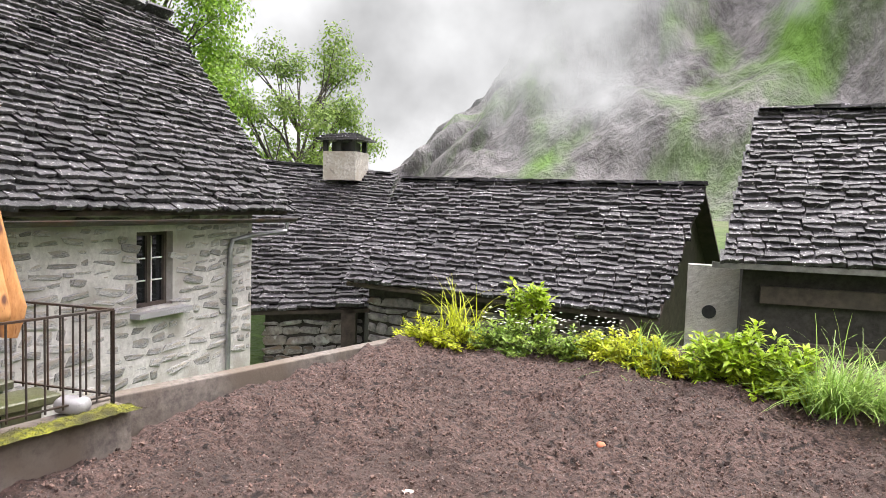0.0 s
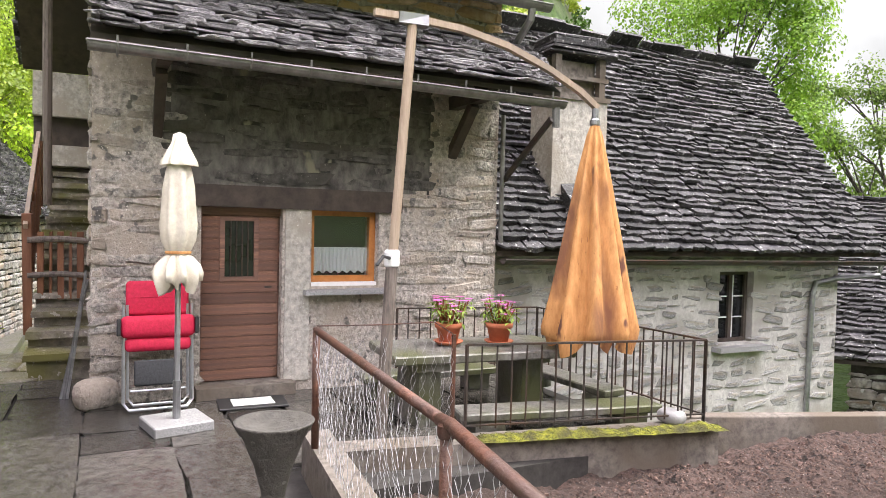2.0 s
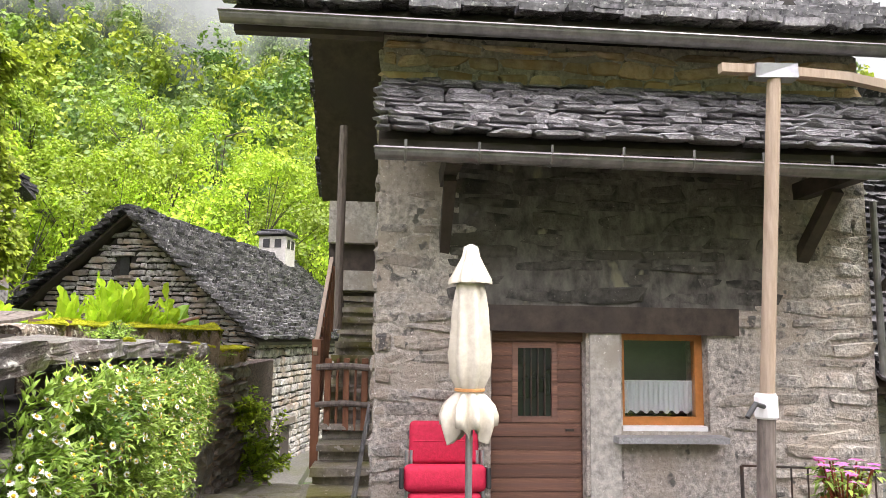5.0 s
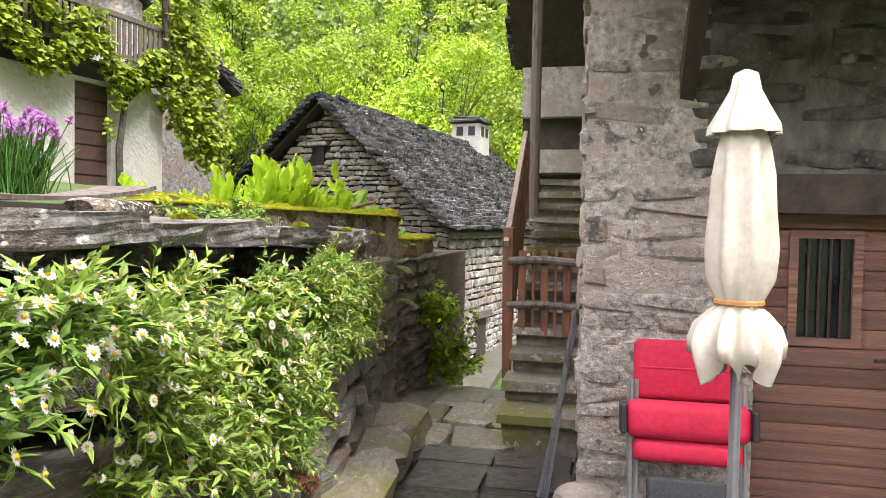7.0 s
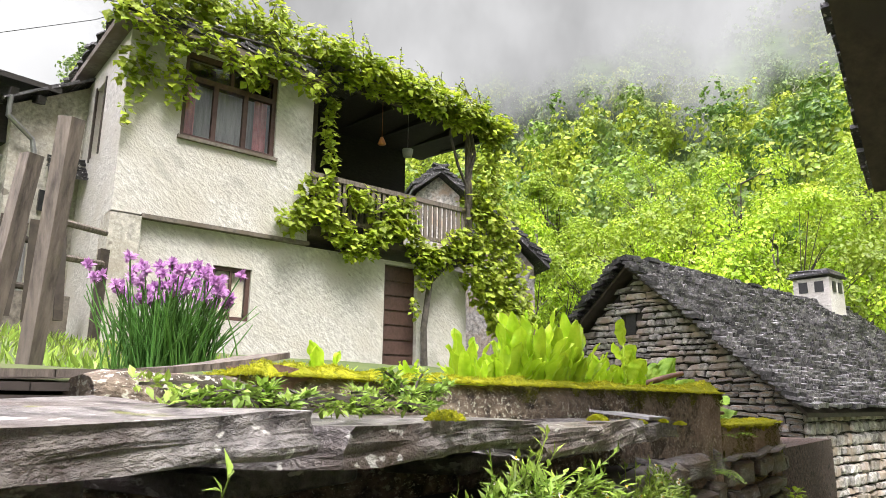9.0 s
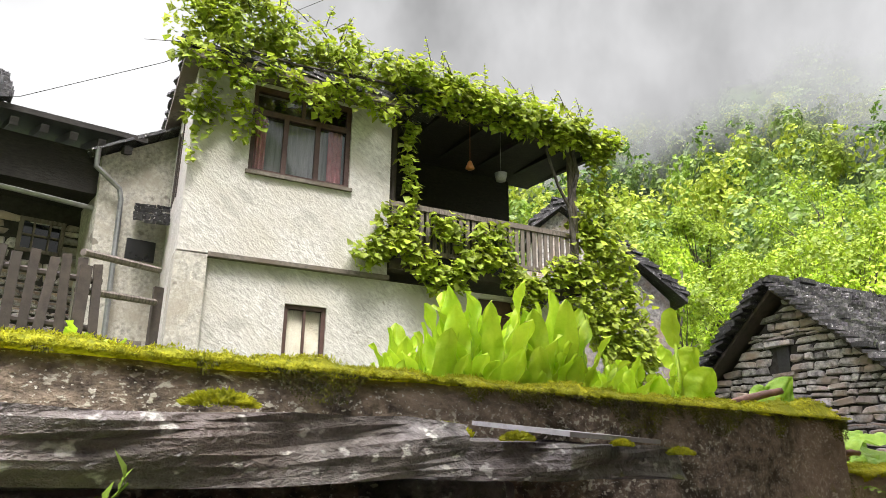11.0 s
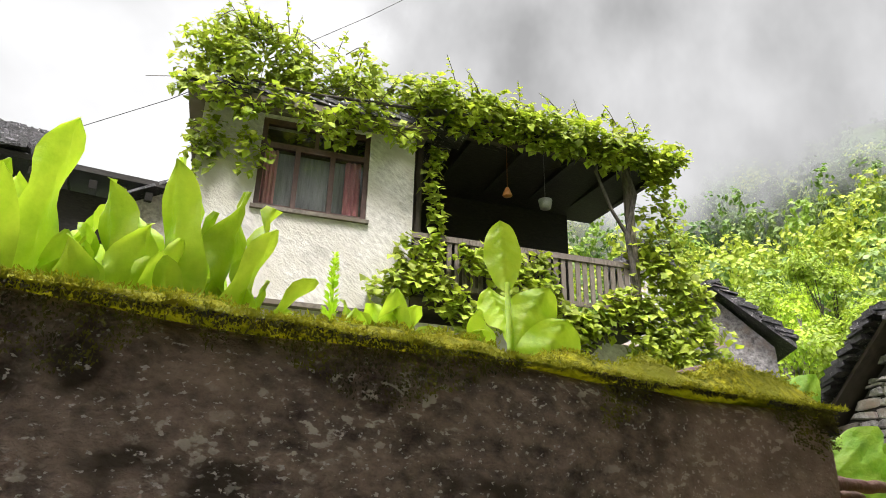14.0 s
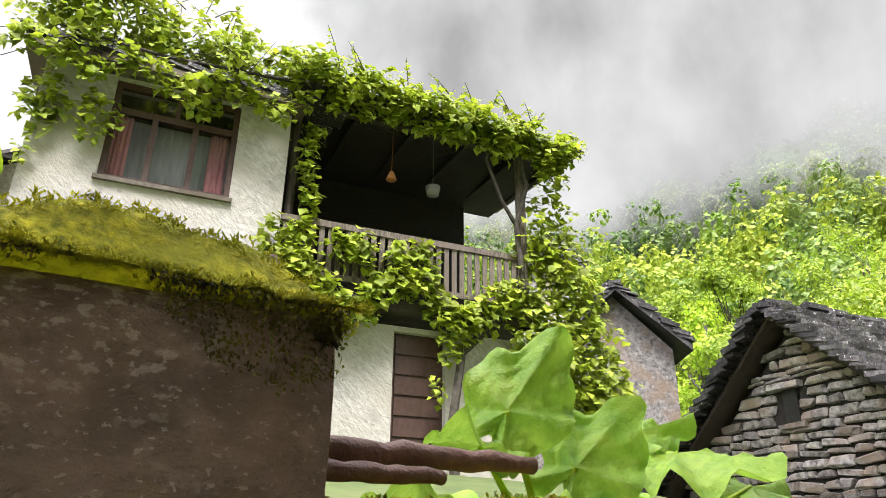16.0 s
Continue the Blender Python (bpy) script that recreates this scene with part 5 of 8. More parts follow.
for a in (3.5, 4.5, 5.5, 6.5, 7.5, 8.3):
    Shape().box(basis(GV, GU, (0, 0, 1), gp(a, 1.2, 8.12)) @ pose(0, 0, 0, 0, -5, 0), 3.2, 0.1, 0.14).obj("roof_beam", WOOD_SHADED, broof)
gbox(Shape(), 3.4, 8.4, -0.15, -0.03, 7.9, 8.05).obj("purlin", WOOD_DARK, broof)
gbox(Shape(), 3.42, 8.3, 0.0, 2.8, 8.14, 8.17).obj("ceiling_board", WOOD_SHADED, broof, "dark timber balcony ceiling with its shade in the colour")
s = Shape()
gbox(s, 3.42, 7.55, -0.1, 2.7, 4.75, 4.9)
balc = s.obj("balcony", WOOD_DARK, house_g, "wooden balcony overgrown with vine")
s = Shape()
gbox(s, 3.42, 7.5, -0.08, 0.0, 5.9, 6.0)
gbox(s, 3.42, 7.5, -0.06, -0.01, 5.1, 5.18)
s.obj("rail", WOOD_GREY, balc, "weathered grey balcony rail")
for i in range(30):
    a = 3.5 + i * 0.135
    b = Shape()
    b.box(basis(GU, GV, (0, 0, 1), gp(a, -0.045, 5.52)), 0.08, 0.025, 0.86)
    b.obj("baluster", WOOD_GREY, balc)
Shape().tube([gp(7.45, -0.05, 4.75), gp(7.45, -0.05, 8.0)], 0.09, 10).obj("post", WOOD_GREY, balc, "round weathered balcony post")
Shape().tube([gp(3.55, 0.2, 4.9), gp(3.55, 0.2, 8.0)], 0.07, 8).obj("post", WOOD_DARK, balc)
s = Shape()
gbox(s, 4.6, 5.5, 2.55, 2.62, 5.0, 6.9)
s.obj("balcony_door", WOOD_DARK, house_g)
# big three-part window
s = Shape()
for a, b, z0, z1 in ((0.92, 1.0, 6.09, 7.68), (2.58, 2.66, 6.09, 7.68), (1.0, 2.58, 7.58, 7.68), (1.0, 2.58, 6.09, 6.17), (1.0, 2.58, 7.16, 7.26), (1.47, 1.55, 6.17, 7.16), (2.03, 2.11, 6.17, 7.16), (1.76, 1.82, 7.26, 7.58)):
    gbox(s, a, b, 0.06, 0.14, z0, z1)
win_g = s.obj("window", WOOD_BROWN, house_g, "brown three-part window with pink curtains")
s = Shape()
gbox(s, 0.88, 2.7, -0.06, 0.1, 6.03, 6.09)
s.obj("sill", CONCRETE, win_g)
for a0, a1, z0, z1 in ((1.0, 1.47, 6.17, 7.16), (1.55, 2.03, 6.17, 7.16), (2.11, 2.58, 6.17, 7.16), (1.0, 1.76, 7.26, 7.58), (1.82, 2.58, 7.26, 7.58)):
    s = Shape()
    gbox(s, a0, a1, 0.1, 0.106, z0, z1)
    s.obj("pane", GLASS, win_g).visible_shadow = False
for a0, a1 in ((1.0, 1.22), (2.3, 2.57)):
    s = Shape()
    for k in range(12):
        x0, x1 = a0 + (a1 - a0) * k / 12, a0 + (a1 - a0) * (k + 1) / 12
        o0, o1 = 0.22 + 0.03 * math.sin(k * 1.7), 0.22 + 0.03 * math.sin((k + 1) * 1.7)
        s.add([gp(x0, o0, 6.12), gp(x1, o1, 6.12), gp(x1, o1, 7.2), gp(x0, o0, 7.2), gp(x0, o0 + .004, 6.12), gp(x1, o1 + .004, 6.12), gp(x1, o1 + .004, 7.2), gp(x0, o0 + .004, 7.2)], [(0, 1, 2, 3), (7, 6, 5, 4)])
    s.obj("curtain", PINK_CLOTH, win_g, "pink curtain")
# Added sheet behind the glass; its grey stands in for reflected sky.
s = Shape()
gbox(s, 0.9, 2.7, 0.3, 0.305, 6.0, 7.2)
s.obj("net_curtain", PANE_SHEEN, win_g, "added grey sheet behind the panes for their sky sheen")
# small lower window and door
s = Shape()
for a, b, z0, z1 in ((1.72, 1.79, 3.06, 3.98), (2.35, 2.42, 3.06, 3.98), (1.79, 2.35, 3.91, 3.98), (1.79, 2.35, 3.06, 3.13), (2.05, 2.09, 3.13, 3.91)):
    gbox(s, a, b, 0.14, 0.2, z0, z1)
w2 = s.obj("window", WOOD_BROWN, house_g, "small brown window with pale curtain")
s = Shape()
gbox(s, 1.79, 2.35, 0.17, 0.176, 3.13, 3.91)
s.obj("pane", GLASS, w2).visible_shadow = False
s = Shape()
gbox(s, 1.79, 2.35, 0.24, 0.25, 3.13, 3.91)
s.obj("curtain", CREAM, w2, "pale curtain")
s = Shape()
gbox(s, 5.28, 6.12, 0.2, 0.26, 2.3, 4.48)
dg = s.obj("door", WOOD_BROWN, house_g, "closed dark brown door with louvres")
for k in range(7):
    b = Shape()
    gbox(b, 5.34, 6.06, 0.17, 0.2, 2.36 + k * 0.3, 2.62 + k * 0.3)
    b.obj("panel", WOOD_BROWN, dg)

# ---- raised garden ----
garden = Shape()
GXN, GYN = 60, 50


def garden_z(x, y):
    return 1.68 + 0.2 * smooth(-3.2, -3.7, y) * smooth(-6.2, -5.7, x) + 0.75 * smooth(-4.5, -11, y) + 0.05 * noise.noise((x * 1.2, y * 1.2, 5))


for j in range(GYN + 1):
    y = -2.95 - 11.5 * j / GYN
    for i in range(GXN + 1):
        x = 4.0 - 20.0 * i / GXN
        if j < 12 and x < -8.7:
            x = -8.7
        garden.v.append((x, y, garden_z(x, y)))
for j in range(GYN):
    for i in range(GXN):
        a = j * (GXN + 1) + i
        garden.f.append((a, a + 1, a + GXN + 2, a + GXN + 1))
ob = solo("raised_garden", garden, GROUND, "raised garden ground of grass and soil", "ground", smooth=True, kind="structure")
s = Shape()
s.span(4.0, -8.7, -6.0, -2.95, -2.0, 1.6)
s.span(4.0, -15.9, -14.0, -6.0, -2.2, 1.6)
solo("garden_fill", s, EARTH_JOINT, "dark earth bank of the raised garden", "ground", kind="structure")

# planter wall
def rough_wall(name, x0, x1, y0, y1, z0, z1, material, label, seed):
    """A cast wall with uneven faces and worn, rounded top edges; x0 < x1 and y0 < y1."""
    nx, nz = max(2, int((x1 - x0) / 0.05)), max(2, int((z1 - z0) / 0.05))
    s = Shape()
    ring = [(y1, z0 + (z1 - 0.04 - z0) * k / nz) for k in range(nz + 1)] + [(y1 - 0.008, z1 - 0.015), (y1 - 0.03, z1), ((y0 + y1) / 2, z1 + 0.006), (y0 + 0.03, z1), (y0, z1 - 0.03), (y0, z0)]
    m = len(ring)
    for i in range(nx + 1):
        x = x0 + (x1 - x0) * i / nx
        pull = 0.03 if i in (0, nx) else 0.0
        for y, z in ring:
            q = Vector((x, y, z))
            w = noise.fractal(q * 2.2 + Vector((seed, 0, 0)), 1.0, 2.0, 4) * 0.012 + noise.fractal(q * 12, 1.0, 2.0, 3) * 0.004
            mid = (y0 + y1) / 2
            s.v.append((x, y + (w - pull * 0.5) * (1 if y > mid else -1), z + (w * 0.8 - pull * 0.5 if z > z1 - 0.05 else 0)))
    for i in range(nx):
        for k in range(m - 1):
            a = i * m + k
            s.f.append((a, a + 1, a + m + 1, a + m))
    s.f.append(tuple(range(m)))
    s.f.append(tuple(nx * m + k for k in reversed(range(m))))
    return solo(name, s, material, label, "wall", kind="structure", smooth=True)


rough_wall("planter_wall", -8.78, -4.2, -3.11, -2.92, -0.6, 1.835, PLANTER, "mossy dark concrete planter wall with lichen", 3)
s = Shape()
s.span(-8.77, -8.57, -4.6, -3.1, -0.6, 1.83)
solo("planter_end_wall", s, PLANTER, "mossy dark concrete end wall of the planter", "wall", kind="structure")
rough_wall("lower_wall", -10.6, -8.79, -3.25, -2.95, -1.2, 1.6, PLANTER, "lower mossy wall beyond the planter", 8)
s = Shape()
s.span(-10.6, -10.35, -5.5, -3.25, -1.2, 1.6)
solo("lower_end_wall", s, PLANTER, "mossy end wall of the rhubarb bed", "wall", kind="structure")
s = Shape()
s.span(-14.5, -8.79, -7.0, -3.2, -1.6, 1.3)
solo("rhubarb_bed", s, SOIL, "dark soil bed with rhubarb", "soil", kind="structure")

# alley and stairs


def alley_z(x):
    return -0.1 - 2.1 * smooth(-8.2, -18.0, x)


s = Shape()
for i in range(40):
    x0, x1 = -7.4 - i * 0.3, -7.7 - i * 0.3
    z = alley_z((x0 + x1) / 2) - 0.05
    s.span(x0, x1, -3.0, -1.55, -2.8, z)
solo("alley_base", s, EARTH_JOINT, "dark bed of the alley", "paving", kind="structure")
s = Shape()
s.span(-24.0, -15.5, -3.0, -1.4, -2.7, -2.04)
s.span(-24.0, -13.6, -6.5, -3.0, -2.7, -1.8)
solo("yard_paving", s, TABLE_STONE, "grey paved yard at the end of the alley", "paving", kind="structure")
stairs = thing("stone_stairs", (-8.4, -1.45, 0), "worn stone stairs beside the house with plank gate", "stairs")
rnd = random.Random(12)
STEP_STONE = stones_of(FLAG_ALLEY)
for k in range(14):
    x = -7.5 - 0.39 * k
    z = 0.19 * (k + 1)
    st = Shape()
    st.box(pose(x - 0.22, -1.34, z - 0.04, 0, 0, rnd.uniform(-2, 2)), 0.52, 0.7, 0.08, 0.014, rnd)
    st.box(pose(x - 0.26, -1.34, z - 0.14), 0.4, 0.64, 0.13, 0.015, rnd)
    st.span(x - 0.06, x - 0.5, -1.64, -1.02, -1.0, z - 0.18)
    st.obj("step", FLAG_ALLEY, stairs)

# ---- trees ----


def tree(at, height, spread, material, seed, leaves=2600, size=0.34, label="leafy green deciduous tree in spring", trunk=0.18, low=0.3, lobes=14):
    rnd = random.Random(seed)
    at = Vector(at)
    t = thing("tree", at, label, "tree", "trees on the slope")
    w = Shape()
    pts = [at + Vector((0, 0, -0.5))]
    for i in range(1, 7):
        pts.append(at + Vector((rnd.uniform(-0.03, 0.03) * height, rnd.uniform(-0.03, 0.03) * height, height * 0.8 * i / 6)))
    w.tube(pts, [trunk * (1 - 0.13 * i) for i in range(7)], 7)
    tips = []
    for i in range(lobes):
        k = rnd.randint(2, 6)
        a, zf = rnd.uniform(0, 2 * math.pi), rnd.uniform(low, 0.95)
        r = spread * math.sqrt(max(0.05, 1 - ((zf - 0.55) / 0.52) ** 2)) * rnd.uniform(0.45, 1.0)
        tip = at + Vector((r * math.cos(a), r * math.sin(a), zf * height))
        b = pts[k]
        if b.z > tip.z:
            b = pts[max(1, k - 2)]
        mid = b.lerp(tip, 0.5) + Vector((rnd.uniform(-0.3, 0.3), rnd.uniform(-0.3, 0.3), 0.25))
        w.tube([b, mid, tip], [trunk * 0.4, trunk * 0.24, trunk * 0.07], 5, cap=False)
        tips.append(tip)
        for _ in range(2):
            t2 = tip + Vector((rnd.uniform(-1, 1), rnd.uniform(-1, 1), rnd.uniform(-0.2, 1))) * spread * 0.3
            w.tube([mid, mid.lerp(t2, 0.6) + Vector((0, 0, 0.1)), t2], [trunk * 0.18, trunk * 0.1, trunk * 0.04], 4, cap=False)
            tips.append(t2)
    w.obj("trunk", BARK, t)
    c = Shape()
    lobe = spread * 0.26
    heart = at + Vector((0, 0, height * 0.5))
    for _ in range(leaves):
        base = rnd.choice(tips)
        d = Vector((rnd.gauss(0, 1), rnd.gauss(0, 1), rnd.gauss(0, 0.75)))
        d.normalize()
        p = base + d * lobe * rnd.random() ** 0.4
        q = size * rnd.uniform(0.5, 1.2)
        face = d * 1.2 + (p - heart).normalized() * 0.6 + Vector((rnd.uniform(-.6, .6), rnd.uniform(-.6, .6), rnd.uniform(-.2, .8)))
        side = face.orthogonal().normalized()
        side.rotate(Euler((rnd.uniform(0, 6), rnd.uniform(0, 6), 0)))
        c.blade(p, side - face * side.dot(face) / face.length_squared + Vector((0, 0, -0.3)), face, q, q * 0.7)
    c.obj("crown", material, t)
    return t


def polar(h, d):
    return CX + d * math.cos(radians(h)), CY + d * math.sin(radians(h))


rnd = random.Random(77)
for i in range(30):
    h = 168 + 64 * (i + rnd.uniform(-0.4, 0.4)) / 30
    d = rnd.uniform(31, 50)
    x, y = polar(h, d)
    tree((x, y, ground_height(x, y)), rnd.uniform(10, 14.5), rnd.uniform(3.0, 4.6), TREE_LEAF, 100 + i, 9000, 0.25, low=0.22, lobes=20)
tree((-18.4, 20.8, -2.2), 14.2, 4.3, LEAF_MID, 201, 34000, 0.16, "broad bright green tree behind the roofs", lobes=24)
tree((-13.1, 23.2, -2.0), 9.4, 2.7, LEAF_PALE, 203, 18000, 0.13, "airy tree with thin pale leaves behind the roofs", lobes=24, low=0.4)

far_parts = [Shape() for _ in FAR_TONES]
rnd = random.Random(88)
for _ in range(1900):
    h = rnd.uniform(128, 262)
    d = 48 + 190 * rnd.random() ** 1.3
    x, y = polar(h, d)
    g = ground_height(x, y)
    if slope_at(h) < 0.1:
        continue
    H, W = rnd.uniform(7, 13), rnd.uniform(2.2, 4.2)
    far = rnd.choice(far_parts)
    q0 = 0.2 + d * 0.003
    heart = Vector((x, y, g + H * 0.55))
    clumps = []
    for _ in range(11):
        v = Vector((rnd.gauss(0, 1), rnd.gauss(0, 1), rnd.gauss(0, 1))).normalized() * rnd.uniform(0.45, 0.95)
        clumps.append((heart + Vector((v.x * W, v.y * W, v.z * H * 0.42)), W * rnd.uniform(0.28, 0.5)))
    for _ in range(300 if d < 100 else 130):
        c, r = rnd.choice(clumps)
        v = Vector((rnd.gauss(0, 1), rnd.gauss(0, 1), rnd.gauss(0, 0.8) + 0.25)).normalized()
        p = c + v * r * rnd.uniform(0.75, 1.05)
        q = q0 * rnd.uniform(0.6, 1.3)
        face = v + Vector((rnd.uniform(-.4, .4), rnd.uniform(-.4, .4), rnd.uniform(-.2, .5)))
        far.blade(p, face.orthogonal() + Vector((0, 0, -0.3)), face, q * 1.5, q * 1.2)
for part_shape, tone in zip(far_parts, FAR_TONES):
    solo("far_woods", part_shape, tone, "dense bright green spring woods on the steep slope", "forest", kind="stuff")

# ---- things on the terrace ----


def rounded(s, m, sx, sy, sz, r, n=3):
    """A pillow-like block with rounded edges."""
    bm = bmesh.new()
    bmesh.ops.create_cube(bm, size=1.0)
    bmesh.ops.scale(bm, vec=(sx, sy, sz), verts=bm.verts[:])
    bmesh.ops.bevel(bm, geom=bm.edges[:], offset=r, segments=n, affect="EDGES", profile=0.5)
    bm.verts.index_update()
    s.add([m @ v.co for v in bm.verts], [[v.index for v in f.verts] for f in bm.faces])
    bm.free()
    return s


def folded_canopy(s, m, profile, folds=10, depth=0.25, n=80, ragged=0.0, seed=1):
    """Cloth gathered round a pole: (radius, height) rings whose folds deepen downwards."""
    rnd = random.Random(seed)
    ph = [rnd.uniform(0.75, 1.25) for _ in range(folds)]
    k0 = len(s.v)
    last = len(profile) - 1
    for j, (r, z) in enumerate(profile):
        for k in range(n):
            a = 2 * math.pi * k / n
            w = ph[int(folds * k / n) % folds]
            q = r * (1 + depth * w * math.sin(a * folds + 0.25 * math.sin(j * 0.9)) * min(1, j / 2))
            zz = z + (ragged * math.sin(a * folds * 0.5 + 1) * w if j == last else 0)
            s.v.append(tuple(m @ Vector((q * math.cos(a), q * math.sin(a), zz))))
    for j in range(last):
        for k in range(n):
            a, b = k0 + j * n + k, k0 + j * n + (k + 1) % n
            s.f.append((a, b, b + n, a + n))
    return s


# folded recliner leaning at the wall
chair = thing("recliner_chair", (-5.72, -0.42, -0.1), "folded garden recliner with red cushions and grey tubing", "chair")
lean = pose(-5.68, -0.42, -0.09, 0, -9, 0)
rounded(Shape(), lean @ pose(0, 0, 1.06), 0.09, 0.56, 0.34, 0.04).obj("back_cushion", RED, chair, "red padded back cushion", smooth=True)
rounded(Shape(), lean @ pose(0.0, 0, 1.07), 0.1, 0.5, 0.012, 0.004).obj("quilted_seam", RED, chair)
rounded(Shape(), lean @ pose(0.1, 0, 0.79), 0.14, 0.66, 0.21, 0.06).obj("head_cushion", RED, chair, "red head cushion folded forward", smooth=True)
rounded(Shape(), lean @ pose(0.09, 0, 0.625), 0.1, 0.58, 0.13, 0.045).obj("seat_cushion", RED, chair, "red seat cushion edge", smooth=True)
rounded(Shape(), lean @ pose(0.08, 0, 0.36), 0.05, 0.42, 0.24, 0.02).obj("foot_panel", GREY_FABRIC, chair, "dark grey fabric foot panel", smooth=True)
for dx, w, z0 in ((0.1, 0.30, 0.03), (0.04, 0.265, 0.07), (-0.02, 0.30, 0.02)):
    pts = [(dx, -w, 1.0), (dx, -w, z0 + 0.06), (dx + 0.05, -w + 0.05, z0), (dx + 0.05, w - 0.05, z0), (dx, w, z0 + 0.06), (dx, w, 1.0)]
    Shape().tube([lean @ Vector(p) for p in pts], 0.013, 8).obj("frame_tube", TUBE, chair, "bright tubular steel frame")
Shape().tube([lean @ Vector((0.08, -0.24, 0.2)), lean @ Vector((0.08, 0.24, 0.2))], 0.01, 8).obj("cross_tube", TUBE, chair)
for y in (-0.34, 0.34):
    rounded(Shape(), lean @ pose(0.08, y, 0.79), 0.2, 0.035, 0.16, 0.012).obj("armrest", BLACK, chair, "black plastic armrest")

# closed cream parasol
parasol = thing("parasol", (-5.05, -0.31, -0.1), "closed cream parasol on a granite base", "parasol")
pm = pose(-5.05, -0.31, 0)
s = Shape()
folded_canopy(s, pm, [(0.012, 2.47), (0.05, 2.45), (0.062, 2.38), (0.1, 2.3), (0.14, 2.22), (0.145, 2.185)], 9, 0.12, seed=2)
folded_canopy(s, pm, [(0.09, 2.21), (0.105, 2.12), (0.115, 2.0), (0.122, 1.85), (0.135, 1.68), (0.125, 1.54), (0.08, 1.43)], 7, 0.2, seed=3)
folded_canopy(s, pm, [(0.08, 1.43), (0.115, 1.39), (0.145, 1.33), (0.165, 1.26), (0.16, 1.19), (0.13, 1.13)], 9, 0.3, ragged=0.06, seed=4)
s.obj("canopy", CREAM, parasol, "rolled cream canvas canopy tied low", smooth=True)
s = Shape().lathe(pm, [(0.1, 1.425), (0.108, 1.43), (0.108, 1.445), (0.1, 1.45)], 24)
s.obj("tie", ORANGE, parasol)
Shape().tube([pm @ Vector((0, 0, -0.05)), pm @ Vector((0, 0, 2.4))], 0.025, 12).obj("pole", TUBE, parasol, "pale metal pole")
Shape().tube([pm @ Vector((0, 0, -0.02)), pm @ Vector((0, 0, 0.32))], 0.034, 12).obj("sleeve", METAL_ZINC, parasol)
rounded(Shape(), pm @ pose(0, 0, -0.055, 0, 0, 12), 0.48, 0.5, 0.09, 0.01, 1).obj("base_slab", GRANITE, parasol, "square grey granite base")

# cantilever umbrella
um = thing("cantilever_umbrella", (-3.9, 1.16, -0.1), "closed orange umbrella hanging from a curved wooden arm", "umbrella")
Shape().tube([(-3.9, 1.14, -0.12), (-3.9, 1.22, 1.5)], 0.05, 14).obj("lower_pole", WOOD_GREY, um, "grey lower sleeve of the pole")
Shape().tube([(-3.9, 1.22, 1.45), (-3.9, 1.35, 3.36)], 0.04, 14).obj("pole", WOOD_POLE, um, "pale wooden pole")
s = Shape().tube([(-3.9, 1.21, 1.42), (-3.86, 1.18, 1.45), (-3.8, 1.1, 1.47), (-3.78, 1.04, 1.4)], 0.014, 8)
s.obj("crank_handle", BLACK, um, "black crank handle")
Shape().lathe(pose(-3.9, 1.215, 1.38), [(0.055, 0), (0.062, 0.01), (0.062, 0.12), (0.05, 0.14)], 16).obj("collar", WHITE, um)
arm = [(-3.9, 1.02, 3.4), (-3.9, 1.36, 3.4), (-3.9, 1.8, 3.38), (-3.9, 2.25, 3.3), (-3.9, 2.7, 3.15), (-3.9, 3.05, 2.99), (-3.9, 3.25, 2.86)]
s = Shape().tube(arm, 0.038, 4)
s.obj("arm", WOOD_POLE, um, "curved pale wooden arm")
Shape().box(pose(-3.9, 1.35, 3.39), 0.09, 0.26, 0.09, 0.006).obj("bracket", METAL_ZINC, um)
um_m = pose(-3.9, 3.23, 0.0)
Shape().lathe(um_m, [(0.0, 2.86), (0.03, 2.85), (0.032, 2.76), (0.05, 2.74), (0.05, 2.7), (0.03, 2.68)], 14).obj("hub", METAL_ZINC, um)
s = folded_canopy(Shape(), um_m, [(0.03, 2.72), (0.07, 2.6), (0.13, 2.25), (0.19, 1.9), (0.25, 1.55), (0.31, 1.2), (0.36, 0.95), (0.39, 0.8), (0.38, 0.72), (0.34, 0.64)], 9, 0.24, ragged=0.09, seed=7)
s.obj("canopy", ORANGE, um, "faded orange canvas hanging in folds", smooth=True)
s = folded_canopy(Shape(), um_m, [(0.03, 2.0), (0.1, 1.5), (0.2, 1.0), (0.26, 0.76), (0.22, 0.7)], 8, 0.1, seed=8)
s.obj("inner_fold", ORANGE, um)

# table, benches and pots
table = thing("stone_table", (-4.5, 2.3, -0.1), "grey stone slab table with two pedestals", "table")
rounded(Shape(), pose(-4.5, 2.3, 0.54, 0, 0, -6), 0.9, 1.8, 0.08, 0.012, 1).obj("tabletop", TABLE_STONE, table)
for y in (1.75, 2.85):
    s = Shape()
    s.box(pose(-4.5, y, 0.2), 0.5, 0.24, 0.62, 0.02)
    s.box(pose(-4.5, y, 0.46), 0.62, 0.32, 0.08, 0.01)
    s.obj("pedestal", TABLE_STONE, table)
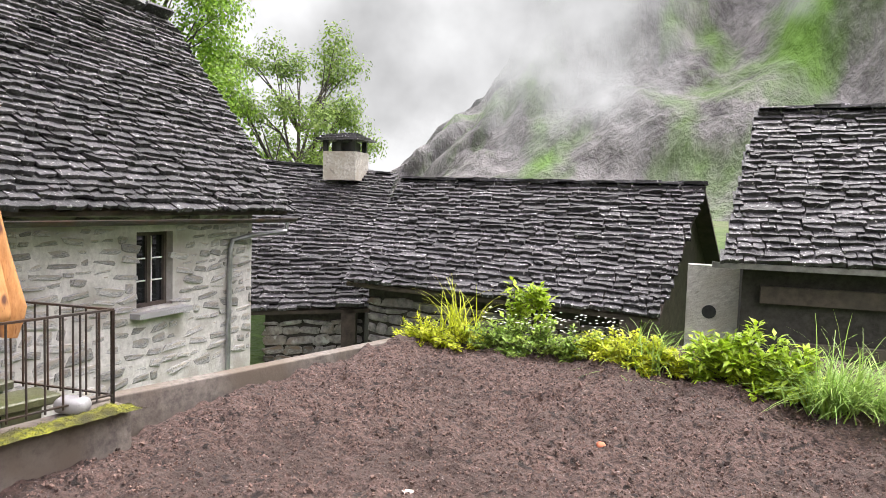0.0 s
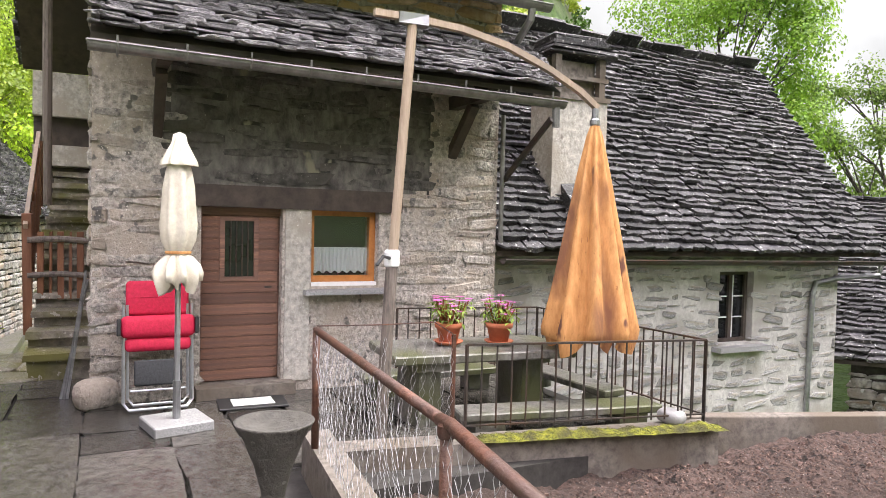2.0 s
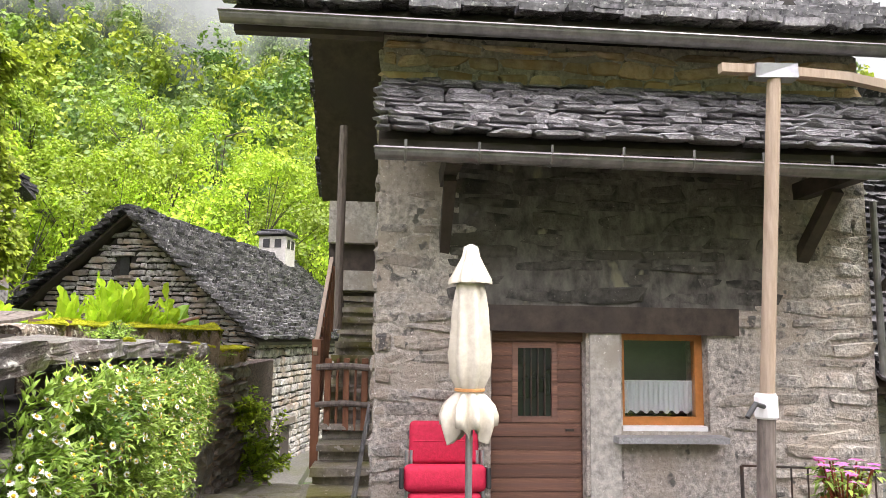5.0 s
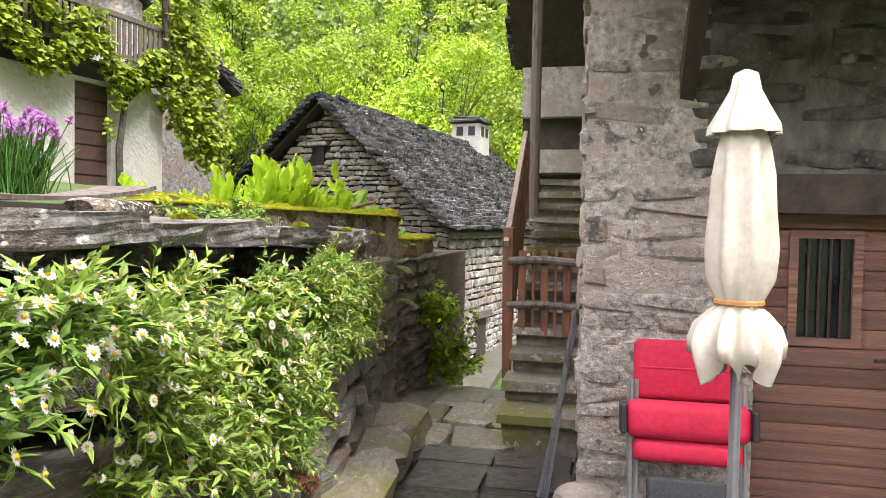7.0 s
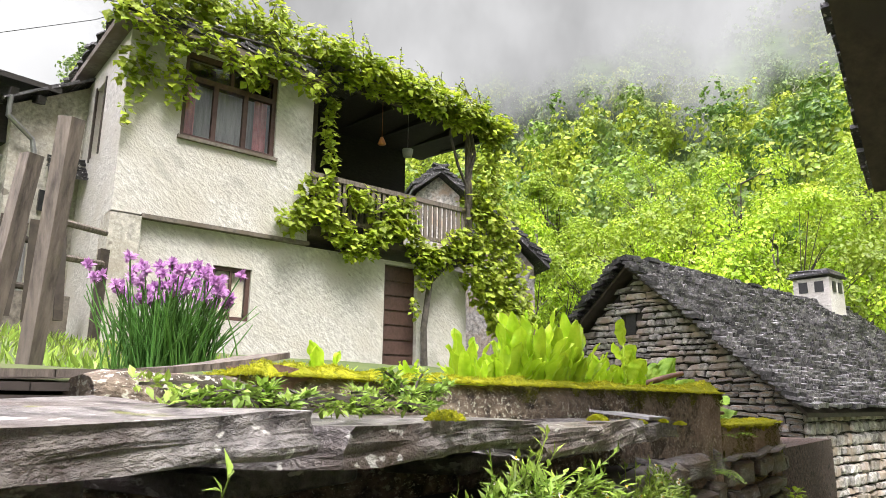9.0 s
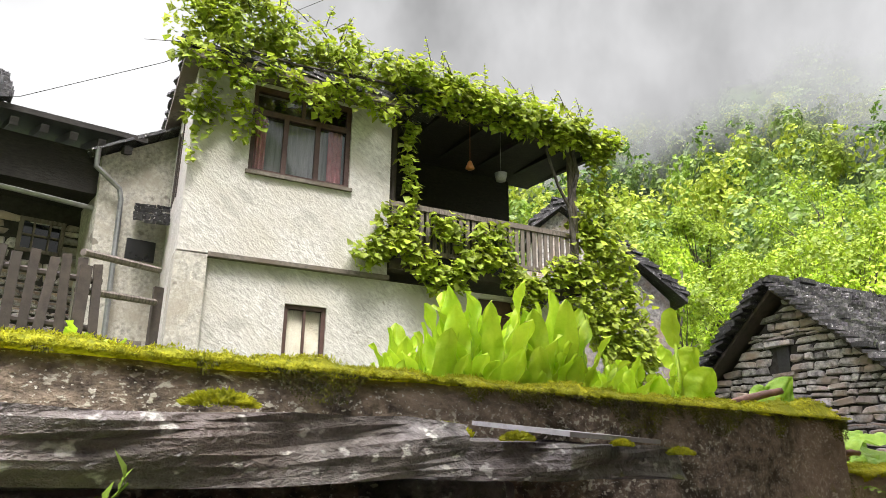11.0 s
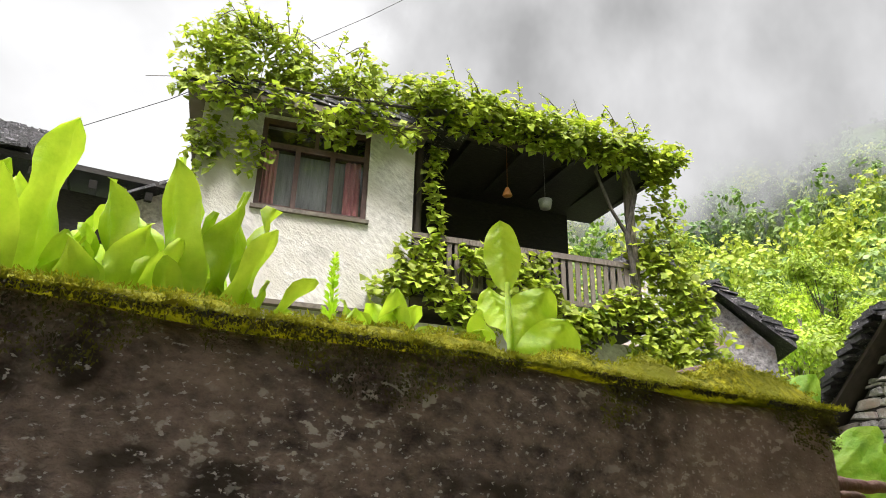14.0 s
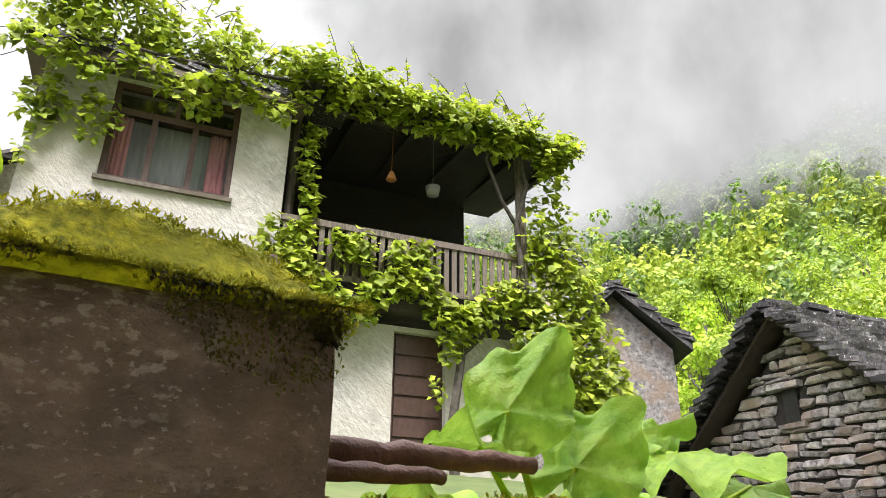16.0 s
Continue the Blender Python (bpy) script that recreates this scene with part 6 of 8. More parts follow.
for nm, m, sx, sy in (("stone_bench", pose(-3.68, 2.75, 0.12, 0, 0, -11), 0.34, 1.9), ("stone_bench", pose(-4.7, 3.58, 0.12, 0, 0, 4), 1.5, 0.3), ("stone_bench", pose(-5.45, 2.3, 0.12), 0.34, 1.6)):
    b = thing(nm, m.translation - Vector((0, 0, 0.22)), "low mossy stone slab bench by the table", "bench", "benches round the stone table")
    rounded(Shape(), m, sx, sy, 0.07, 0.012, 1).obj("seat", TABLE_STONE, b)
    for k in (-0.36, 0.36):
        Shape().box(m @ pose(k * sx if sx > sy else 0, k * sy if sy > sx else 0, -0.12), 0.26, 0.26, 0.17, 0.015).obj("foot", TABLE_STONE, b)


def flower_pot(at, seed):
    rnd = random.Random(seed)
    at = Vector(at)
    t = thing("flower_pot", at, "terracotta pot with pink flowering plant on the table", "flower pot", "pots on the table")
    m = Matrix.Translation(at)
    Shape().lathe(m, [(0.0, 0.012), (0.1, 0.012), (0.13, 0.03), (0.145, 0.045), (0.14, 0.048), (0.12, 0.03), (0.0, 0.022)], 24).obj("saucer", TERRACOTTA, t, smooth=True)
    Shape().lathe(m, [(0.0, 0.024), (0.085, 0.024), (0.115, 0.17), (0.13, 0.17), (0.135, 0.215), (0.12, 0.22), (0.115, 0.19), (0.0, 0.185)], 24).obj("pot", TERRACOTTA, t, smooth=True)
    f, pet, st = Shape(), Shape(), Shape()
    for _ in range(26):
        a, r = rnd.uniform(0, 6.28), rnd.uniform(0.04, 0.19)
        top = at + Vector((r * math.cos(a), r * math.sin(a), rnd.uniform(0.3, 0.46)))
        st.tube([at + Vector((r * 0.3 * math.cos(a), r * 0.3 * math.sin(a), 0.18)), at + Vector((r * .7 * math.cos(a), r * .7 * math.sin(a), 0.28)), top], 0.005, 4)
        for _ in range(7):
            d = Vector((rnd.uniform(-1, 1), rnd.uniform(-1, 1), rnd.uniform(-0.5, 0.4)))
            f.leaf(top + d * 0.02 - Vector((0, 0, rnd.uniform(0, 0.12))), d, (0, 0, 1), rnd.uniform(0.06, 0.1), 0.03, 0.2, 0.3)
        if rnd.random() < 0.75:
            for k in range(5):
                b = 6.28 * k / 5 + a
                pet.leaf(top + Vector((0, 0, 0.01)), (math.cos(b), math.sin(b), 0.25), (0, 0, 1), 0.05, 0.045, 0.1, 0.2)
    st.obj("stem", LEAF_DRY, t)
    f.obj("foliage", LEAF_HERB, t, "dark green and reddish leaves")
    pet.obj("blossom", PETAL_PINK, t, "pink blossoms", kind="stuff")


flower_pot((-4.56, 2.08, 0.58), 1)
flower_pot((-4.42, 2.56, 0.58), 2)

# iron railing


def railing(name, corners, z0, z1, label, step=0.125):
    t = thing(name, (*corners[0], z0), label, "railing")
    for a, b in zip(corners, corners[1:]):
        a, b = Vector((*a, 0)), Vector((*b, 0))
        d = b - a
        for z, r in ((z1, 0.016), (z0 + 0.09, 0.012)):
            Shape().box(basis(d, (-d.y, d.x, 0), (0, 0, 1), (a + b) / 2 + Vector((0, 0, z))), d.length, r * 2, r).obj("rail", METAL_DARK, t)
        n = int(d.length / step)
        for i in range(n + 1):
            p = a + d * i / n
            r = 0.016 if i in (0, n) else 0.008
            Shape().tube([p + Vector((0, 0, z0 if i in (0, n) else z0 + 0.06)), p + Vector((0, 0, z1))], r, 6).obj("post" if i in (0, n) else "bar", METAL_DARK, t)
    return t


railing("iron_railing", [(-3.55, 1.74), (-3.1, 3.9), (-5.6, 3.8), (-5.9, 2.1)], 0.02, 0.77, "dark iron railing with thin upright bars")
s = Shape().tube([(-3.55, 1.62, -0.02), (-3.55, 1.62, 0.86)], 0.02, 8)
solo("rusty_post", s, METAL_RUST, "thin rusty iron fence post by the railing", "post")

# wire fence
fence = thing("wire_fence", (-3.2, 0.4, 0.15), "rusty pipe fence with galvanised wire mesh", "fence")
fa, fb = Vector((-3.2, 0.4, 0)), Vector((-0.98, 0.27, 0))
fc2 = Vector((0.5, 0.08, 0))
Shape().tube([fa + Vector((0, 0, 0.2)), fa + Vector((0, 0, 1.02))], 0.026, 10).obj("post", METAL_RUST, fence, smooth=True)
Shape().tube([fb + Vector((0, 0, 0.1)), fb + Vector((0, 0, 0.99))], 0.026, 10).obj("post", METAL_RUST, fence, smooth=True)
Shape().tube([fa + Vector((0, 0, 1.0)), fb + Vector((0, 0, 0.985))], 0.025, 10).obj("top_pipe", METAL_RUST, fence, smooth=True)
Shape().tube([fb + Vector((-0.06, 0.0, 0.985)), fb + Vector((0.02, 0, 0.99)), fc2 + Vector((0, 0, 0.97))], 0.027, 10).obj("top_pipe", METAL_RUST, fence, smooth=True)
Shape().lathe(pose(fb.x, fb.y, 0.93), [(0.03, 0), (0.036, 0.01), (0.036, 0.05), (0.03, 0.06)], 12).obj("clamp", METAL_RUST, fence)
Shape().tube([fa + Vector((0, 0, 1.03)), Vector((-3.32, 0.9, 1.0)), Vector((-3.45, 1.4, 0.98)), Vector((-3.55, 1.62, 0.86))], 0.005, 5).obj("loose_wire", METAL_RUST, fence)
rnd = random.Random(31)
for p, q, z0, z1 in ((fa, fb, 0.2, 0.98), (fb, fc2, 0.2, 0.97), (fa, Vector((-3.5, 1.6, 0)), 0.05, 0.9)):
    w = Shape()
    n = int((q - p).length / 0.045)
    rows = 17
    for i in range(n):
        pts = []
        for j in range(rows + 1):
            off = 0.5 if j % 2 else 0.0
            sgn = 1 if (i % 2) else -1
            bulge = 0.02 * math.sin(i * 0.2 + j * 0.3)
            c = p + (q - p) * min(1, max(0, (i + 0.5 + sgn * (0.5 if j % 2 else 0.0)) / n))
            pts.append(c + Vector((rnd.uniform(-.004, .004), bulge + rnd.uniform(-.006, .006), z0 + (z1 - z0) * j / rows + rnd.uniform(-.006, .006))))
        w.tube(pts, 0.0016, 3, cap=False)
    w.obj("wire_mesh", WIRE, fence, "galvanised hexagonal wire mesh")

# bird bath
bath = thing("bird_bath", (-2.06, -0.13, 0), "old lichened stone bird bath bowl on a foot", "bird bath")
m = pose(-2.06, -0.13, -0.05)
Shape().lathe(m, [(0.0, 0.0), (0.14, 0.0), (0.14, 0.05), (0.07, 0.1), (0.055, 0.25), (0.06, 0.36)], 20).obj("foot", CONCRETE, bath, smooth=True)
Shape().lathe(m, [(0.05, 0.36), (0.06, 0.45), (0.095, 0.58), (0.15, 0.72), (0.188, 0.785), (0.196, 0.8), (0.18, 0.8), (0.145, 0.765), (0.0, 0.75)], 28).obj("bowl", A_STONE_DARK, bath, "lichened bowl with standing water", smooth=True)

# door mat
mat_t = thing("door_mat", (-5.62, 0.45, -0.1), "black door mat with a white panel", "mat")
rounded(Shape(), pose(-5.62, 0.45, -0.085, 0, 0, -4), 0.42, 0.66, 0.02, 0.005, 1).obj("mat", BLACK, mat_t)
rounded(Shape(), pose(-5.62, 0.45, -0.071, 0, 0, -2), 0.26, 0.4, 0.008, 0.002, 1).obj("white_panel", WHITE, mat_t, "worn white printed panel")

# bundle of tubes at the corner
rods = thing("metal_rods", (-6.5, -1.24, -0.1), "thin grey metal rods leaning on the house corner", "rods")
rnd = random.Random(6)
for k in range(7):
    Shape().tube([(-6.5 + rnd.uniform(-.05, .05), -1.24 + rnd.uniform(-.05, .05), -0.1), (-6.75 + rnd.uniform(-.04, .04), -1.05 + rnd.uniform(-.02, .02), 1.12 + rnd.uniform(-.1, .1))], 0.011, 6).obj("rod", METAL_ZINC, rods)
boulder = Shape()
rounded(boulder, pose(-6.08, -0.95, 0.02, 5, 8, 20), 0.3, 0.4, 0.3, 0.12)
solo("corner_stone", boulder, PLASTER, "rounded foot stone at the house corner", "stone", smooth=True)

# stair gate and parapets
gate = thing("stair_gate", (-8.5, -1.5, 0.6), "rough wooden gate across the stone stairs", "gate")
for z, r in ((0.98, 0.035), (1.42, 0.04)):
    Shape().tube([(-8.6, -1.74, z), (-8.6, -1.4, z + 0.02), (-8.6, -1.0, z - 0.01)], r, 8).obj("crossbar", WOOD_GREY, gate, "pale round pole crossbar")
for k, y in enumerate((-1.6, -1.49, -1.38, -1.27, -1.16)):
    Shape().box(pose(-8.64, y, 1.1, 0, 0, 0), 0.025, 0.03 if k % 2 else 0.07, 0.85, 0.006).obj("slat", WOOD_RED, gate)
s = Shape().box(pose(-8.65, -1.74, 1.0), 0.1, 0.1, 1.5, 0.015)
solo("gate_post", s, WOOD_RED, "weathered red-brown timber gate post", "post")
par = thing("stair_parapet", (-9.6, -1.72, 1.0), "red-brown board parapet of the stairs", "parapet")
for k in range(10):
    x = -8.7 - 0.18 * k
    z = 0.75 + (-8.7 - x) * 0.72
    Shape().box(pose(x, -1.72, z + 0.42), 0.16, 0.03, 0.95, 0.008).obj("board", WOOD_RED, par)
Shape().box(basis((-1, 0, 0.72), (0, 1, 0), (0.72, 0, 1), (-9.5, -1.76, 2.26)), 2.3, 0.05, 0.07).obj("handrail", WOOD_POLE, par, "pale sloping handrail")
s = Shape().tube([(-11.2, -1.7, 1.9), (-11.15, -1.7, 5.2)], 0.07, 9)
solo("roof_post", s, WOOD_GREY, "round pole post carrying the roof overhang", "post")
s = Shape()
s.span(-12.6, -12.4, -2.0, -1.0, 2.6, 2.95)
s.span(-12.6, -12.4, -2.0, -1.0, 3.45, 4.2)
solo("landing_wall", s, STUCCO_SMOOTH, "rendered wall above the stair landing", "wall", kind="structure")
s = Shape()
s.span(-12.7, -12.6, -2.0, -1.0, 2.0, 4.2)
solo("landing_back", s, WOOD_DARK, "dark boarded landing of the stairs", "wall", kind="structure")

# ---- garden wall and its plants ----
WALL0, WALL1 = Vector((0.6, -1.5, 0)), Vector((-8.72, -2.9, 0))
WU = (WALL1 - WALL0).normalized()
WN = Vector((-WU.y, WU.x, 0))
if WN.y < 0:
    WN = -WN
WLEN = (WALL1 - WALL0).length


def wp(a, out, z):
    return WALL0 + WU * a + WN * out + Vector((0, 0, z))


s = Shape()
s.box(basis(WU, WN, (0, 0, 1), wp(WLEN / 2, -0.46, 0.3)), WLEN, 0.55, 2.3)
dry_wall = solo("garden_wall", s, EARTH_JOINT, "rough dry stone retaining wall, wet and mossy", "wall", kind="structure")

rnd = random.Random(17)
a = 0.0
while a < 7.6:
    l = rnd.uniform(0.7, 1.3)
    if a + l > 7.1:
        l = 7.6 - a
    if l < 0.2:
        break
    bm = bmesh.new()
    bmesh.ops.create_cube(bm, size=1.0)
    bmesh.ops.subdivide_edges(bm, edges=bm.edges[:], cuts=7, use_grid_fill=True)
    th = rnd.uniform(0.06, 0.08)
    dp = rnd.uniform(0.6, 0.72)
    for v in bm.verts:
        p = Vector((v.co.x * (l - 0.03), v.co.y * dp, v.co.z * th))
        k = noise.noise_vector((p.x * 3 + a * 5, p.y * 3, p.z * 6))
        k2 = noise.noise_vector((p.x * 11 + a * 5, p.y * 11, p.z * 40))
        v.co = p + Vector((k.x * 0.04 + k2.x * 0.012, k.y * 0.06 + k2.y * 0.02, k.z * 0.016 + k2.z * 0.006))
    m = basis(WU, WN, (0, 0, 1), wp(a + l / 2, -0.24 + rnd.uniform(-0.04, 0.04), 1.695 + 0.067 * smooth(6.6, 4.2, a + l / 2) - th / 2)) @ pose(0, 0, 0, rnd.uniform(-1.5, 1.5), rnd.uniform(-1, 1), rnd.uniform(-3, 3))
    bm.verts.index_update()
    sh = Shape().add([m @ v.co for v in bm.verts], [[v.index for v in f.verts] for f in bm.faces])
    bm.free()
    solo("coping_slab", sh, COPING, "large rough wet coping slab of the wall", "stone", group="coping slabs")
    for _ in range(2):
        b = a + rnd.uniform(0, 0.5) * l
        m2 = basis(WU, WN, (0, 0, 1), wp(b + l * 0.2, -0.56 + rnd.uniform(-0.05, 0.03), 1.57 + 0.06 * smooth(6.6, 4.2, a + l / 2))) @ pose(0, 0, 0, rnd.uniform(-3, 3), rnd.uniform(-2, 2), rnd.uniform(-8, 8))
        lower = rounded(Shape(), m2, l * rnd.uniform(0.3, 0.5), 0.55, rnd.uniform(0.05, 0.07), 0.016, 2)
        solo("thin_slab", lower, COPING, "thin rough slab bedded under the coping", "stone", group="bedding slabs")
    a += l
s = Shape().slate(pose(-6.6, -2.66, 1.715, -6, -1, 8), 0.42, 0.24, 0.009, 0.012)
solo("slate_tile", s, GRANITE, "thin wet roofing slate lying on the wall", "slate")


def moss_strip(p0, p1, width, seed, drip=0.06, height=0.045, swell=0.0, blades=2500, name="moss", material=None):
    """A bumpy cushion of moss along a wall top, hanging over its front edge."""
    rnd = random.Random(seed)
    p0, p1 = Vector(p0), Vector(p1)
    d = (p1 - p0).normalized()
    nrm = Vector((-d.y, d.x, 0))
    L = (p1 - p0).length
    n = int(L / 0.03)
    t = thing(name, (p0 + p1) / 2, "yellow-green moss cushion along the wall top", "moss")
    s, prof = Shape(), 11
    for i in range(n + 1):
        a = L * i / n
        hgt = height * (0.5 + 1.1 * abs(noise.fractal((a * 2.3, seed, 0), 1.0, 2.0, 4)) + 0.5 * noise.noise((a * 9, seed, 2)))
        hgt += swell * smooth(0.75, 0.1, a)
        low = drip * max(0.1, 0.7 + 3.0 * noise.noise((a * 2.6, seed, 7)) + 0.8 * noise.noise((a * 14, seed, 9)))
        fade = min(1, i / 3, (n - i) / 3)
        for j in range(prof):
            f = j / (prof - 1)
            if f < 0.25:
                o, z = -0.012 - 0.01 * math.sin(f * 12), -low * (1 - f / 0.25)
            else:
                g = (f - 0.25) / 0.75
                o, z = g * width, hgt * math.sin(math.pi * min(1, 0.04 + 0.92 * g ** 0.5)) * 1.1
            q = p0 + d * a - nrm * o * 1.0 + Vector((0, 0, z * fade + 0.004))
            s.v.append(tuple(q + noise.noise_vector(q * 25) * 0.008 + noise.noise_vector(q * 60) * 0.006))
    for i in range(n):
        for j in range(prof - 1):
            b = i * prof + j
            s.f.append((b, b + 1, b + prof + 1, b + prof))
    s.obj("cushion", material or MOSS, t, smooth=True)
    bl = Shape()
    for _ in range(blades):
        q = Vector(rnd.choice(s.v)) + Vector((rnd.uniform(-0.016, 0.016), rnd.uniform(-0.012, 0.012), rnd.uniform(-0.004, 0.004)))
        dd = Vector((rnd.uniform(-1, 1), rnd.uniform(-1, 1), rnd.uniform(0.2, 1.2)))
        bl.leaf(q, dd, (rnd.uniform(-1, 1), rnd.uniform(-1, 1), 0.3), rnd.uniform(0.005, 0.012), 0.003, 0.1)
    bl.obj("frond", material or MOSS, t, kind="stuff")


moss_strip((-8.79, -2.925, 1.838), (-4.6, -2.925, 1.838), 0.18, 1, 0.003, 0.034, blades=60000, swell=0.036)
moss_strip((-8.785, -4.5, 1.832), (-8.785, -2.95, 1.832), 0.2, 2, 0.02, 0.04, blades=20000)
moss_strip((-10.6, -2.955, 1.605), (-8.8, -2.955, 1.605), 0.25, 3, 0.05, 0.035, blades=16000)
moss_strip((-3.48, 1.75, 0.03), (-2.98, 3.95, 0.03), 0.17, 4, 0.1, 0.05, blades=9000, material=MOSS_DARK)


def wall_moss(p0, p1, down, n, seed, thick=0.55, material=None):
    """Dark tufts of moss clinging to a face below its top edge, in patches that thin out downwards."""
    rnd = random.Random(seed)
    p0, p1 = Vector(p0), Vector(p1)
    d = (p1 - p0).normalized()
    out = Vector((d.y, -d.x, 0))
    t = thing("wall_moss", (p0 + p1) / 2, "dark olive moss hanging in tufts down the wall", "moss")
    s = Shape()
    for _ in range(n):
        a, h = rnd.random() * (p1 - p0).length, rnd.random() ** 1.7
        q = p0 + d * a + Vector((0, 0, -h * down))
        if noise.fractal((q.x * 4, q.y * 4 + seed, q.z * 3), 1.0, 2.0, 3) < thick * h - 0.12:
            continue
        q += out * rnd.uniform(0.0, 0.014)
        s.leaf(q, out * rnd.uniform(0.2, 1) + Vector((rnd.uniform(-.5, .5), rnd.uniform(-.5, .5), rnd.uniform(-1.2, 0.1))), (rnd.uniform(-1, 1), rnd.uniform(-1, 1), 0.4), rnd.uniform(0.004, 0.011), 0.004, 0.1, 0.3)
    s.obj("frond", material or MOSS_DARK, t, kind="stuff")


wall_moss((-4.6, -2.915, 1.84), (-8.78, -2.915, 1.84), 0.13, 30000, 41, 0.9)
wall_moss((-8.7, -2.922, 1.84), (-8.775, -2.93, 1.84), 0.85, 16000, 42, 0.75)
wall_moss((-8.782, -2.94, 1.84), (-8.782, -3.4, 1.84), 0.9, 20000, 43, 0.2)
wall_moss((-8.8, -2.945, 1.6), (-10.6, -2.945, 1.6), 0.7, 14000, 44, 0.3)
rnd = random.Random(61)
for x, y, z, r in ((-3.55, -2.12, 1.755, 0.03), (-6.22, -2.47, 1.688, 0.022), (-6.02, -2.44, 1.692, 0.035), (-6.6, -2.52, 1.685, 0.018), (-4.6, -2.22, 1.735, 0.035), (-6.86, -2.54, 1.668, 0.028), (-5.6, -2.36, 1.715, 0.03)):
    s = Shape()
    for _ in range(900):
        a, f = rnd.uniform(0, 6.28), rnd.random() ** 0.5
        q = Vector((x + r * 1.5 * f * math.cos(a), y + r * 0.8 * f * math.sin(a), z + r * 0.45 * (1 - f * f)))
        s.leaf(q, (math.cos(a) * f + rnd.uniform(-.5, .5), math.sin(a) * f + rnd.uniform(-.5, .5), rnd.uniform(0.1, 1)), (rnd.uniform(-1, 1), rnd.uniform(-1, 1), 0.4), rnd.uniform(0.006, 0.014), 0.005, 0.1)
    solo("moss_tuft", s, MOSS, "small uneven moss cushion on the coping", "moss", group="moss tufts")


def big_leaf(s, base, d, up, length, width, curl=0.5, wave=0.03, n=7, seed=0, cols=6):
    """A broad blade with a midrib, curling over at its tip and waved at its edges."""
    rnd = random.Random(seed)
    p, d = Vector(base), Vector(d).normalized()
    side = d.cross(Vector(up)).normalized()
    k0 = len(s.v)
    st = length / n
    for i in range(n + 1):
        f = i / n
        w = width * 0.5 * max(0.0, math.sin(math.pi * min(1, 0.09 + 0.91 * f) ** 1.1)) ** 0.55 + 0.006
        if i == n:
            w = 0.006
        nn = side.cross(d)
        for q in range(-cols // 2, cols // 2 + 1):
            j = q / (cols // 2)
            z = abs(j) * w * 0.3 + wave * math.sin(f * 8 + j * 1.5 + seed) * abs(j) ** 1.5 - 0.2 * wave * math.sin(f * 20 + abs(j) * 5) * (1 - abs(j))
            s.v.append(tuple(p + side * j * w + nn * z))
        d = (d + Vector((0, 0, -1)) * curl * st / length * (0.3 + 1.4 * f)).normalized()
        p = p + d * st
    for i in range(n):
        for j in range(cols):
            a = k0 + i * (cols + 1) + j
            s.f.append((a, a + 1, a + cols + 2, a + cols + 1))
    return s


def dock_leaf(s, base, d, face, length, width, seed, bend=0.3, stalk=0.15, ruffle=0.05):
    """A spoon-shaped blade on a short stalk, with a sunk midrib, puckers between the veins and a ruffled edge."""
    rnd = random.Random(seed)
    p, d = Vector(base), Vector(d).normalized()
    side = d.cross(Vector(face)).normalized()
    n, cols, k0 = 22, 10, len(s.v)
    ph, lean = rnd.uniform(0, 6), rnd.uniform(-0.5, 0.5)
    for i in range(n + 1):
        f = i / n
        g = max(0.0, (f - stalk) / (1 - stalk))
        w = width * 0.5 * max(0.06, math.sin(math.pi * g ** 1.25) ** 0.48 if 0 < g < 1 else 0.0)
        if i == n:
            w = 0.003
        nn = side.cross(d)
        for q in range(cols + 1):
            j = 2 * q / cols - 1
            pucker = math.sin(g * 34 + abs(j) * 7) * 0.02 * (1 - abs(j)) * min(1, g * 6)
            z = abs(j) ** 0.8 * w * 0.42 + width * (ruffle * math.sin(g * 17 + j * 2 + ph) * abs(j) ** 2 * 1.6 + pucker * 2.2)
            s.v.append(tuple(p + side * (j * w + lean * w * 0.15 * g) + nn * z))
        d = (d + Vector((0, 0, -1)) * bend / n * (0.2 + 2.4 * f * f)).normalized()
        p = p + d * length / n
    for i in range(n):
        for j in range(cols):
            a = k0 + i * (cols + 1) + j
            s.f.append((a, a + 1, a + cols + 2, a + cols + 1))
    return s


def dock_plant(at, height, seed, leaves=8, slim=0.24, spread=0.35):
    rnd = random.Random(seed)
    at = Vector(at)
    t = thing("dock_plant", at, "upright bright green broad-leaved garden plant", "plant", "leafy plants in the planter")
    for k in range(leaves):
        a = 2.4 * k + rnd.uniform(-0.4, 0.4)
        out = spread * (0.25 + 1.3 * k / leaves) * rnd.uniform(0.7, 1.2)
        d = Vector((math.cos(a) * out, math.sin(a) * out, 1))
        L = height * (1.05 - 0.5 * k / leaves) * rnd.uniform(0.85, 1.05)
        b = at + Vector((math.cos(a), math.sin(a), 0)) * rnd.uniform(0.01, 0.05)
        s = dock_leaf(Shape(), b, d, (-d.x, -d.y, 0.25), L, L * slim * rnd.uniform(0.68, 1.0), seed * 10 + k, rnd.uniform(0.1, 0.5) + out * 1.2, ruffle=rnd.uniform(0.07, 0.15))
        s.obj("leaf", LEAF_DOCK, t, smooth=True)
    return t


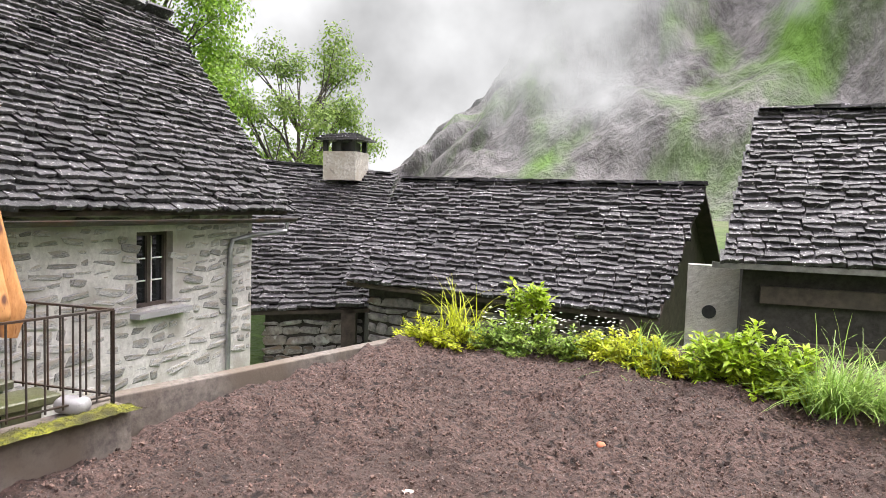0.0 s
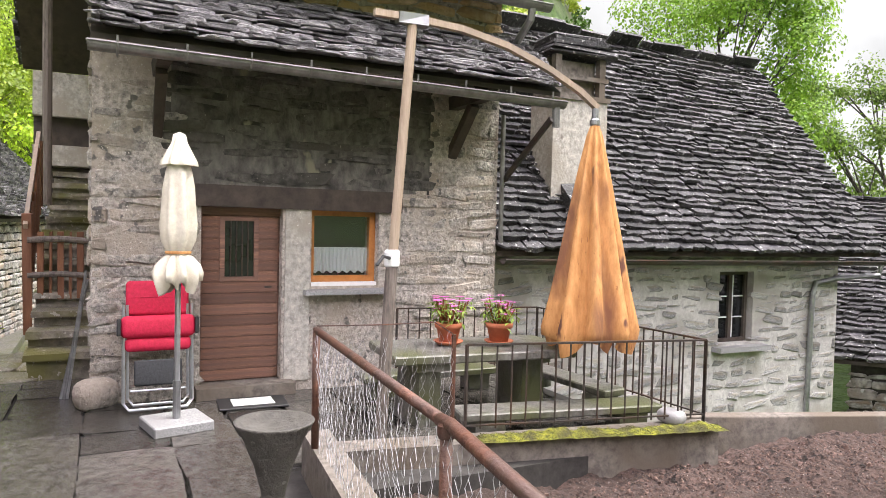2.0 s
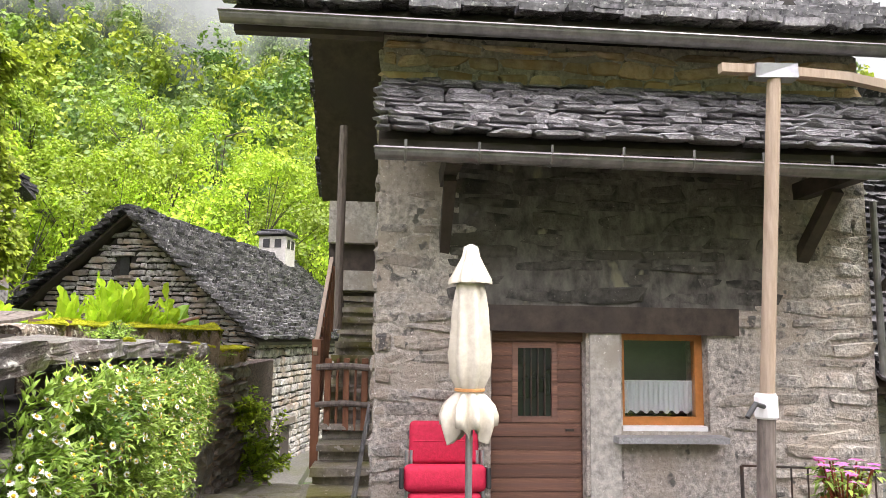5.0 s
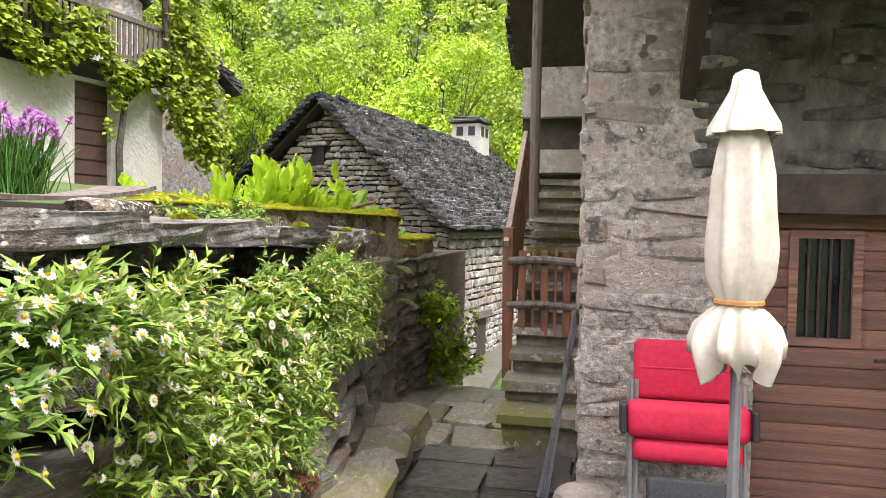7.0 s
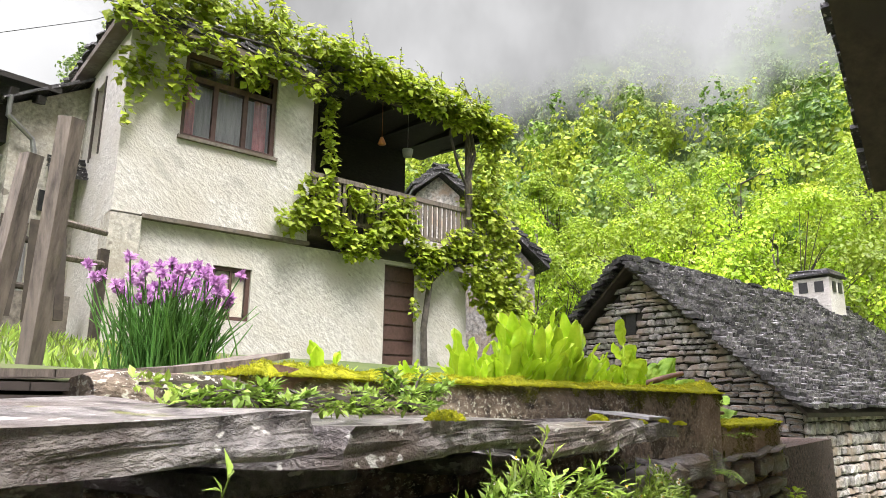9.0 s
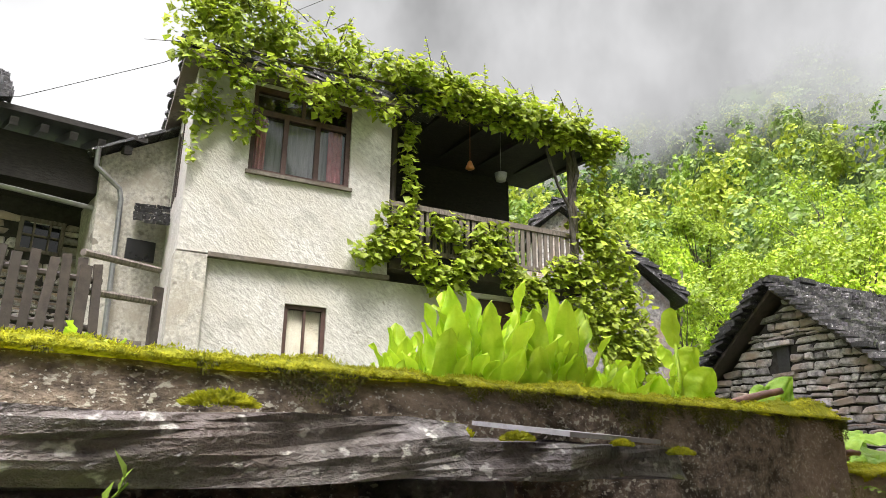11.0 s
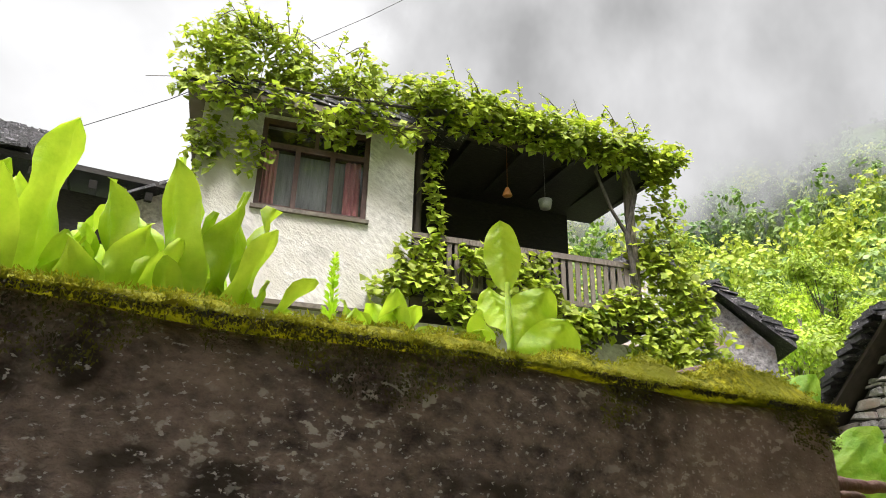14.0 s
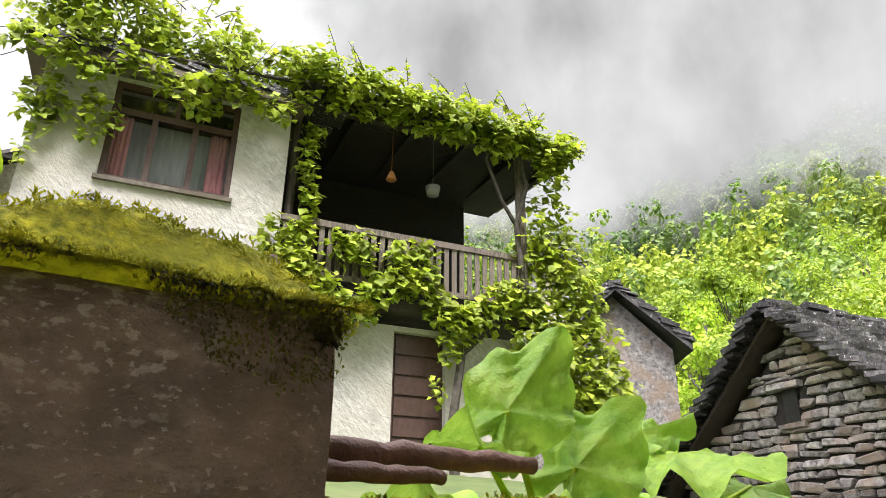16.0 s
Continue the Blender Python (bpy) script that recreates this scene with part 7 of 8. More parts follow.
for i, (x, y, hgt, n, slim) in enumerate((
        (-6.72, -3.58, 0.34, 8, 0.26), (-6.86, -3.52, 0.44, 7, 0.24), (-6.98, -3.56, 0.6, 8, 0.22), (-7.1, -3.48, 0.63, 7, 0.21), (-7.2, -3.6, 0.5, 8, 0.24),
        (-7.3, -3.46, 0.44, 7, 0.26), (-7.38, -3.5, 0.6, 7, 0.22), (-7.48, -3.46, 0.62, 7, 0.22), (-7.56, -3.5, 0.42, 7, 0.27), (-7.66, -3.42, 0.24, 6, 0.3),
        (-7.86, -3.46, 0.4, 6, 0.3), (-7.96, -3.52, 0.44, 6, 0.3), (-8.08, -3.42, 0.34, 6, 0.42), (-8.42, -3.42, 0.34, 6, 0.4), (-8.52, -3.55, 0.36, 6, 0.3),
        (-7.0, -3.95, 0.55, 8, 0.24), (-7.5, -3.9, 0.5, 8, 0.24), (-8.1, -3.85, 0.4, 7, 0.28), (-6.4, -3.9, 0.3, 7, 0.28), (-5.75, -3.9, 0.34, 7, 0.3))):
    dock_plant((x, y, 1.7), hgt, 300 + i, n + 7, slim)
spire = thing("bolting_plant", (-8.27, -3.42, 1.7), "tall plant with a broad upright leaf on its stalk", "plant")
Shape().tube([(-8.27, -3.42, 1.68), (-8.265, -3.42, 1.95), (-8.26, -3.43, 2.2)], [0.013, 0.011, 0.007], 8).obj("stalk", LEAF_DOCK, spire, smooth=True)
for k, (b, d, face, L, w) in enumerate((((-8.26, -3.43, 2.16), (0.08, 0.0, 1), (0.5, 1, 0.1), 0.22, 0.105), ((-8.26, -3.42, 2.0), (-0.45, 0.15, 0.9), (0.4, 1, 0.3), 0.22, 0.14),
                                        ((-8.27, -3.42, 1.9), (0.5, 0.2, 0.7), (0.1, 0.9, 0.7), 0.24, 0.13), ((-8.27, -3.41, 1.86), (-0.3, 0.35, 0.8), (0.4, 1, 0.4), 0.26, 0.16),
                                        ((-8.27, -3.42, 2.05), (0.1, -0.4, 0.8), (0.3, 1, 0.3), 0.18, 0.1), ((-8.27, -3.4, 1.8), (0.7, 0.4, 0.35), (0.0, 0.6, 1), 0.28, 0.15))):
    dock_leaf(Shape(), b, d, Vector(face) * -1, L, w, 910 + k, 0.25, 0.06, 0.035).obj("leaf", LEAF_DOCK, spire, smooth=True)
bud = thing("seed_spike", (-8.0, -4.1, 1.7), "green seed spike of a bolting plant", "plant")
Shape().tube([(-8.0, -4.1, 1.68), (-8.0, -4.1, 2.1), (-8.0, -4.1, 2.44)], [0.012, 0.01, 0.004], 6).obj("stalk", LEAF_DOCK, bud)
sp, rb_ = Shape(), random.Random(5)
for k in range(160):
    z, a = 2.18 + 0.28 * k / 160, rb_.uniform(0, 6.28)
    r = 0.03 * (1 - 0.75 * k / 160)
    sp.leaf((-8.0 + r * 0.4 * math.cos(a), -4.1 + r * 0.4 * math.sin(a), z), (math.cos(a), math.sin(a), 0.8), (0, 0, 1), r + 0.008, 0.014, 0.2)
sp.obj("bud_mass", LEAF_DOCK, bud, kind="stuff")
for k in range(6):
    a = 1.05 * k
    dock_leaf(Shape(), (-8.0, -4.1, 1.85 + 0.05 * k), (math.cos(a), math.sin(a), 0.9), (-math.cos(a), -math.sin(a), 0.3), 0.26 - 0.02 * k, 0.09, 930 + k, 0.5).obj("leaf", LEAF_DOCK, bud, smooth=True)


def rhubarb(at, size, seed, leaves=8):
    rnd = random.Random(seed)
    at = Vector(at)
    t = thing("rhubarb_plant", at, "rhubarb with very large crinkled green leaves", "plant", "rhubarb plants")
    for k in range(leaves):
        a = 6.28 * k / leaves + rnd.uniform(-0.5, 0.5)
        tip = at + Vector((math.cos(a) * size * 0.45, math.sin(a) * size * 0.45, size * rnd.uniform(0.35, 0.75)))
        Shape().tube([at, at.lerp(tip, 0.6) + Vector((0, 0, 0.05)), tip], 0.012, 6).obj("stalk", LEAF_DRY, t, "reddish leaf stalk")
        d = Vector((math.cos(a), math.sin(a), rnd.uniform(-0.1, 0.7)))
        L = size * rnd.uniform(0.45, 0.78)
        s = big_leaf(Shape(), tip - d.normalized() * L * 0.25, d, (0, 0, 1), L, L * 1.05, 0.7, 0.05, 20, seed * 7 + k, 14)
        s.obj("leaf", LEAF_RHUBARB, t, smooth=True)


def lobed_leaf(s, attach, d, face, length, width, seed, cup=0.12):
    """A heart-shaped rhubarb blade with raised veins, puckered between them, wavy at its rim."""
    rnd = random.Random(seed)
    d = Vector(d).normalized()
    side = d.cross(Vector(face)).normalized()
    nn = side.cross(d)
    rings, segs, k0, ph = 14, 56, len(s.v), rnd.uniform(0, 6)
    c = Vector(attach)
    s.v.append(tuple(c))
    for i in range(1, rings + 1):
        f = i / rings
        for k in range(segs):
            a = -math.pi + 2 * math.pi * k / segs
            notch = 1 - 0.55 * math.exp(-((abs(a) - math.pi) / 0.32) ** 2)
            reach = (0.62 + 0.38 * math.cos(a / 2) ** 3) * notch * (1 + 0.1 * math.cos(5 * a) + 0.05 * math.sin(11 * a + ph))
            x, y = math.cos(a) * reach * length * 0.85 * f, math.sin(a) * reach * width * 0.55 * f
            rib = abs(math.sin(2.5 * a)) ** 0.6
            z = length * (0.15 * f * rib + 0.03 * math.sin(f * 24 + 3 * a) * rib * f + cup * f * f * (abs(math.sin(a)) - 0.6) + 0.1 * f ** 3 * math.sin(9 * a + ph))
            s.v.append(tuple(c + d * x + side * y + nn * z))
    for k in range(segs):
        s.f.append((k0, k0 + 1 + k, k0 + 1 + (k + 1) % segs))
    for i in range(rings - 1):
        for k in range(segs):
            a, b = k0 + 1 + i * segs + k, k0 + 1 + i * segs + (k + 1) % segs
            s.f.append((a, a + segs, b + segs, b))
    return s


big = thing("rhubarb_plant", (-9.9, -3.85, 1.3), "rhubarb with very large crinkled green leaves", "plant", "rhubarb plants")
for k, (p, d, face, L, w) in enumerate((
        ((-9.7, -3.72, 1.93), (-0.42, 0.2, 0.62), (0.5, 0.75, 0.25), 0.33, 0.36), ((-9.92, -3.68, 1.79), (-0.35, 0.35, 0.5), (0.45, 0.7, 0.6), 0.29, 0.36),
        ((-10.36, -3.66, 1.86), (-0.1, 0.6, -0.1), (0.25, 0.3, 1), 0.36, 0.46), ((-9.62, -3.74, 1.83), (0.4, 0.35, 0.1), (0.3, 0.5, 0.9), 0.24, 0.3),
        ((-10.3, -3.8, 1.94), (-0.6, 0.3, 0.1), (0.3, 0.6, 0.8), 0.26, 0.24), ((-9.7, -3.5, 1.69), (0.1, 0.5, -0.05), (0.2, 0.4, 1), 0.24, 0.3),
        ((-10.8, -3.7, 1.78), (-0.3, 0.5, -0.2), (0.2, 0.35, 1), 0.36, 0.42), ((-10.1, -3.45, 1.66), (-0.2, 0.5, -0.1), (0.2, 0.3, 1), 0.28, 0.36), ((-9.3, -3.55, 1.66), (0.2, 0.3, 0.1), (0.1, 0.3, 1), 0.22, 0.28))):
    lobed_leaf(Shape(), p, d, Vector(face) * -1, L, w, 540 + k).obj("leaf", LEAF_RHUBARB, big, smooth=True)
    root = Vector((-9.95 + 0.1 * (k % 3 - 1), -3.9, 1.28))
    Shape().tube([root, root.lerp(Vector(p), 0.6) + Vector((0, 0, 0.06)), Vector(p)], [0.014, 0.012, 0.008], 7).obj("stalk", LEAF_DOCK, big, "pale green leaf stalk")
for i, (x, y, z, q) in enumerate(((-11.3, -4.1, 1.3, 0.5), (-10.5, -4.7, 1.3, 0.55), (-11.9, -4.4, 1.3, 0.55))):
    rhubarb((x, y, z), q, 500 + i)
for i, (p, q, r) in enumerate((((-8.76, -3.03, 1.697), (-9.17, -3.03, 1.7), 0.017), ((-8.77, -3.0, 1.668), (-8.99, -3.01, 1.67), 0.013), ((-8.45, -3.5, 1.87), (-8.79, -3.19, 2.0), 0.022))):
    s = Shape()
    n = 14
    pts = [Vector(p).lerp(Vector(q), k / n) + noise.noise_vector((k * 0.6, i * 5, 0)) * r * 0.35 for k in range(n + 1)]
    s.tube(pts, [r * (1 + 0.22 * noise.noise((k * 0.9, i * 7, 3))) * (1 - 0.3 * (k / n) ** 4) for k in range(n + 1)], 12)
    solo("log", s, LOG_BARK, "wet broken log with peeling brown bark", "log", smooth=True, group="logs on the wall")

# hanging daisies and herbs over the wall
rnd = random.Random(23)
veg = thing("wall_daisies", (-4.5, -2.2, 0.3), "hanging wall daisies with white flowers over the stones", "flowers")
lv, stems, pt, ce = Shape(), Shape(), Shape(), Shape()
for _ in range(420):
    a = rnd.uniform(1.9, 7.3)
    env = math.exp(-((a - 4.3) / 2.2) ** 2)
    top = 1.6 - 0.22 * smooth(5.7, 6.6, a)
    z0 = top - abs(rnd.gauss(0, 0.42)) * (0.35 + 0.9 * env)
    if rnd.random() > 0.3 + env or z0 < 0.66 or top - z0 > 0.92 - 0.5 * smooth(4.4, 6.4, a) or noise.noise((a * 1.9, z0 * 2.2, 4)) < -0.12:
        continue
    root = wp(a, 0.02 + 0.1 * env * rnd.random(), z0)
    bloom = (0.13 + 0.18 * smooth(6.2, 3.4, a)) * (0.5 + smooth(0.8, 1.3, z0))
    for _ in range(rnd.randint(14, 26)):
        d = Vector((rnd.gauss(0, 0.5), rnd.gauss(0, 0.2), 0)) + WN * rnd.uniform(0.15, 0.9) + Vector((0, 0, rnd.uniform(-0.5, 0.9)))
        d.normalize()
        L = rnd.uniform(0.08, 0.2)
        mid = root + d * L * 0.55
        e = root + d * L + Vector((0, 0, rnd.uniform(-0.05, 0.02)))
        if e.z > 1.7:
            continue
        stems.tube([root, mid, e], 0.0015, 3, cap=False)
        for k in range(8):
            q = root.lerp(mid, rnd.random()) if k < 3 else mid.lerp(e, rnd.random())
            dd = (d + Vector((rnd.uniform(-1, 1), rnd.uniform(-1, 1), rnd.uniform(-0.5, 0.9)))).normalized()
            lv.leaf(q, dd, Vector((rnd.uniform(-.5, .5), rnd.uniform(-.5, .5), 1)) + WN * 0.5, rnd.uniform(0.025, 0.05), rnd.uniform(0.009, 0.018), 0.15, 0.3)
        if rnd.random() < bloom:
            f = (d + Vector((0, 0, 0.5)) + WN * 0.5).normalized()
            u = f.orthogonal().normalized()
            v = f.cross(u)
            rr = rnd.uniform(0.011, 0.017)
            for k in range(12):
                b = 6.283 * k / 12
                pt.leaf(e + f * 0.004, u * math.cos(b) + v * math.sin(b) + f * 0.1, f, rr, rr * 0.62, 0.03, 0.05)
            ce.lathe(basis(u, v, f, e), [(0.0, 0.01), (rr * 0.28, 0.008), (rr * 0.35, 0.002)], 7)
lv.obj("foliage", LEAF_HERB, veg, kind="stuff")
stems.obj("stem_mass", LEAF_HERB, veg, kind="stuff")
pt.obj("petal", PETAL_WHITE, veg, "white daisy petals", kind="stuff")
ce.obj("flower_centre", PETAL_CENTRE, veg, "yellow daisy centres", kind="stuff")


def fern(at, size, seed, material=LEAF_HERB, fronds=9, out=None, label="small green fern growing from the wall"):
    rnd = random.Random(seed)
    at = Vector(at)
    t = thing("fern", at, label, "fern", "ferns on the wall")
    s = Shape()
    for k in range(fronds):
        a = 6.28 * k / fronds + rnd.uniform(-.3, .3)
        d = (Vector((math.cos(a), math.sin(a), 0.8)) + (out or Vector((0, 0, 0.3)))).normalized()
        p, n = at.copy(), 12
        for i in range(n):
            st = size / n
            side = d.cross(Vector((0, 0, 1))).normalized()
            w = size * 0.22 * math.sin(math.pi * (0.12 + 0.88 * i / n)) + 0.006
            for sg in (-1, 1):
                s.leaf(p, side * sg + d * 0.35, (0, 0, 1), w, st * 0.75, 0.08, 0.15)
            p = p + d * st
            d = (d + Vector((0, 0, -0.13))).normalized()
    s.obj("frond", material, t, kind="stuff")


for i, (a, z, q) in enumerate(((3.2, 0.75, 0.25), (3.9, 0.6, 0.22), (8.6, 1.35, 0.2), (9.0, 1.0, 0.2), (2.7, 0.55, 0.26))):
    fern(wp(a, 0.06, z), q, 600 + i, out=WN)
for i, (a, z, q) in enumerate(((4.3, 0.5, 0.22), (5.0, 0.72, 0.2), (5.4, 0.9, 0.16))):
    fern(wp(a, 0.05, z), q, 620 + i, LEAF_DRY, out=WN, label="withered rust-red fern on the wall")
for i, (x, y, z) in enumerate(((-9.0, -3.15, 1.45), (-9.3, -3.1, 1.45), (-8.85, -3.3, 1.5))):
    fern((x, y, z), 0.36, 640 + i, LEAF_RHUBARB, 8)


def bush(name, at, size, n, material, seed, leaf=0.06, label="", wide=0.5, cat="bush"):
    rnd = random.Random(seed)
    at = Vector(at)
    t = thing(name, at, label, cat)
    s, w = Shape(), Shape()
    tips = []
    for _ in range(max(8, n // 60)):
        v = Vector((rnd.gauss(0, 1), rnd.gauss(0, 1), abs(rnd.gauss(0, 1)))).normalized()
        tip = at + Vector((v.x * size[0], v.y * size[1], v.z * size[2])) * rnd.uniform(0.5, 1.0)
        w.tube([at, at.lerp(tip, 0.5) + Vector((0, 0, 0.03)), tip], 0.004, 4, cap=False)
        tips.append(tip)
    for _ in range(n):
        b = rnd.choice(tips)
        q = at.lerp(b, rnd.uniform(0.45, 1.05))
        dd = Vector((rnd.uniform(-1, 1), rnd.uniform(-1, 1), rnd.uniform(-0.4, 0.9)))
        s.leaf(q + dd * leaf * 0.4, dd, (rnd.uniform(-.4, .4), rnd.uniform(-.4, .4), 1), leaf * rnd.uniform(0.6, 1.2), leaf * wide, 0.15, 0.2)
    w.obj("stem_mass", BARK, t, kind="stuff")
    s.obj("foliage", material, t, kind="stuff")
    return t


bush("shrub", (-10.4, -2.75, -0.2), (0.55, 0.55, 1.2), 1800, LEAF_TREE, 701, 0.1, "fresh green leafy shrub at the wall foot", 0.6)
bush("shrub", (-9.9, -2.7, 0.5), (0.4, 0.35, 0.6), 900, LEAF_TREE, 702, 0.08, "fresh green leafy shrub at the wall foot", 0.6)

cover = Shape()
rnd = random.Random(31)
for _ in range(6000):
    x, y = rnd.uniform(-8.4, -3.0), -4.7 - 6.5 * rnd.random()
    if noise.noise((x * 1.5, y * 1.5, 2)) < -0.15:
        continue
    cover.blade((x, y, garden_z(x, y) - 0.01), (rnd.uniform(-0.7, 0.7), rnd.uniform(-0.7, 0.7), 1), (rnd.uniform(-1, 1), rnd.uniform(-1, 1), 0.2), rnd.uniform(0.05, 0.17), rnd.uniform(0.012, 0.03))
solo("ground_cover", cover, LEAF_HERB, "low grass and weeds over the raised garden", "grass", kind="stuff")

# chives, posts and old planks
ch_t = thing("chives", (-5.1, -4.2, 1.87), "clump of chives with round purple flower heads", "chives")
st, hd = Shape(), Shape()
rnd = random.Random(55)
for k in range(420):
    b = Vector((-5.1 + rnd.gauss(0, 0.1), -4.2 + rnd.gauss(0, 0.07), 1.86))
    d = Vector((rnd.gauss(0, 0.3), rnd.gauss(0, 0.25), 1)).normalized()
    L = rnd.uniform(0.2, 0.42)
    e = b + d * L + Vector((d.x, d.y, 0)) * 0.1
    st.tube([b, b + d * L * 0.55, e], [0.004, 0.0035, 0.002], 4, cap=False)
    if k < 85:
        e = b + d * rnd.uniform(0.36, 0.56)
        st.tube([b, e], 0.003, 4, cap=False)
        for _ in range(34):
            v = Vector((rnd.gauss(0, 1), rnd.gauss(0, 1), rnd.gauss(0, 1))).normalized()
            hd.leaf(e, v, v.orthogonal(), rnd.uniform(0.026, 0.038), 0.016, 0.1)
st.obj("stem_mass", LEAF_CHIVE, ch_t, kind="stuff")
hd.obj("flower_head", PETAL_PURPLE, ch_t, "purple pompom flowers", kind="stuff")
for k, (x, y, z, tilt) in enumerate(((-4.43, -3.9, 2.77, 3), (-4.4, -4.25, 2.72, -2))):
    s = Shape().box(pose(x, y, (z + 1.5) / 2, -6, tilt, 20), 0.06, 0.06, z - 1.5, 0.006)
    solo("wooden_post", s, WOOD_GREY, "weathered grey timber post in the garden", "post", group="garden posts")
rnd = random.Random(44)
for k in range(8):
    x0, x1 = -3.4 - 0.06 * k, -4.75 + rnd.uniform(-0.25, 0.2)
    z = 1.74 + 0.03 * (k // 2)
    y = -2.95 - 0.16 * (k % 2) - 0.05 * k
    s = Shape()
    n = 8
    for i in range(n):
        a, b = i / n, (i + 1) / n
        xa, xb = x0 + (x1 - x0) * a, x0 + (x1 - x0) * b
        za, zb = z + 0.09 * a ** 3 * (k > 5), z + 0.09 * b ** 3 * (k > 5)
        d = Vector((xb - xa, 0, zb - za))
        s.box(basis(d, (0, 1, 0), d.cross(Vector((0, 1, 0))), ((xa + xb) / 2, y, (za + zb) / 2)), d.length + 0.003, 0.17, 0.02)
    solo("old_plank", s, WOOD_GREY if k > 4 else WOOD_DARK, "wet grey weathered plank in a pile on the wall", "plank", group="pile of planks")
s = Shape().box(pose(-4.85, -3.05, 1.78, 0, 0, 8), 0.3, 0.22, 0.16, 0.02)
solo("rusty_block", s, LOG_BARK, "rust-brown block at the end of the planks", "block")
bush("sedum", (-5.1, -2.75, 1.74), (0.45, 0.12, 0.16), 1100, LEAF_HERB, 711, 0.03, "low yellow-green stonecrop with tiny pink flowers", 0.5, "plant")
bush("sedum", (-4.4, -2.55, 1.755), (0.6, 0.12, 0.07), 800, LEAF_HERB, 712, 0.03, "low yellow-green stonecrop mat on the wall", 0.5, "plant")
bush("young_plant", (-5.55, -3.6, 1.68), (0.14, 0.14, 0.32), 90, LEAF_DOCK, 713, 0.12, "young bright green leafy plant", 0.5, "plant")
bush("weeds", (-4.2, -4.35, 1.72), (0.5, 0.3, 0.3), 900, LEAF_YELLOW, 714, 0.06, "dry yellowish weeds by the posts", 0.2, "plant")

# ---- border of the soil bed ----
rnd = random.Random(66)
for i, (x, y, w, h, m, lf, lab) in enumerate((
        (-1.85, 7.55, 0.4, 0.32, LEAF_YELLOW, 0.05, "golden low herb cushion at the bed edge"),
        (-1.35, 7.5, 0.4, 0.34, LEAF_YELLOW, 0.05, "golden low herb cushion at the bed edge"),
        (-0.85, 7.45, 0.42, 0.42, LEAF_HERB, 0.06, "green herb cushion with small white flowers"),
        (-0.4, 7.3, 0.42, 0.42, LEAF_HERB, 0.06, "green herb cushion with small white flowers"),
        (0.05, 7.2, 0.4, 0.38, LEAF_HERB, 0.06, "green herb cushion with small white flowers"),
        (0.45, 7.0, 0.42, 0.34, LEAF_YELLOW, 0.06, "golden low herb cushion at the bed edge"),
        (0.9, 6.95, 0.4, 0.32, LEAF_YELLOW, 0.06, "golden low herb cushion at the bed edge"),
        (1.5, 6.75, 0.42, 0.62, LEAF_TREE, 0.1, "bright green upright perennial clump"),
        (1.95, 6.6, 0.36, 0.55, LEAF_TREE, 0.1, "bright green upright perennial clump"),
        (3.0, 5.4, 0.35, 0.5, LEAF_YELLOW, 0.09, "yellow-green leafy shrub at the bed edge"),
        (2.75, 4.6, 0.3, 0.4, LEAF_YELLOW, 0.09, "yellow-green leafy shrub at the bed edge"))):
    bush("border_plant", (x, y, soil_z(x, y) - 0.03), (w * 1.2, w * 0.85, h * 1.05), 2600, m, 720 + i, lf, lab, 0.45, "plant")
wf = Shape()
for _ in range(130):
    x = rnd.uniform(-1.1, 0.5)
    y = 7.2 - 0.25 * x + rnd.uniform(-0.2, 0.25)
    p = Vector((x, y, rnd.uniform(0.3, 0.5)))
    for k in range(5):
        b = 1.2566 * k
        wf.leaf(p, (math.cos(b), math.sin(b), 0.3), (0, 0, 1), 0.02, 0.014, 0.05)
solo("white_blossoms", wf, PETAL_WHITE, "small white blossoms over the border", "flowers", kind="stuff")
bush("small_tree", (-0.75, 7.7, 0.1), (0.22, 0.2, 0.85), 300, LEAF_TREE, 741, 0.11, "young shrub with bright green leaves", 0.45, "shrub")
bush("small_tree", (-0.5, 7.6, 0.3), (0.2, 0.2, 0.75), 320, LEAF_TREE, 742, 0.11, "young shrub with bright green leaves", 0.45, "shrub")


def grass_clump(at, n, length, lean, material, seed, label):
    rnd = random.Random(seed)
    at = Vector(at)
    t = thing("grass_clump", at, label, "grass")
    s = Shape()
    for _ in range(n):
        d = Vector((rnd.gauss(0, lean), rnd.gauss(0, lean), 1)).normalized()
        p = at + Vector((rnd.gauss(0, 0.12), rnd.gauss(0, 0.1), 0))
        L = length * rnd.uniform(0.5, 1.1)
        side = d.cross(Vector((0, 0, 1)))
        side = (side if side.length > 0.01 else Vector((1, 0, 0))).normalized()
        k0, m = len(s.v), 6
        for i in range(m + 1):
            w = 0.008 * (1 - 0.85 * i / m)
            s.v.append(tuple(p - side * w))
            s.v.append(tuple(p + side * w))
            p = p + d * L / m
            d = (d + Vector((d.x * 0.25, d.y * 0.25, -0.2))).normalized()
        for i in range(m):
            a = k0 + 2 * i
            s.f.append((a, a + 1, a + 3, a + 2))
    s.obj("grass_mass", material, t, kind="stuff")


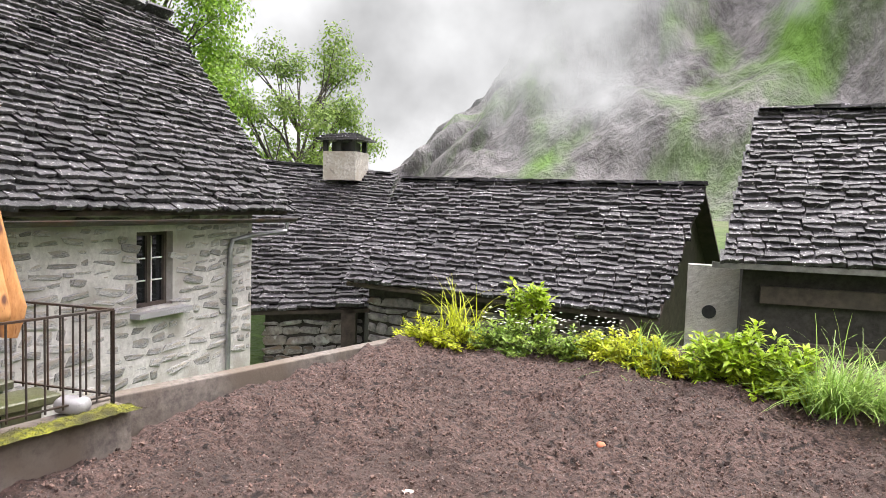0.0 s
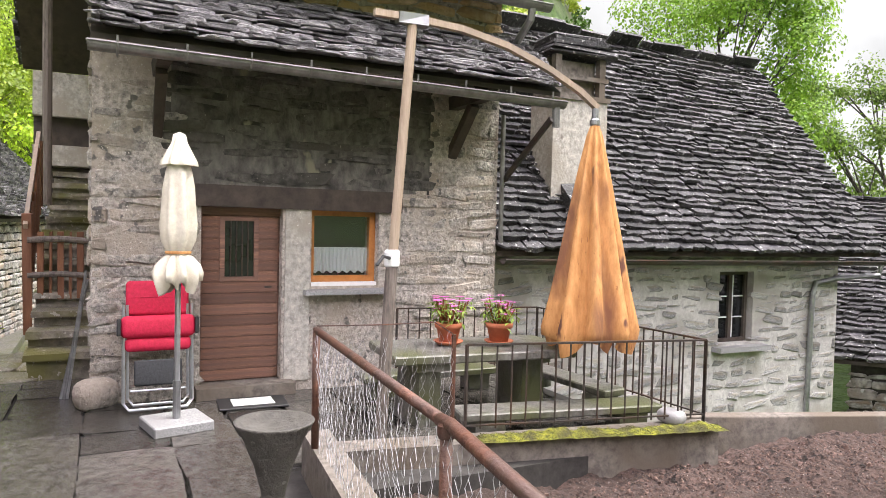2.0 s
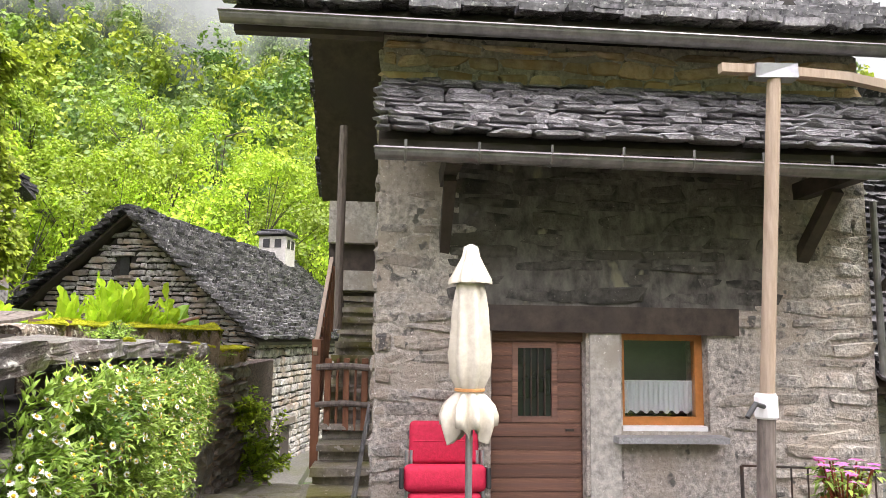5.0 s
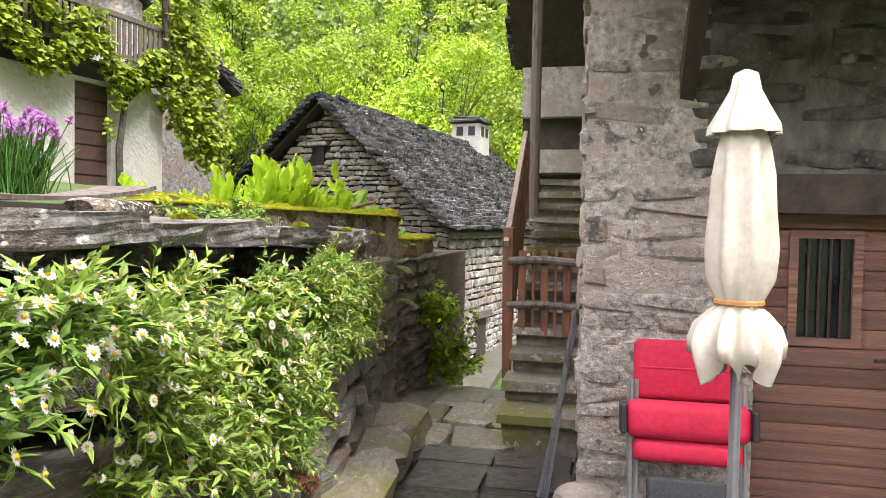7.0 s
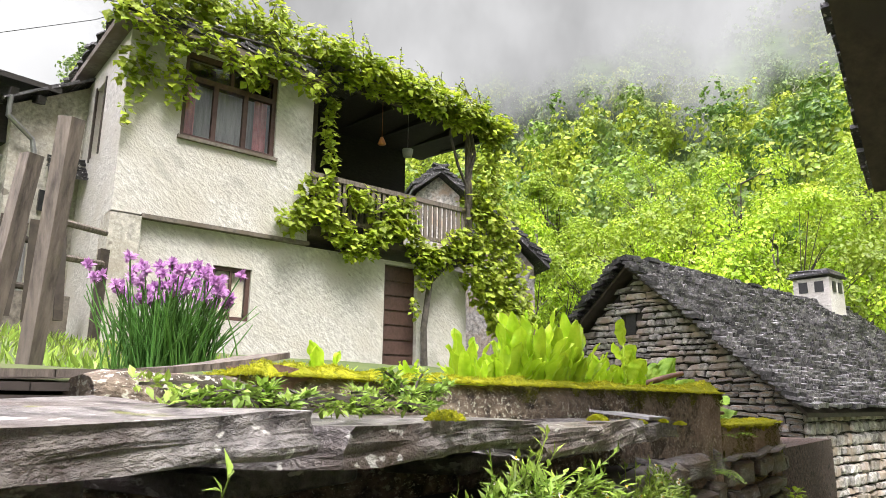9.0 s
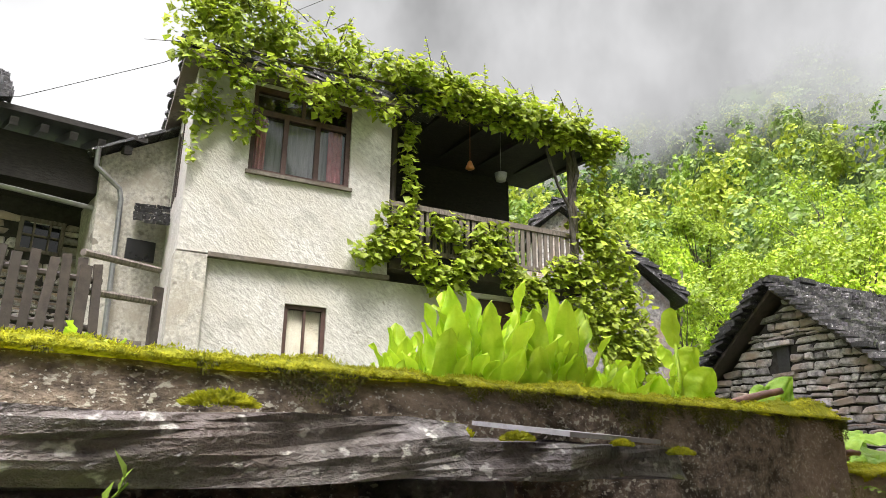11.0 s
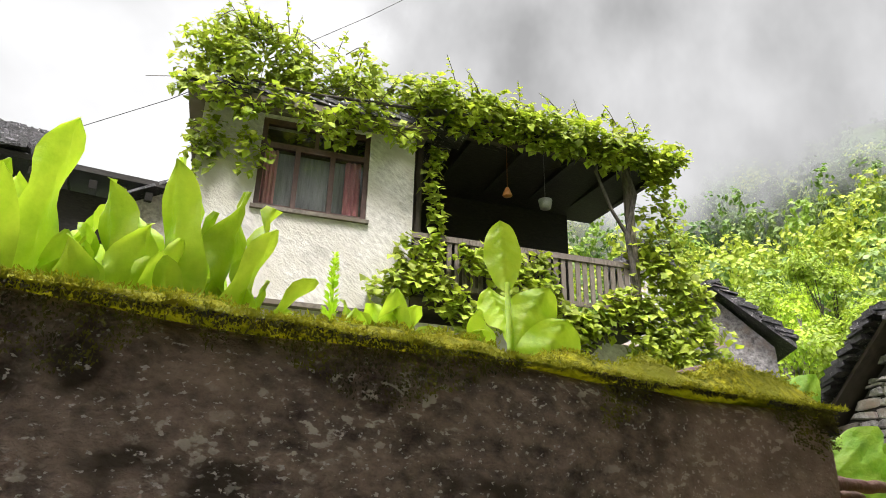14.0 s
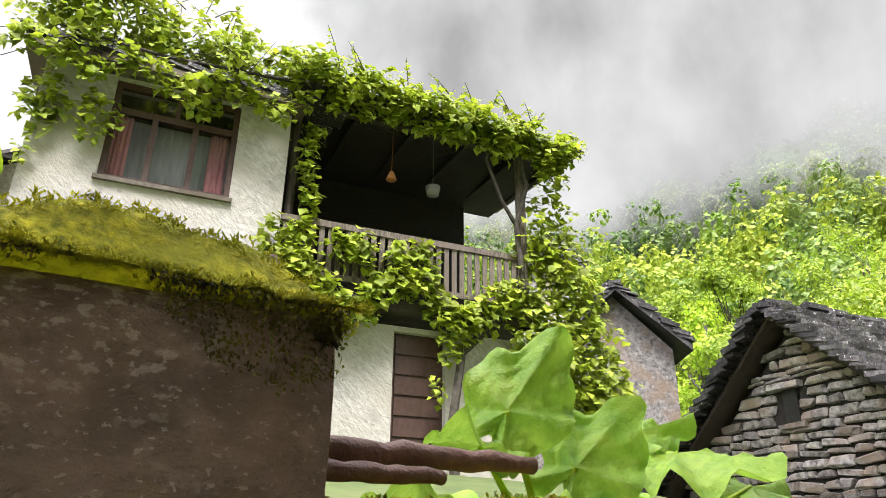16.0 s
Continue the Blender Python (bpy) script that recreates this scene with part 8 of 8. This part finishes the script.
grass_clump((2.35, 6.25, -0.02), 420, 0.85, 0.45, LEAF_BLADE, 801, "big arching clump of green blade leaves")
grass_clump((2.8, 6.05, -0.02), 300, 0.8, 0.45, LEAF_BLADE, 802, "big arching clump of green blade leaves")
grass_clump((0.75, 7.0, 0.0), 160, 0.65, 0.35, LEAF_BLADE, 803, "thin clump of green blade leaves")
grass_clump((-1.5, 7.7, 0.05), 90, 0.8, 0.25, LEAF_YELLOW, 804, "dry tall grass stalks at the bed edge")
grass_clump((0.6, 6.75, -0.05), 80, 0.55, 1.6, LEAF_BLADE, 805, "fallen pale green leaves on the soil")
s = rounded(Shape(), pose(0.5, 5.0, soil_z(0.5, 5.0) + 0.02, 20, 10, 30), 0.07, 0.06, 0.05, 0.02)
solo("red_shard", s, TERRACOTTA, "small red shard lying on the soil", "shard", smooth=True)
s = rounded(Shape(), pose(-0.65, 3.95, soil_z(-0.65, 3.95) + 0.012, 3, 4, 20), 0.1, 0.07, 0.012, 0.004)
solo("plant_label", s, CREAM, "small printed plant label on the soil", "label")
s = rounded(Shape(), pose(-3.2, 3.62, 0.09, 5, 3, 15), 0.24, 0.16, 0.12, 0.05)
solo("pale_stone", s, GRANITE, "pale stone lying on the mossy wall", "stone", smooth=True)

# ---- vine on the white house ----
vine = thing("grape_vine", gp(6.2, 0, 2.3), "grape vine with fresh yellow-green leaves over roof and balcony", "vine")
rnd = random.Random(99)
fol, wood = Shape(), Shape()


def vine_mass(a, b, z, ra, rb, rz, n, size=0.17):
    for _ in range(n):
        v = Vector((rnd.gauss(0, 1), rnd.gauss(0, 1), rnd.gauss(0, 1))).normalized() * rnd.random() ** 0.4
        p = gp(a + v.x * ra, b + v.y * rb, z + v.z * rz)
        d = Vector((rnd.uniform(-1, 1), rnd.uniform(-1, 1), rnd.uniform(-0.9, 0.25))) - GV * 0.3
        q = size * rnd.uniform(0.5, 1.15)
        fol.leaf(p, d, Vector((rnd.uniform(-.5, .5), rnd.uniform(-.5, .5), 1)) - GV * 0.8, q, q * 0.95, 0.12, 0.2)


for i in range(18):
    a = -0.2 + 3.9 * i / 17
    vine_mass(a + rnd.uniform(-.1, .1), rnd.uniform(-0.3, 0.7), 8.25 + 0.35 * math.sin(i * 1.3) + 0.3 * (1 - i / 17), 0.42, 0.5, 0.5 + 0.15 * rnd.random(), 210)
for i in range(9):
    vine_mass(-0.2 + 0.42 * i, -0.42, 7.75 - 0.12 * (i % 3), 0.3, 0.12, 0.28, 60)
vine_mass(0.1, -0.1, 7.0, 0.3, 0.15, 0.55, 150)
vine_mass(0.75, -0.12, 6.95, 0.35, 0.12, 0.45, 110)
vine_mass(0.0, -0.1, 6.2, 0.12, 0.06, 0.3, 25, 0.12)
vine_mass(2.2, -0.1, 7.5, 0.25, 0.1, 0.25, 60)
for i in range(20):
    a = 3.5 + 4.7 * i / 19
    vine_mass(a, -0.4, 8.35 - 0.02 * i + 0.15 * math.sin(i * 1.7), 0.35, 0.35, 0.32, 150)
    if i % 2 == 0:
        vine_mass(a, -0.42, 7.85, 0.22, 0.1, 0.22, 45)
for i in range(15):
    a = 3.0 + 4.6 * i / 14
    vine_mass(a, -0.2, 4.95 + 0.3 * math.sin(i * 1.1), 0.36, 0.2, 0.32, 120)
    if i in (1, 2, 4, 5, 7, 8):
        vine_mass(a, -0.18, 5.6, 0.3, 0.12, 0.35, 75)
for i in range(8):
    vine_mass(3.75 + 0.06 * math.sin(i), -0.1, 5.8 + i * 0.25, 0.16, 0.1, 0.18, 28)
for i in range(16):
    f = i / 15
    vine_mass(7.7 + 1.2 * f + rnd.uniform(-0.3, 0.3), -0.1, 6.5 - 3.2 * f + rnd.uniform(-0.3, 0.3), 0.6, 0.4, 0.6, 150)
for i in range(8):
    vine_mass(7.5 + 0.15 * i, -0.2, 4.6 - 0.15 * i, 0.5, 0.35, 0.6, 120)
vine_mass(6.1, -0.15, 4.3, 0.3, 0.12, 0.3, 60)
vine_mass(5.9, -0.12, 3.7, 0.12, 0.08, 0.35, 30, 0.13)
vine_mass(7.9, -0.4, 7.5, 0.35, 0.2, 0.5, 120)
wood.tube([gp(6.2, -0.1, 2.2), gp(6.15, -0.12, 3.2), gp(6.3, -0.12, 4.2), gp(6.9, -0.15, 4.8), gp(7.4, -0.15, 5.4), gp(7.3, -0.15, 6.5), gp(7.5, -0.2, 7.3), gp(7.2, -0.3, 8.1), gp(5.5, -0.3, 8.3), gp(3.5, -0.25, 8.2), gp(1.5, -0.2, 8.1), gp(0, -0.2, 8.2)], [0.08, 0.07, 0.065, 0.06, 0.05, 0.05, 0.045, 0.04, 0.035, 0.03, 0.025, 0.015], 7)
wood.tube([gp(7.3, -0.15, 6.5), gp(7.0, -0.2, 6.9), gp(6.7, -0.25, 7.6), gp(6.8, -0.3, 8.2)], [0.04, 0.035, 0.03, 0.02], 6)
for k in range(60):
    a = rnd.uniform(-0.2, 8.0)
    p = gp(a, rnd.uniform(-.4, .4), 8.1)
    wood.tube([p, p + Vector((rnd.uniform(-.4, .4), rnd.uniform(-.3, .3), rnd.uniform(-.2, .3))), p + Vector((rnd.uniform(-.8, .8), rnd.uniform(-.5, .5), rnd.uniform(-.3, .6)))], [0.012, 0.008, 0.004], 4, cap=False)
for a, z, rz in ((0.25, 8.95, 0.55), (0.6, 9.05, 0.5), (1.2, 8.9, 0.45), (1.9, 8.8, 0.4), (2.6, 8.75, 0.4), (0.9, 9.3, 0.3), (0.3, 9.4, 0.25), (5.4, 8.65, 0.3), (6.4, 8.6, 0.3)):
    vine_mass(a, 0.1, z, 0.4, 0.4, rz, 120)
for k in range(70):
    a = rnd.uniform(-0.1, 7.8)
    p = gp(a, rnd.uniform(-0.5, 0.2), 8.55 + 0.5 * smooth(3.5, 0.5, a))
    e = p + Vector((rnd.uniform(-.4, .4), rnd.uniform(-.3, .3), rnd.uniform(0.1, 0.6)))
    wood.tube([p, p.lerp(e, 0.5) + Vector((0, 0, 0.05)), e], [0.01, 0.007, 0.003], 4, cap=False)
    for i in range(9):
        q = 0.16 * rnd.uniform(0.5, 1.1) * (1.1 - i * 0.07)
        fol.leaf(p.lerp(e, 0.2 + 0.09 * i), (rnd.uniform(-1, 1), rnd.uniform(-1, 1), rnd.uniform(-.5, .4)), Vector((rnd.uniform(-.5, .5), rnd.uniform(-.5, .5), 1)) - GV * 0.8, q, q * 0.9, 0.12, 0.2)
fol.obj("foliage", LEAF_VINE, vine, kind="stuff")
wood.obj("stem", BARK, vine, "dark twisting vine stem")
s = Shape().lathe(Matrix.Translation(gp(5.15, 0.15, 7.05)), [(0.0, 0.16), (0.03, 0.15), (0.06, 0.08), (0.09, 0.0), (0.07, -0.02), (0.0, -0.03)], 12)
s.tube([gp(5.15, 0.15, 7.2), gp(5.15, 0.15, 8.1)], 0.005, 4)
solo("hanging_bell", s, WOOD_ORANGE, "small orange bell hanging under the balcony roof", "bell", smooth=True)
s = Shape().lathe(Matrix.Translation(gp(5.95, 0.3, 7.1)), [(0.0, -0.1), (0.1, -0.1), (0.13, 0.06), (0.12, 0.06), (0.09, -0.08), (0.0, -0.08)], 12)
s.tube([gp(5.95, 0.3, 7.15), gp(5.95, 0.3, 8.1)], 0.005, 4)
# White pot in granite grey: the balcony's shade is put into its colour.
solo("hanging_pot", s, GRANITE, "small white pot hanging from the balcony roof, shade in its grey", "pot", smooth=True)

# ---- annexe and neighbours ----
annex = thing("annexe", (-8.4, -14.6, 2.4), "pale annexe wall with a slate edge and zinc pipe", "house")
s = Shape()
v = [(-7.72, 2.2), (-9.1, 2.2), (-9.1, 7.75), (-7.55, 6.8)]
s.add([(x, -14.3, z) for x, z in v] + [(x, -15.6, z) for x, z in v], [(0, 1, 2, 3), (7, 6, 5, 4), (0, 4, 5, 1), (1, 5, 6, 2), (2, 6, 7, 3), (3, 7, 4, 0)])
s.obj("wall", STUCCO_SMOOTH, annex)
rnd = random.Random(4)
s = Shape()
for k in range(9):
    for row in range(2):
        s.slate(pose(-7.5 - 0.18 * k, -14.3 - 0.4 * row, 6.86 + 0.11 * k + 0.05 * row, 0, 31 + rnd.uniform(-6, 6), -8), 0.36, 0.6, 0.05, 0.04, rnd)
s.obj("roof", SLATE, annex, "ragged slate eave", kind="stuff")
Shape().tube([(-7.42, -14.05, 6.85), (-7.44, -14.1, 6.5), (-7.88, -14.15, 6.2), (-7.93, -14.15, 6.0), (-8.0, -14.15, 3.2)], 0.05, 8).obj("downpipe", METAL_ZINC, annex)
slate_rows((-8.1, -13.75, 5.45), (-0.98, 0.2, 0), (-0.1, -0.6, 0.6), 0.9, 0.7, row=0.12, wide=0.25, seed=6).obj("lean_to_slates", SLATE, annex, kind="stuff")
s = Shape()
s.span(-8.65, -8.15, -14.29, -14.24, 4.98, 5.36)
s.obj("small_window", GLASS_DARK, annex, "small dark window")

barn = thing("timber_house", (-5.5, -16, 2.4), "dark timber house with wide eaves and slate roof", "house")
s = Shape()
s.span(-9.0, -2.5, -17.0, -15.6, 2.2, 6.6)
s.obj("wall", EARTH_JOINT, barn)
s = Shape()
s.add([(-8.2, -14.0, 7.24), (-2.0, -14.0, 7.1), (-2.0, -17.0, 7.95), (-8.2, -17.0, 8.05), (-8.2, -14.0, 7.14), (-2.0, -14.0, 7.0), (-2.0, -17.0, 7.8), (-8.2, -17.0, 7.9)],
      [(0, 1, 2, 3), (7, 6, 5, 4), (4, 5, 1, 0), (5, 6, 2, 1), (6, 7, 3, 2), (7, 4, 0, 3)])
rb = s.obj("roof", WOOD_SHADED, barn, "dark boarded eave with underside shade in its colour")
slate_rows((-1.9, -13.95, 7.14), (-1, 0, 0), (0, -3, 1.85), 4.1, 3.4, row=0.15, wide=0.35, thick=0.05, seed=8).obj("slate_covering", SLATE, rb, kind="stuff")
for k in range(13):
    Shape().box(basis((0, -3, 0.9), (1, 0, 0), (0, 0.9, 3), (-7.9 + 0.45 * k, -14.9, 7.18)), 1.9, 0.12, 0.14).obj("rafter", WOOD_SHADED, rb)
lay_stones(barn, FSTONE, (-3.5, -15.6, 3.4), (-1, 0, 0), (0, 0, 1), (0, 1, 0), 5.0, 2.4, row=0.15, long=0.36, thick=0.15, proud=0.05, seed=9, most=120, joined=RUBBLE_MIX,
           keep=lambda a, b: not (3.1 < a < 3.9 and 1.5 < b < 2.2))
s = Shape()
for a, b, c, d in ((-7.35, -6.6, 5.7, 5.77), (-7.35, -6.6, 5.13, 5.19), (-7.35, -7.28, 5.19, 5.7), (-6.67, -6.6, 5.19, 5.7), (-7.12, -7.09, 5.19, 5.7), (-6.86, -6.83, 5.19, 5.7), (-7.3, -6.65, 5.43, 5.46)):
    s.span(a, b, -15.56, -15.5, c, d)
bw = s.obj("window", WOOD_GREY, barn, "small barred window in the stone wall")
s = Shape()
s.span(-7.3, -6.65, -15.57, -15.56, 5.17, 5.73)
s.obj("pane", GLASS_DARK, bw)
# Box fills the eave's dark underside; that shade is in its colour.
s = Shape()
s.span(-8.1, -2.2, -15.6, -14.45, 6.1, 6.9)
s.obj("gallery", WOOD_SHADED, barn, "dark boarded gallery with the eave shade in its colour")
gutter(Shape(), (-5.8, -14.6, 5.98), (-7.6, -14.6, 5.9), 0.06).obj("gutter", METAL_ZINC, barn)
gfence = thing("garden_fence", (-6.6, -10, 2.4), "dark weathered picket fence with pole rails", "fence")
rnd = random.Random(13)
for k in range(9):
    x = -5.6 - 0.17 * k
    Shape().box(pose(x, -10.0, 3.2, rnd.uniform(-3, 3), rnd.uniform(-4, 4), 0), 0.1, 0.03, 1.15 + rnd.uniform(-0.1, 0.1), 0.008).obj("picket", WOOD_DARK, gfence)
for z in (3.55, 3.0):
    Shape().tube([(-5.4, -10.04, z + 0.05), (-7.0, -10.04, z)], 0.04, 7).obj("rail", WOOD_DARK, gfence)
for z in (3.72, 3.28):
    Shape().tube([(-6.75, -10.0, z + 0.14), (-7.85, -10.9, z + 0.3)], 0.045, 7).obj("rail", WOOD_GREY, gfence)
Shape().box(pose(-6.8, -10.0, 3.0), 0.11, 0.11, 1.4, 0.01).obj("post", WOOD_DARK, gfence)
Shape().box(pose(-7.9, -11.0, 3.1), 0.11, 0.11, 1.4, 0.01).obj("post", WOOD_DARK, gfence)
s = Shape()
s.span(-8.2, -7.2, -13.0, -12.6, 2.2, 3.3)
solo("cellar_hood", s, CONCRETE, "low grey cellar entrance beside the white house", "shed")
s = Shape().tube([(-4.4, -13.5, 6.6), (-6.04, -13.0, 6.9), (-7.8, -12.0, 7.72), (-8.8, -11.75, 8.5), (-9.93, -11.5, 9.46), (-10.71, -11.3, 10.11), (-13.0, -10.7, 12.2)], 0.006, 4)
solo("overhead_wire", s, BLACK, "thin black overhead wire against the sky", "wire")

# small stone huts beyond the white house


def hut(apex, right, down, deep, label):
    """A gabled hut: the apex, the way to its right eave, wall height and depth away from the walk."""
    apex, right = Vector(apex), Vector(right)
    h = thing("stone_hut", apex - Vector((0, 0, down)), label, "house")
    r0 = right - apex
    flat = Vector((r0.x, r0.y, 0))
    back = Vector((flat.y, -flat.x, 0)).normalized()
    if back.x > 0:
        back = -back
    left = apex + Vector((-flat.x, -flat.y, r0.z))
    lo = Vector((0, 0, -down))
    inn = flat * 0.12
    v = [left + inn, right - inn, apex, right - inn + lo, left + inn + lo]
    w = Shape().add([*v, *[p + back * deep for p in v]], [(0, 2, 1), (0, 1, 3, 4), (5, 6, 7), (9, 8, 6, 5), (1, 6, 8, 3), (0, 4, 9, 5)])
    w.obj("wall", RUBBLE_GREY, h, "grey stone gable wall")
    o = Vector((0, 0, 0.05)) - back * 0.4
    r = Shape()
    for e in (left, right):
        a, b = e + o + (e - apex) * 0.12, apex + o
        q = [a, b, b + back * (deep + 0.6), a + back * (deep + 0.6)]
        r.add([*q, *[p + Vector((0, 0, 0.14)) for p in q]], [(0, 1, 2, 3), (7, 6, 5, 4), (0, 4, 5, 1), (1, 5, 6, 2), (2, 6, 7, 3), (3, 7, 4, 0)])
    roof = r.obj("roof", SLATE, h, "dark slate gable roof")
    for k, e in enumerate((left, right)):
        a = e + o + (e - apex) * 0.12 + Vector((0, 0, 0.12))
        slate_rows(a, back, apex + o + Vector((0, 0, 0.12)) - a, deep + 0.6, (apex - a).length, row=0.2, wide=0.45, thick=0.05, seed=90 + k).obj("slate_covering", SLATE, roof, kind="stuff")
    return h


hut((-21.86, -13.81, 7.57), (-23.16, -12.85, 6.14), 5.5, 3.5, "small stone hut with a dark slate gable beyond the vine")
hut((-22.56, -16.75, 9.92), (-23.28, -16.18, 9.24), 6.0, 3.0, "stone hut gable seen through the balcony")

# ---- many small pieces ----
lay_flags(-7.4, 1.0, -2.7, 0.15, 0.0, 91)
lay_flags(-6.05, -3.75, 0.15, 3.5, 0.0, 92)
alley = thing("alley_floor", (-9, -2.2, -0.1), "uneven mossy stone paved alley going down", "paving", kind="structure")
rnd = random.Random(94)
x = -7.4
while x > -16.5:
    w = rnd.uniform(0.45, 0.8)
    y = -3.0
    while y < -1.6:
        d = min(rnd.uniform(0.35, 0.8), -1.55 - y)
        piece("flagstone", rnd.choice(STEP_STONE), pose(x - w / 2, y + d / 2, alley_z(x - w / 2) - 0.04 + rnd.uniform(-0.01, 0.01), rnd.uniform(-2, 2), rnd.uniform(-2, 2), rnd.uniform(-3, 3)), (w + 0.02, d, 0.13), alley)
        y += d
    x -= w
ledge = thing("wall_bench", (-7.0, -2.5, 0), "long mossy stone slabs along the wall foot", "bench", kind="structure")
for x0, x1 in ((-5.2, -6.35), (-6.37, -7.0), (-7.02, -7.9)):
    piece("slab", rnd.choice(STEP_STONE), pose((x0 + x1) / 2, -2.5 - 0.1 * (-6.5 - (x0 + x1) / 2), 0.0, 1, 1, 6), (x0 - x1, 0.55, 0.3), ledge)
BSTONE = stones_of(RUBBLE)
lay_stones(wall_b, BSTONE, (-6.5, 3.5, -1.2), (0, 1, 0), (0, 0, 1), (1, 0, 0), 7.25, 2.6, row=0.15, long=0.36, thick=0.09, proud=0.014, seed=93, gap=0.035, joined=RUBBLE_MIX, wild=11,
           keep=lambda a, b: not (4.25 < a < 5.25 and 0.95 < b < 2.4))
ASTONE, ADARK = stones_of(A_STONE), stones_of(A_STONE_DARK)


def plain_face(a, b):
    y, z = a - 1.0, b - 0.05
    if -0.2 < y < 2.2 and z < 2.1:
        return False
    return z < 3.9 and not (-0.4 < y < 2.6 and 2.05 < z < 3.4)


lay_stones(wall_a, ASTONE, (WX, -1.0, 0.05), (0, 1, 0), (0, 0, 1), (1, 0, 0), 4.48, 4.35, row=0.135, long=0.4, thick=0.08, proud=0.012, seed=95, gap=0.012, wild=7, keep=plain_face, joined=A_STONE)
lay_stones(wall_a, stones_of(A_STONE_TAN), (WX, -1.0, 3.95), (0, 1, 0), (0, 0, 1), (1, 0, 0), 4.48, 0.5, row=0.13, long=0.4, thick=0.08, proud=0.03, seed=90, gap=0.02, wild=8)
# Darker stones below the canopy, its shade included in their colour.
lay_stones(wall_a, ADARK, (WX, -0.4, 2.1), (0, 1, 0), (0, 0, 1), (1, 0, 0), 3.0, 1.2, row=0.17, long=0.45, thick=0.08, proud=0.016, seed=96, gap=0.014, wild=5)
lay_stones(wall_a, ASTONE, (-12.4, -1.0, 0.0), (1, 0, 0), (0, 0, 1), (0, -1, 0), 6.3, 4.4, row=0.22, long=0.5, thick=0.08, proud=0.022, seed=97, gap=0.03, wild=7, most=220, joined=A_STONE)
WSTONE = stones_of(WALLSTONE)
lay_stones(dry_wall, WSTONE, wp(0, -0.06, -0.1), WU, (0, 0, 1), WN, WLEN, 1.57, row=0.2, long=0.44, thick=0.3, proud=0.06, seed=98, gap=0.02, wild=9)
lay_stones(dry_wall, WSTONE, (-8.74, -2.93, -0.6), (-1, 0, 0), (0, 0, 1), (0, 1, 0), 1.85, 2.0, row=0.16, long=0.34, thick=0.2, proud=0.05, seed=99, gap=0.02, wild=9)
